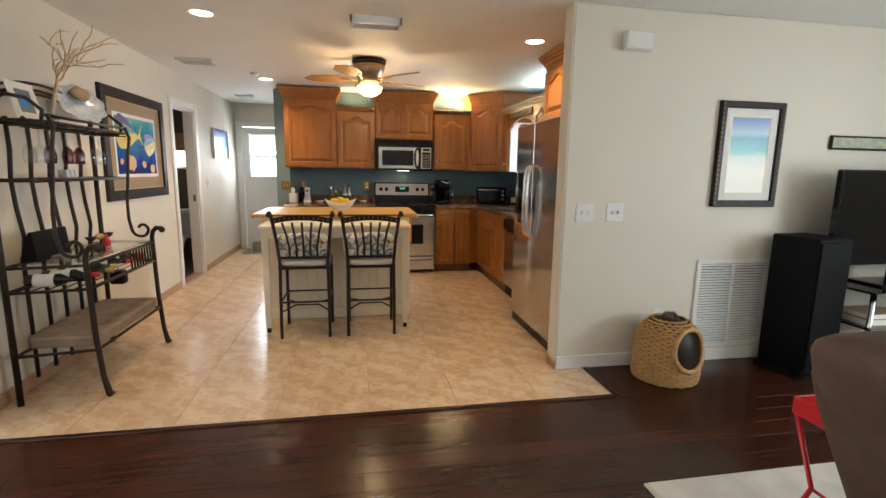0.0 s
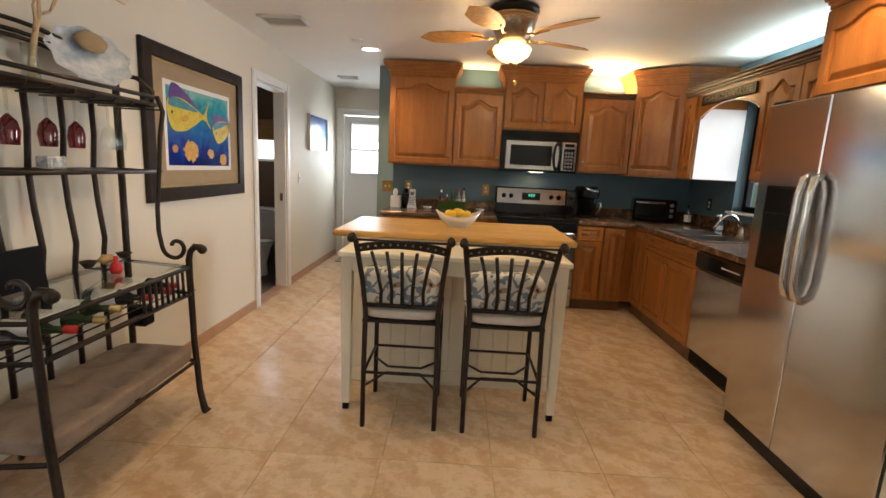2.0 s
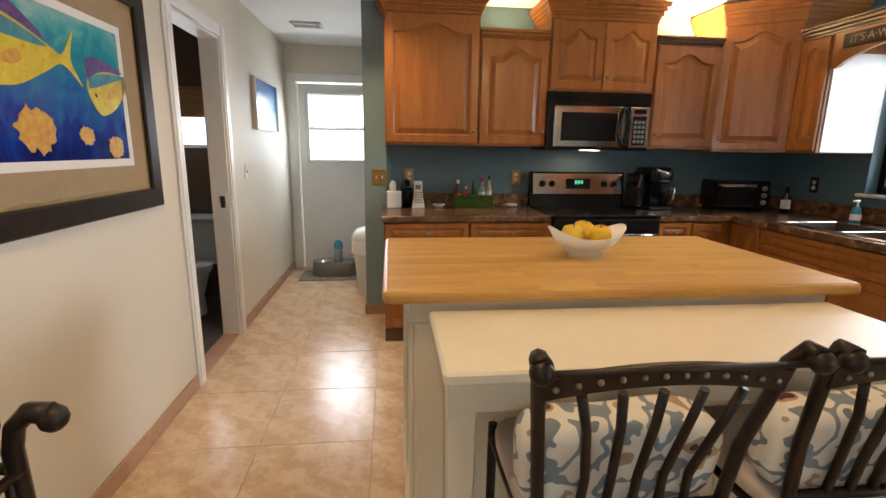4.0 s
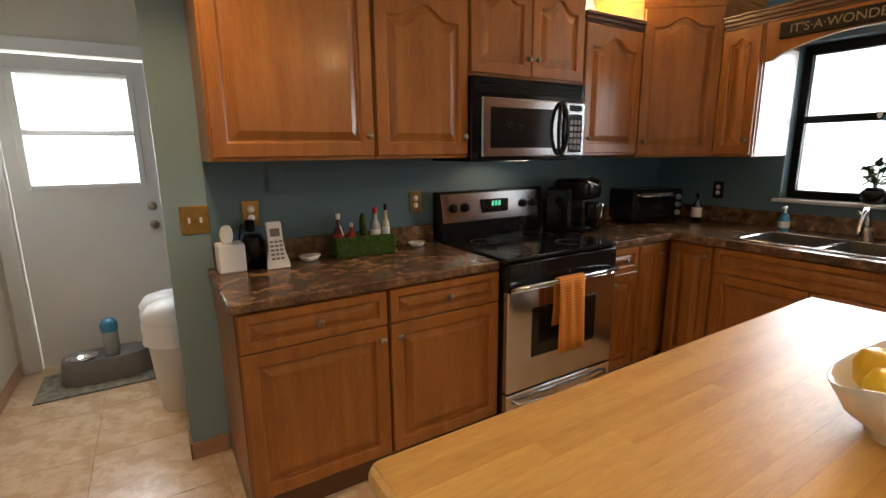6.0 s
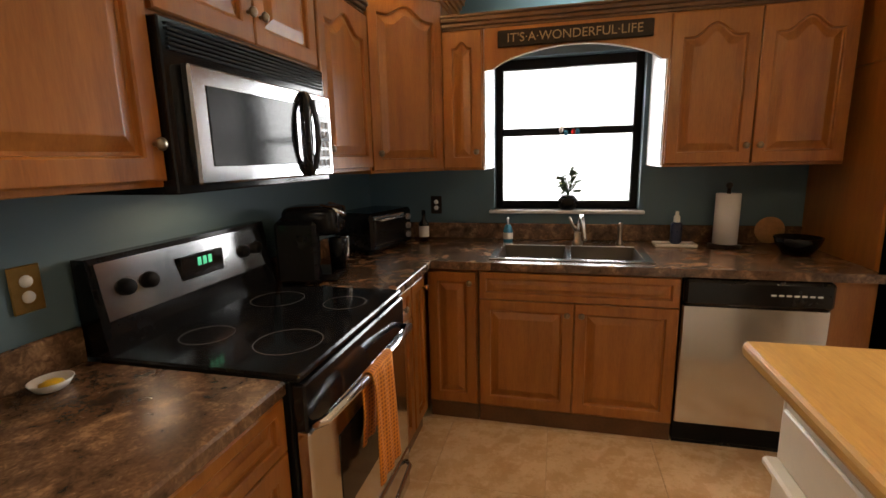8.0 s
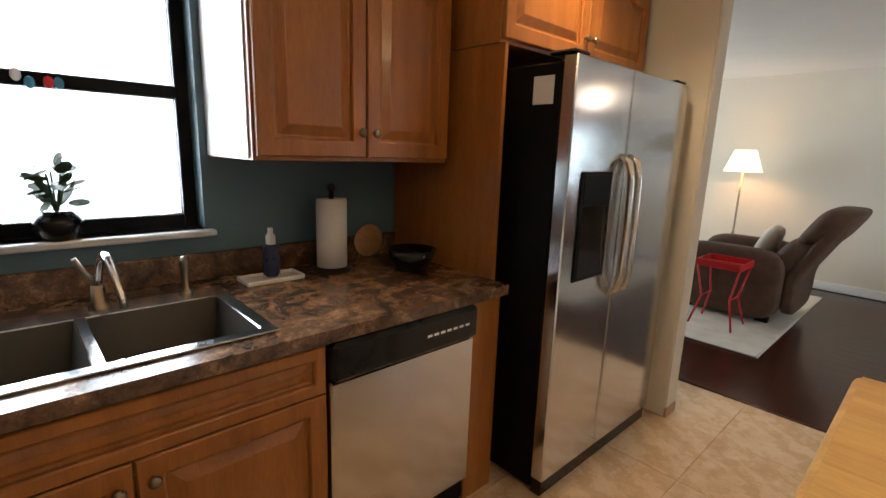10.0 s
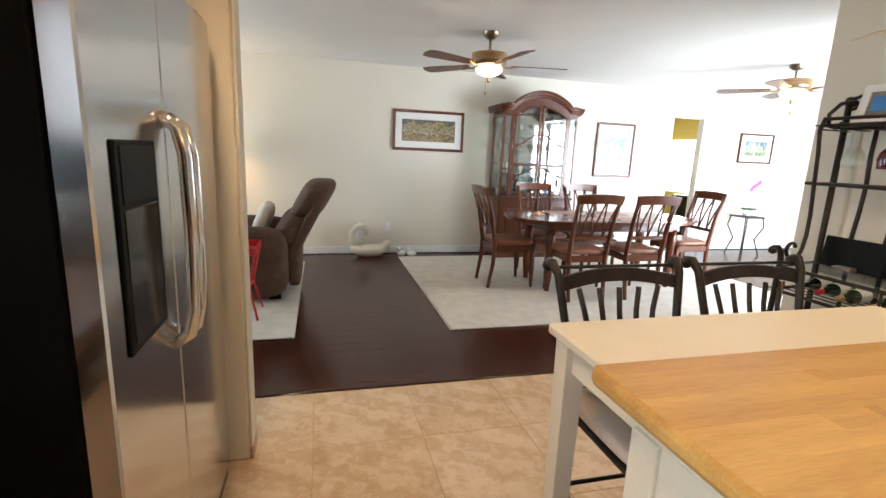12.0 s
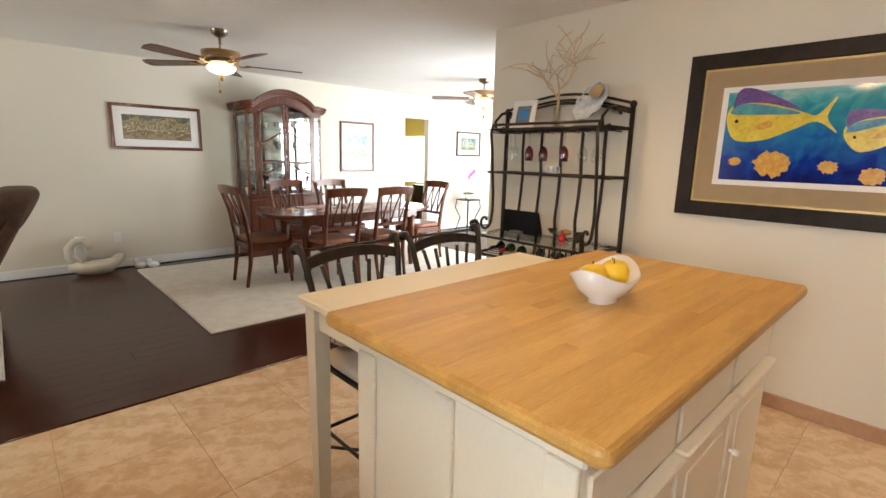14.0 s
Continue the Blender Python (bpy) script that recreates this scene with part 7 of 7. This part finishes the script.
def china_cabinet():
    k = thing("china_cabinet", pose(0.18, 0.20, 0, 0, 0, 180), "tall arched cherry china cabinet with glass doors", "china cabinet")
    w, d = 0.525, 0.21
    box("base", "cherry", k, -w, w, -d, d, 0.06, 0.80, 0.006)
    box("plinth", "cherry", k, -w - 0.015, w + 0.015, -d - 0.015, d, 0.0, 0.08, 0.006)
    box("waist_moulding", "cherry", k, -w - 0.02, w + 0.02, -d - 0.02, d, 0.80, 0.83, 0.008)
    for x in (-0.262, 0.262):
        q = part("lower_door", door_mesh(0.50, 0.66, 0, 0.07), "cherry", k)
        q.location = (x, -d, 0.11)
    box("back", "cherry", k, -w + 0.03, w - 0.03, d - 0.02, d, 0.83, 1.95, 0.002)
    mir = part("mirror_back", bx(B(), -w + 0.05, w - 0.05, d - 0.026, d - 0.021, 0.85, 1.90), mk("mirror", (0.42, 0.42, 0.42), 0.04, 1.0, var=0.01, bump=0, rvar=0.01), k)
    for sx in (-1, 1):
        for y in (-d + 0.02, d - 0.02):
            part("post", bx(B(), sx * (w - 0.03), sx * w, y - 0.02, y + 0.02, 0.83, 1.86, 0.006), "cherry", k)
        part("mid_post", bx(B(), sx * 0.40 - 0.02, sx * 0.40 + 0.02, -d, -d + 0.025, 0.83, 1.87, 0.004), "cherry", k)
        part("side_glass", bx(B(), sx * (w - 0.017), sx * (w - 0.013), -d + 0.04, d - 0.04, 0.84, 1.84), "glass", k)
        part("corner_glass", bx(B(), sx * 0.42, sx * (w - 0.03), -d + 0.008, -d + 0.012, 0.84, 1.84), "glass", k)
        dr = part("glass_door", bx(bx(bx(bx(B(), sx * 0.005, sx * 0.04, -d - 0.016, -d, 0.84, 2.0, 0.004), sx * 0.345, sx * 0.38, -d - 0.016, -d, 0.84, 1.90, 0.004), sx * 0.04, sx * 0.345, -d - 0.0155, -d, 0.84, 0.89, 0.004), sx * 0.04, sx * 0.345, -d - 0.0155, -d, 1.24, 1.27, 0.004), "cherry", k)
        part("pane", bx(B(), sx * 0.03, sx * 0.36, -d - 0.009, -d - 0.006, 0.86, 1.92), "glass", dr)
        part("door_arch", tube(B(), [(sx * (0.375 - 0.37 * i / 10), -d - 0.009, 1.86 + 0.14 * math.sin(math.pi / 2 * i / 10)) for i in range(11)], 0.017, 6), "cherry", dr)
        for z0, h in ((1.50, 0.14), (1.10, 0.12)):
            part("fretwork", tube(B(), [(sx * (0.36 - 0.335 * i / 10), -d - 0.009, z0 + h * math.sin(math.pi / 2 * i / 10) ** 2) for i in range(11)], 0.011, 6), "cherry", dr)
    for z in (1.13, 1.42, 1.70):
        part("glass_shelf", bx(B(), -w + 0.035, w - 0.035, -d + 0.03, d - 0.03, z, z + 0.006), "glass", k)
    # arched top with moulding
    bm = B()
    top = [(-w - 0.0, 1.86)] + [(-0.42 + 0.84 * i / 18, 1.90 + 0.19 * math.sin(math.pi * i / 18) ** 0.8) for i in range(19)] + [(w, 1.86), (w, 1.82), (-w, 1.82)]
    hollow = [(-w, 1.87), (-w, 1.95)] + [(-0.42 + 0.84 * i / 18, 1.955 + 0.17 * math.sin(math.pi * i / 18) ** 0.8) for i in range(19)] + [(w, 1.95), (w, 1.87)] + [(0.38 - 0.76 * i / 18, 1.87 + 0.14 * math.sin(math.pi * i / 18) ** 0.9) for i in range(19)]
    plate(bm, hollow, 0.39, lambda u, v, q: (u, -d + q, v))
    part("pediment", bm, "cherry", k)
    for off, r_ in ((0.0, 0.020), (0.028, 0.026), (0.055, 0.018)):
        pts = [(-w - 0.03 - off * 0.5, -d - off * 0.6, 1.93 + off), (-w + 0.06, -d - off * 0.6, 1.955 + off), (-w + 0.12, -d - off * 0.6, 1.945 + off)] + [(-0.40 + 0.80 * i / 18, -d - off * 0.6, 1.965 + off + 0.16 * math.sin(math.pi * i / 18) ** 0.8) for i in range(19)] + [(w - 0.12, -d - off * 0.6, 1.945 + off), (w - 0.06, -d - off * 0.6, 1.955 + off), (w + 0.03 + off * 0.5, -d - off * 0.6, 1.93 + off)]
        part("crown_moulding", tube(B(), pts, r_, 7), "cherry", k)
        for sx in (-1, 1):
            part("side_moulding", tube(B(), [(sx * (w + 0.03 + off * 0.5), -d - off * 0.6, 1.93 + off), (sx * (w + 0.03 + off * 0.5), d, 1.93 + off)], r_, 7), "cherry", k)
    return k


china_cabinet()
rng = random.Random(9)
for z in (0.832, 1.137, 1.427, 1.707):
    for i in range(7):
        x, y = 0.20 - 0.42 + 0.14 * i + rng.uniform(-0.02, 0.02), 0.17 + rng.uniform(-0.05, 0.05)
        h = rng.uniform(0.06, 0.15)
        q = thing("china_piece", pose(x, y, z), "small china cup or glass kept in the cabinet", "china", "china in the cabinet")
        r_ = rng.uniform(0.02, 0.045)
        part("vessel", lathe(B(), [(0, 0), (r_ * 0.6, 0.0), (r_ * 0.3, h * 0.3), (r_, h * 0.6), (r_ * 0.9, h), (r_ * 0.8, h), (0, h * 0.5)], 12), rng.choice(("porcelain", "clear", "mat_tan", "porcelain", "aqua")), q)


def recliner():
    r = thing("recliner", pose(3.66, 1.60, 0.014), "brown plush recliner chair leaning back", "armchair")
    part("base", soft_box(B(), -0.36, 0.42, -0.30, 0.30, 0.05, 0.40, 8, 6), "leather", r)
    part("seat_cushion", soft_box(B(), -0.28, 0.48, -0.29, 0.29, 0.36, 0.53, 10, 4.5), "leather", r)
    for s in (-1, 1):
        part("armrest", soft_box(B(), -0.42, 0.46, s * 0.36 - 0.10, s * 0.36 + 0.10, 0.03, 0.66, 10, 4.5), "leather", r)
        part("foot", bx(B(), -0.34, -0.24, s * 0.30 - 0.03, s * 0.30 + 0.03, 0.0, 0.06), "blackmat", r)
        part("foot", bx(B(), 0.30, 0.40, s * 0.30 - 0.03, s * 0.30 + 0.03, 0.0, 0.06), "blackmat", r)
    for a, b, x0, x1 in ((0.40, 0.78, -0.50, -0.20), (0.72, 1.06, -0.53, -0.24)):
        bm = soft_box(B(), x0, x1, -0.39, 0.39, a, b, 10, 4)
        for v in bm.verts:
            v.co.x -= 0.56 * max(0, v.co.z - 0.45)
        part("back_cushion", bm, "leather", r)
    bm = soft_box(B(), -0.52, -0.40, -0.40, 0.40, 0.10, 1.03, 10, 6)
    for v in bm.verts:
        v.co.x -= 0.52 * max(0, v.co.z - 0.45)
    part("back_shell", bm, "leather", r)
    part("footrest", soft_box(B(), 0.42, 0.54, -0.27, 0.27, 0.08, 0.46, 8, 5), "leather", r)
    return r


recliner()
pw = thing("throw_pillow", pose(3.57, 1.60, 0.545, 0, -22, 0), "pale striped throw pillow on the recliner", "pillow")
part("cover", soft_box(B(), -0.10, 0.04, -0.20, 0.20, 0.0, 0.34, 8, 2.8, 0.006), "rug", pw)
rt = thing("side_table", pose(3.62, 2.30, 0.014), "small red metal side table with a tray top", "side table")
part("tray", bx(bx(bx(bx(bx(B(), -0.17, 0.17, -0.17, 0.17, 0.52, 0.53), -0.175, -0.165, -0.17, 0.17, 0.52, 0.58, 0.003), 0.165, 0.175, -0.17, 0.17, 0.52, 0.58, 0.003), -0.165, 0.165, -0.175, -0.165, 0.52, 0.58, 0.003), -0.165, 0.165, 0.165, 0.175, 0.52, 0.58, 0.003), "red", rt)
for sx in (-1, 1):
    for sy in (-1, 1):
        part("leg", tube(B(), [(sx * 0.16, sy * 0.16, 0.52), (sx * 0.11, sy * 0.11, 0.25), (sx * 0.17, sy * 0.17, 0.0)], 0.009, 7), "red", rt)
    part("leg_brace", tube(B(), [(sx * 0.11, -0.11, 0.25), (sx * 0.11, 0.11, 0.25)], 0.006, 6), "red", rt)
fl = thing("floor_lamp", pose(4.12, 0.38, 0), "bronze floor lamp with a lit cream shade", "floor lamp")
part("base", lathe(B(), [(0, 0), (0.14, 0), (0.13, 0.02), (0.03, 0.04), (0, 0.04)], 22), "nickel", fl)
part("pole", lathe(B(), [(0.012, 0.03), (0.014, 0.5), (0.022, 0.55), (0.012, 0.6), (0.012, 1.36), (0, 1.36)], 12), "nickel", fl)
part("shade", lathe(B(), [(0.20, 1.30), (0.11, 1.55)], 28), "shade", fl, "lit cream cone shade")
# swan planter and small companions
sw = thing("swan_planter", pose(2.34, 0.17, 0), "white ceramic swan planter on the floor", "planter")
bm = ball(B(), (0, 0, 0.10), 0.13, 10, (2.0, 1.05, 0.8))
for v in bm.verts:
    if v.co.z > 0.16 and abs(v.co.x) < 0.16:
        v.co.z -= 0.05
    if v.co.x < -0.12:
        v.co.z += 0.5 * (-v.co.x - 0.12)
    v.co.z = max(v.co.z, 0)
tube(bm, [(0.15, 0, 0.13), (0.23, 0, 0.20), (0.24, 0, 0.30), (0.18, 0, 0.375), (0.10, 0, 0.38), (0.055, 0, 0.33), (0.06, 0, 0.27)], [0.06, 0.05, 0.04, 0.036, 0.038, 0.04, 0.022], 10)
for v in bm.verts:
    v.co *= 1.02
part("body", bm, mk("cream_ceramic", (0.64, 0.58, 0.47), 0.4, var=0.08, scale=9), sw)
for i, (x, y) in enumerate(((1.93, 0.17), (1.80, 0.20))):
    q = thing("ceramic_duckling", pose(x, y, 0), "small white ceramic duckling on the floor", "figurine", "ceramic ducklings")
    bm = ball(B(), (0, 0, 0.04), 0.05, 8, (1.3, 0.9, 0.8))
    ball(bm, (0.045, 0, 0.095), 0.028, 6)
    tube(bm, [(0.03, 0, 0.05), (0.045, 0, 0.09)], 0.02, 7)
    part("body", bm, "porcelain", q)
vw = thing("white_vase", pose(2.47, 0.05, 0), "white square vase behind the swan", "vase")
part("vessel", bx(B(), -0.05, 0.05, -0.05, 0.05, 0, 0.42, 0.012), "porcelain", vw)
# wicker pet house
wk = thing("pet_house", pose(3.975, 3.87, 0, 0, 0, -8), "round wicker pet house with a dark opening", "pet house")
prof = [(0.0, 0.205), (0.05, 0.215), (0.12, 0.215), (0.20, 0.215), (0.28, 0.205), (0.35, 0.175), (0.40, 0.13), (0.43, 0.07)]
for i in range(28):
    z = 0.012 + 0.0148 * i
    rr_ = np.interp(z, [p_[0] for p_ in prof], [p_[1] for p_ in prof])
    ring = [(rr_ * math.cos(t), rr_ * 0.93 * math.sin(t), z + 0.003 * math.sin(18 * t + i * math.pi)) for t in [k * 2 * math.pi / 72 for k in range(72)]]
    hole = lambda p_: math.hypot((p_[0] - 0.07) / 0.118, (p_[2] - 0.245) / 0.128) < 1 and p_[1] < 0
    bm = B()
    if any(hole(p_) for p_ in ring):
        keep = [k for k in range(72) if not hole(ring[k])]
        s0 = next(k for k in keep if hole(ring[(k - 1) % 72]))
        seq = []
        k = s0
        while not hole(ring[k % 72]):
            seq.append(ring[k % 72])
            k += 1
        tube(bm, seq, 0.0085, 5)
    else:
        tube(bm, ring, 0.0085, 5, True)
    part("weave_strand", bm, "wicker", wk)
part("opening_rim", tube(B(), [(0.07 + 0.122 * math.cos(t), -0.93 * math.sqrt(max(0.003, np.interp(0.245 + 0.13 * math.sin(t), [p_[0] for p_ in prof], [p_[1] for p_ in prof]) ** 2 - (0.07 + 0.122 * math.cos(t)) ** 2)) - 0.004, 0.245 + 0.132 * math.sin(t)) for t in [k * 2 * math.pi / 30 for k in range(30)]], 0.017, 8, True), "wicker", wk)
part("lining", lathe(B(), [(0.19, 0.01), (0.195, 0.2), (0.185, 0.28), (0.15, 0.36), (0.06, 0.42), (0, 0.425)], 24), "espresso", wk, "dark inside of the wicker")
part("grip", tube(B(), [(-0.05, 0, 0.425), (-0.03, 0, 0.45), (0.03, 0, 0.45), (0.05, 0, 0.425)], 0.012, 6), "wood_dark", wk)
# television corner
spk = thing("floor_speaker", pose(5.01, 3.86, 0, 0, 0, 6), "tall black floor speaker", "speaker")
part("cabinet", bx(B(), -0.15, 0.15, -0.16, 0.17, 0.03, 0.965, 0.008), "blackmat", spk)
part("grille", bx(B(), -0.14, 0.14, -0.172, -0.1605, 0.06, 0.94, 0.006), "blackmat", spk)
part("plinth", bx(B(), -0.17, 0.17, -0.18, 0.18, 0.0, 0.03, 0.004), "black", spk)
tv = thing("television", pose(5.72, 3.84, 0.62, 0, 0, 0), "large black flat television with a glossy screen", "television")
part("bezel", bx(B(), -0.58, 0.58, -0.02, 0.03, 0.14, 0.80, 0.008), "black", tv)
part("screen", bx(B(), -0.565, 0.565, -0.0225, -0.019, 0.16, 0.785), mk("screen_glass", (0.003, 0.003, 0.004), 0.06, bump=0, var=0.05, rvar=0.01, spec=0.2), tv)
part("stand", bx(bx(B(), -0.05, 0.05, -0.02, 0.02, 0.0, 0.15, 0.006), -0.25, 0.25, -0.13, 0.13, 0.0, 0.015, 0.006), "black", tv)
ts = thing("media_stand", pose(5.80, 3.80, 0), "black glass media stand with metal poles", "tv stand")
for z in (0.10, 0.36, 0.605):
    part("shelf", bx(B(), -0.55, 0.55, -0.22, 0.22, z, z + 0.014, 0.004), "black", ts)
    part("shelf_edge", bx(B(), -0.552, 0.552, -0.226, -0.2205, z - 0.004, z + 0.012, 0.002), "steel", ts)
for x in (-0.50, 0.50):
    for y in (-0.17, 0.17):
        part("pole", tube(B(), [(x, y, 0), (x, y, 0.605)], 0.018, 10), "steel", ts)
for z, n_, seed in ((0.374, 2, 1), (0.114, 2, 2)):
    hh = z
    for i in range(n_):
        bk = thing("book", pose(5.44 + 0.01 * i, 3.74, hh, 0, 0, 4 * (i + seed) - 8), "large book lying on the media stand", "book", "books on the media stand")
        t_ = 0.045 - 0.008 * i
        part("pages", bx(B(), -0.135, 0.135, -0.10, 0.10, 0.003, t_ - 0.003), "paper", bk)
        part("cover", bx(bx(bx(B(), -0.14, 0.14, -0.105, 0.105, 0, 0.003), -0.14, 0.14, -0.105, 0.105, t_ - 0.003, t_), -0.14, 0.14, 0.101, 0.105, 0.003, t_ - 0.003), "mat_tan" if i else "gold", bk)
        hh += t_ + 0.001
# entry table with an orchid
et = thing("plant_stand", pose(-3.45, 0.36, 0), "small dark iron plant stand", "side table")
part("top", bx(B(), -0.17, 0.17, -0.17, 0.17, 0.585, 0.605, 0.005), "espresso", et)
for sx in (-1, 1):
    for sy in (-1, 1):
        part("leg", tube(B(), [(sx * 0.15, sy * 0.15, 0.585), (sx * 0.17, sy * 0.17, 0.45), (sx * 0.10, sy * 0.10, 0.25), (sx * 0.16, sy * 0.16, 0.0)], 0.010, 6), "iron", et)
oc = thing("orchid", pose(-3.45, 0.36, 0.606), "pink orchid in a white bowl", "plant")
part("pot", lathe(B(), [(0, 0), (0.05, 0), (0.085, 0.05), (0.08, 0.085), (0.07, 0.08), (0, 0.07)], 18), "porcelain", oc)
part("stem", tube(B(), [(0, 0, 0.07), (0.02, 0.0, 0.25), (0.0, 0, 0.42), (-0.10, 0, 0.50)], 0.004, 5), "leaf", oc)
for k in range(5):
    part("leaf", ball(B(), (0.07 * math.cos(k * 1.25), 0.07 * math.sin(k * 1.25), 0.11), 0.06, 6, (1, 0.5, 0.25)), "leaf", oc)
pink = mk("orchid_pink", (0.62, 0.10, 0.42), 0.6, var=0.2, bump=0)
for k, (x, z) in enumerate(((-0.10, 0.50), (-0.06, 0.47), (-0.02, 0.45), (0.01, 0.41), (-0.13, 0.52))):
    bm = B()
    for j in range(5):
        a = j * 2 * math.pi / 5
        ball(bm, (x + 0.02 * math.cos(a), 0.01, z + 0.02 * math.sin(a)), 0.018, 5, (1, 0.35, 1))
    part("flower", bm, pink, oc)


# ---- floor pieces ----
kf = tagged(new("kitchen_floor"), "polished travertine look floor tiles", "floor", kind="structure")
tile_mesh = {}
XS = [-0.11] + [0.41 + 0.52 * k for k in range(8)]
YS = [3.668 + 0.5125 * k for k in range(12)]
for i, (a, b) in enumerate(zip(XS, XS[1:])):
    for c, d in zip(YS, YS[1:]):
        if a > 0.8 and c > 8.2 and a > 2.2:
            continue
        if a > 3.5 and c < 4.1:
            continue
        d2 = min(d, 9.60)
        b2 = min(b, 4.27)
        key = (round(b2 - a, 3), round(d2 - c, 3))
        if key not in tile_mesh:
            o = part("tile", bx(B(), 0.0014, key[0] - 0.0014, 0.0014, key[1] - 0.0014, -0.01, 0.0, 0.001), "tile", kf)
            tile_mesh[key] = o.data
        else:
            o = new("tile", tile_mesh[key])
            o.parent = kf
        o.location = (a, c, 0)
wf = tagged(new("living_floor"), "dark reddish brown plank floor", "floor", kind="structure")
rng = random.Random(21)
plank_mesh, rest, count = {}, [], 0
PW = 0.127
rows_ = 28
for r in range(rows_):
    y = 3.63 - PW * (r + 1)
    x = -4.98 - rng.uniform(0, 0.8)
    while x < 6.6:
        ln = rng.choice((0.6, 0.9, 1.2, 1.5))
        a, b = max(x, -4.98), min(x + ln, 6.6)
        x += ln
        if b - a < 0.02:
            continue
        near = a < 4.6 and b > -0.6 and y > 0.2
        if near and count < 300:
            key = round(b - a, 3)
            if key not in plank_mesh:
                o = part("plank", bx(B(), 0.0008, key - 0.0008, 0.0008, PW - 0.0008, -0.01, 0.0, 0.0006), "plank", wf)
                plank_mesh[key] = o.data
            else:
                o = new("plank", plank_mesh[key])
                o.parent = wf
            o.location = (a, y, 0)
            count += 1
        else:
            rest.append((a, b, y))
bm = B()
for a, b, y in rest:
    bx(bm, a + 0.0008, b - 0.0008, y + 0.0008, y + PW - 0.0008, -0.01, 0.0, 0.0006)
for k in range(4):
    y = 3.63 + 0.004 + PW * k
    bx(bm, 3.514, 6.6, y + 0.0008, min(y + PW - 0.0008, 4.09), -0.01, 0.0, 0.0006)
for k in range(27):
    bx(bm, -4.6, -1.1, -0.06 - PW * (k + 1), -0.06 - PW * k - 0.0016, -0.01, 0.0, 0.0006)
tagged(part("plank_field", bm, "plank", wf), kind="stuff")
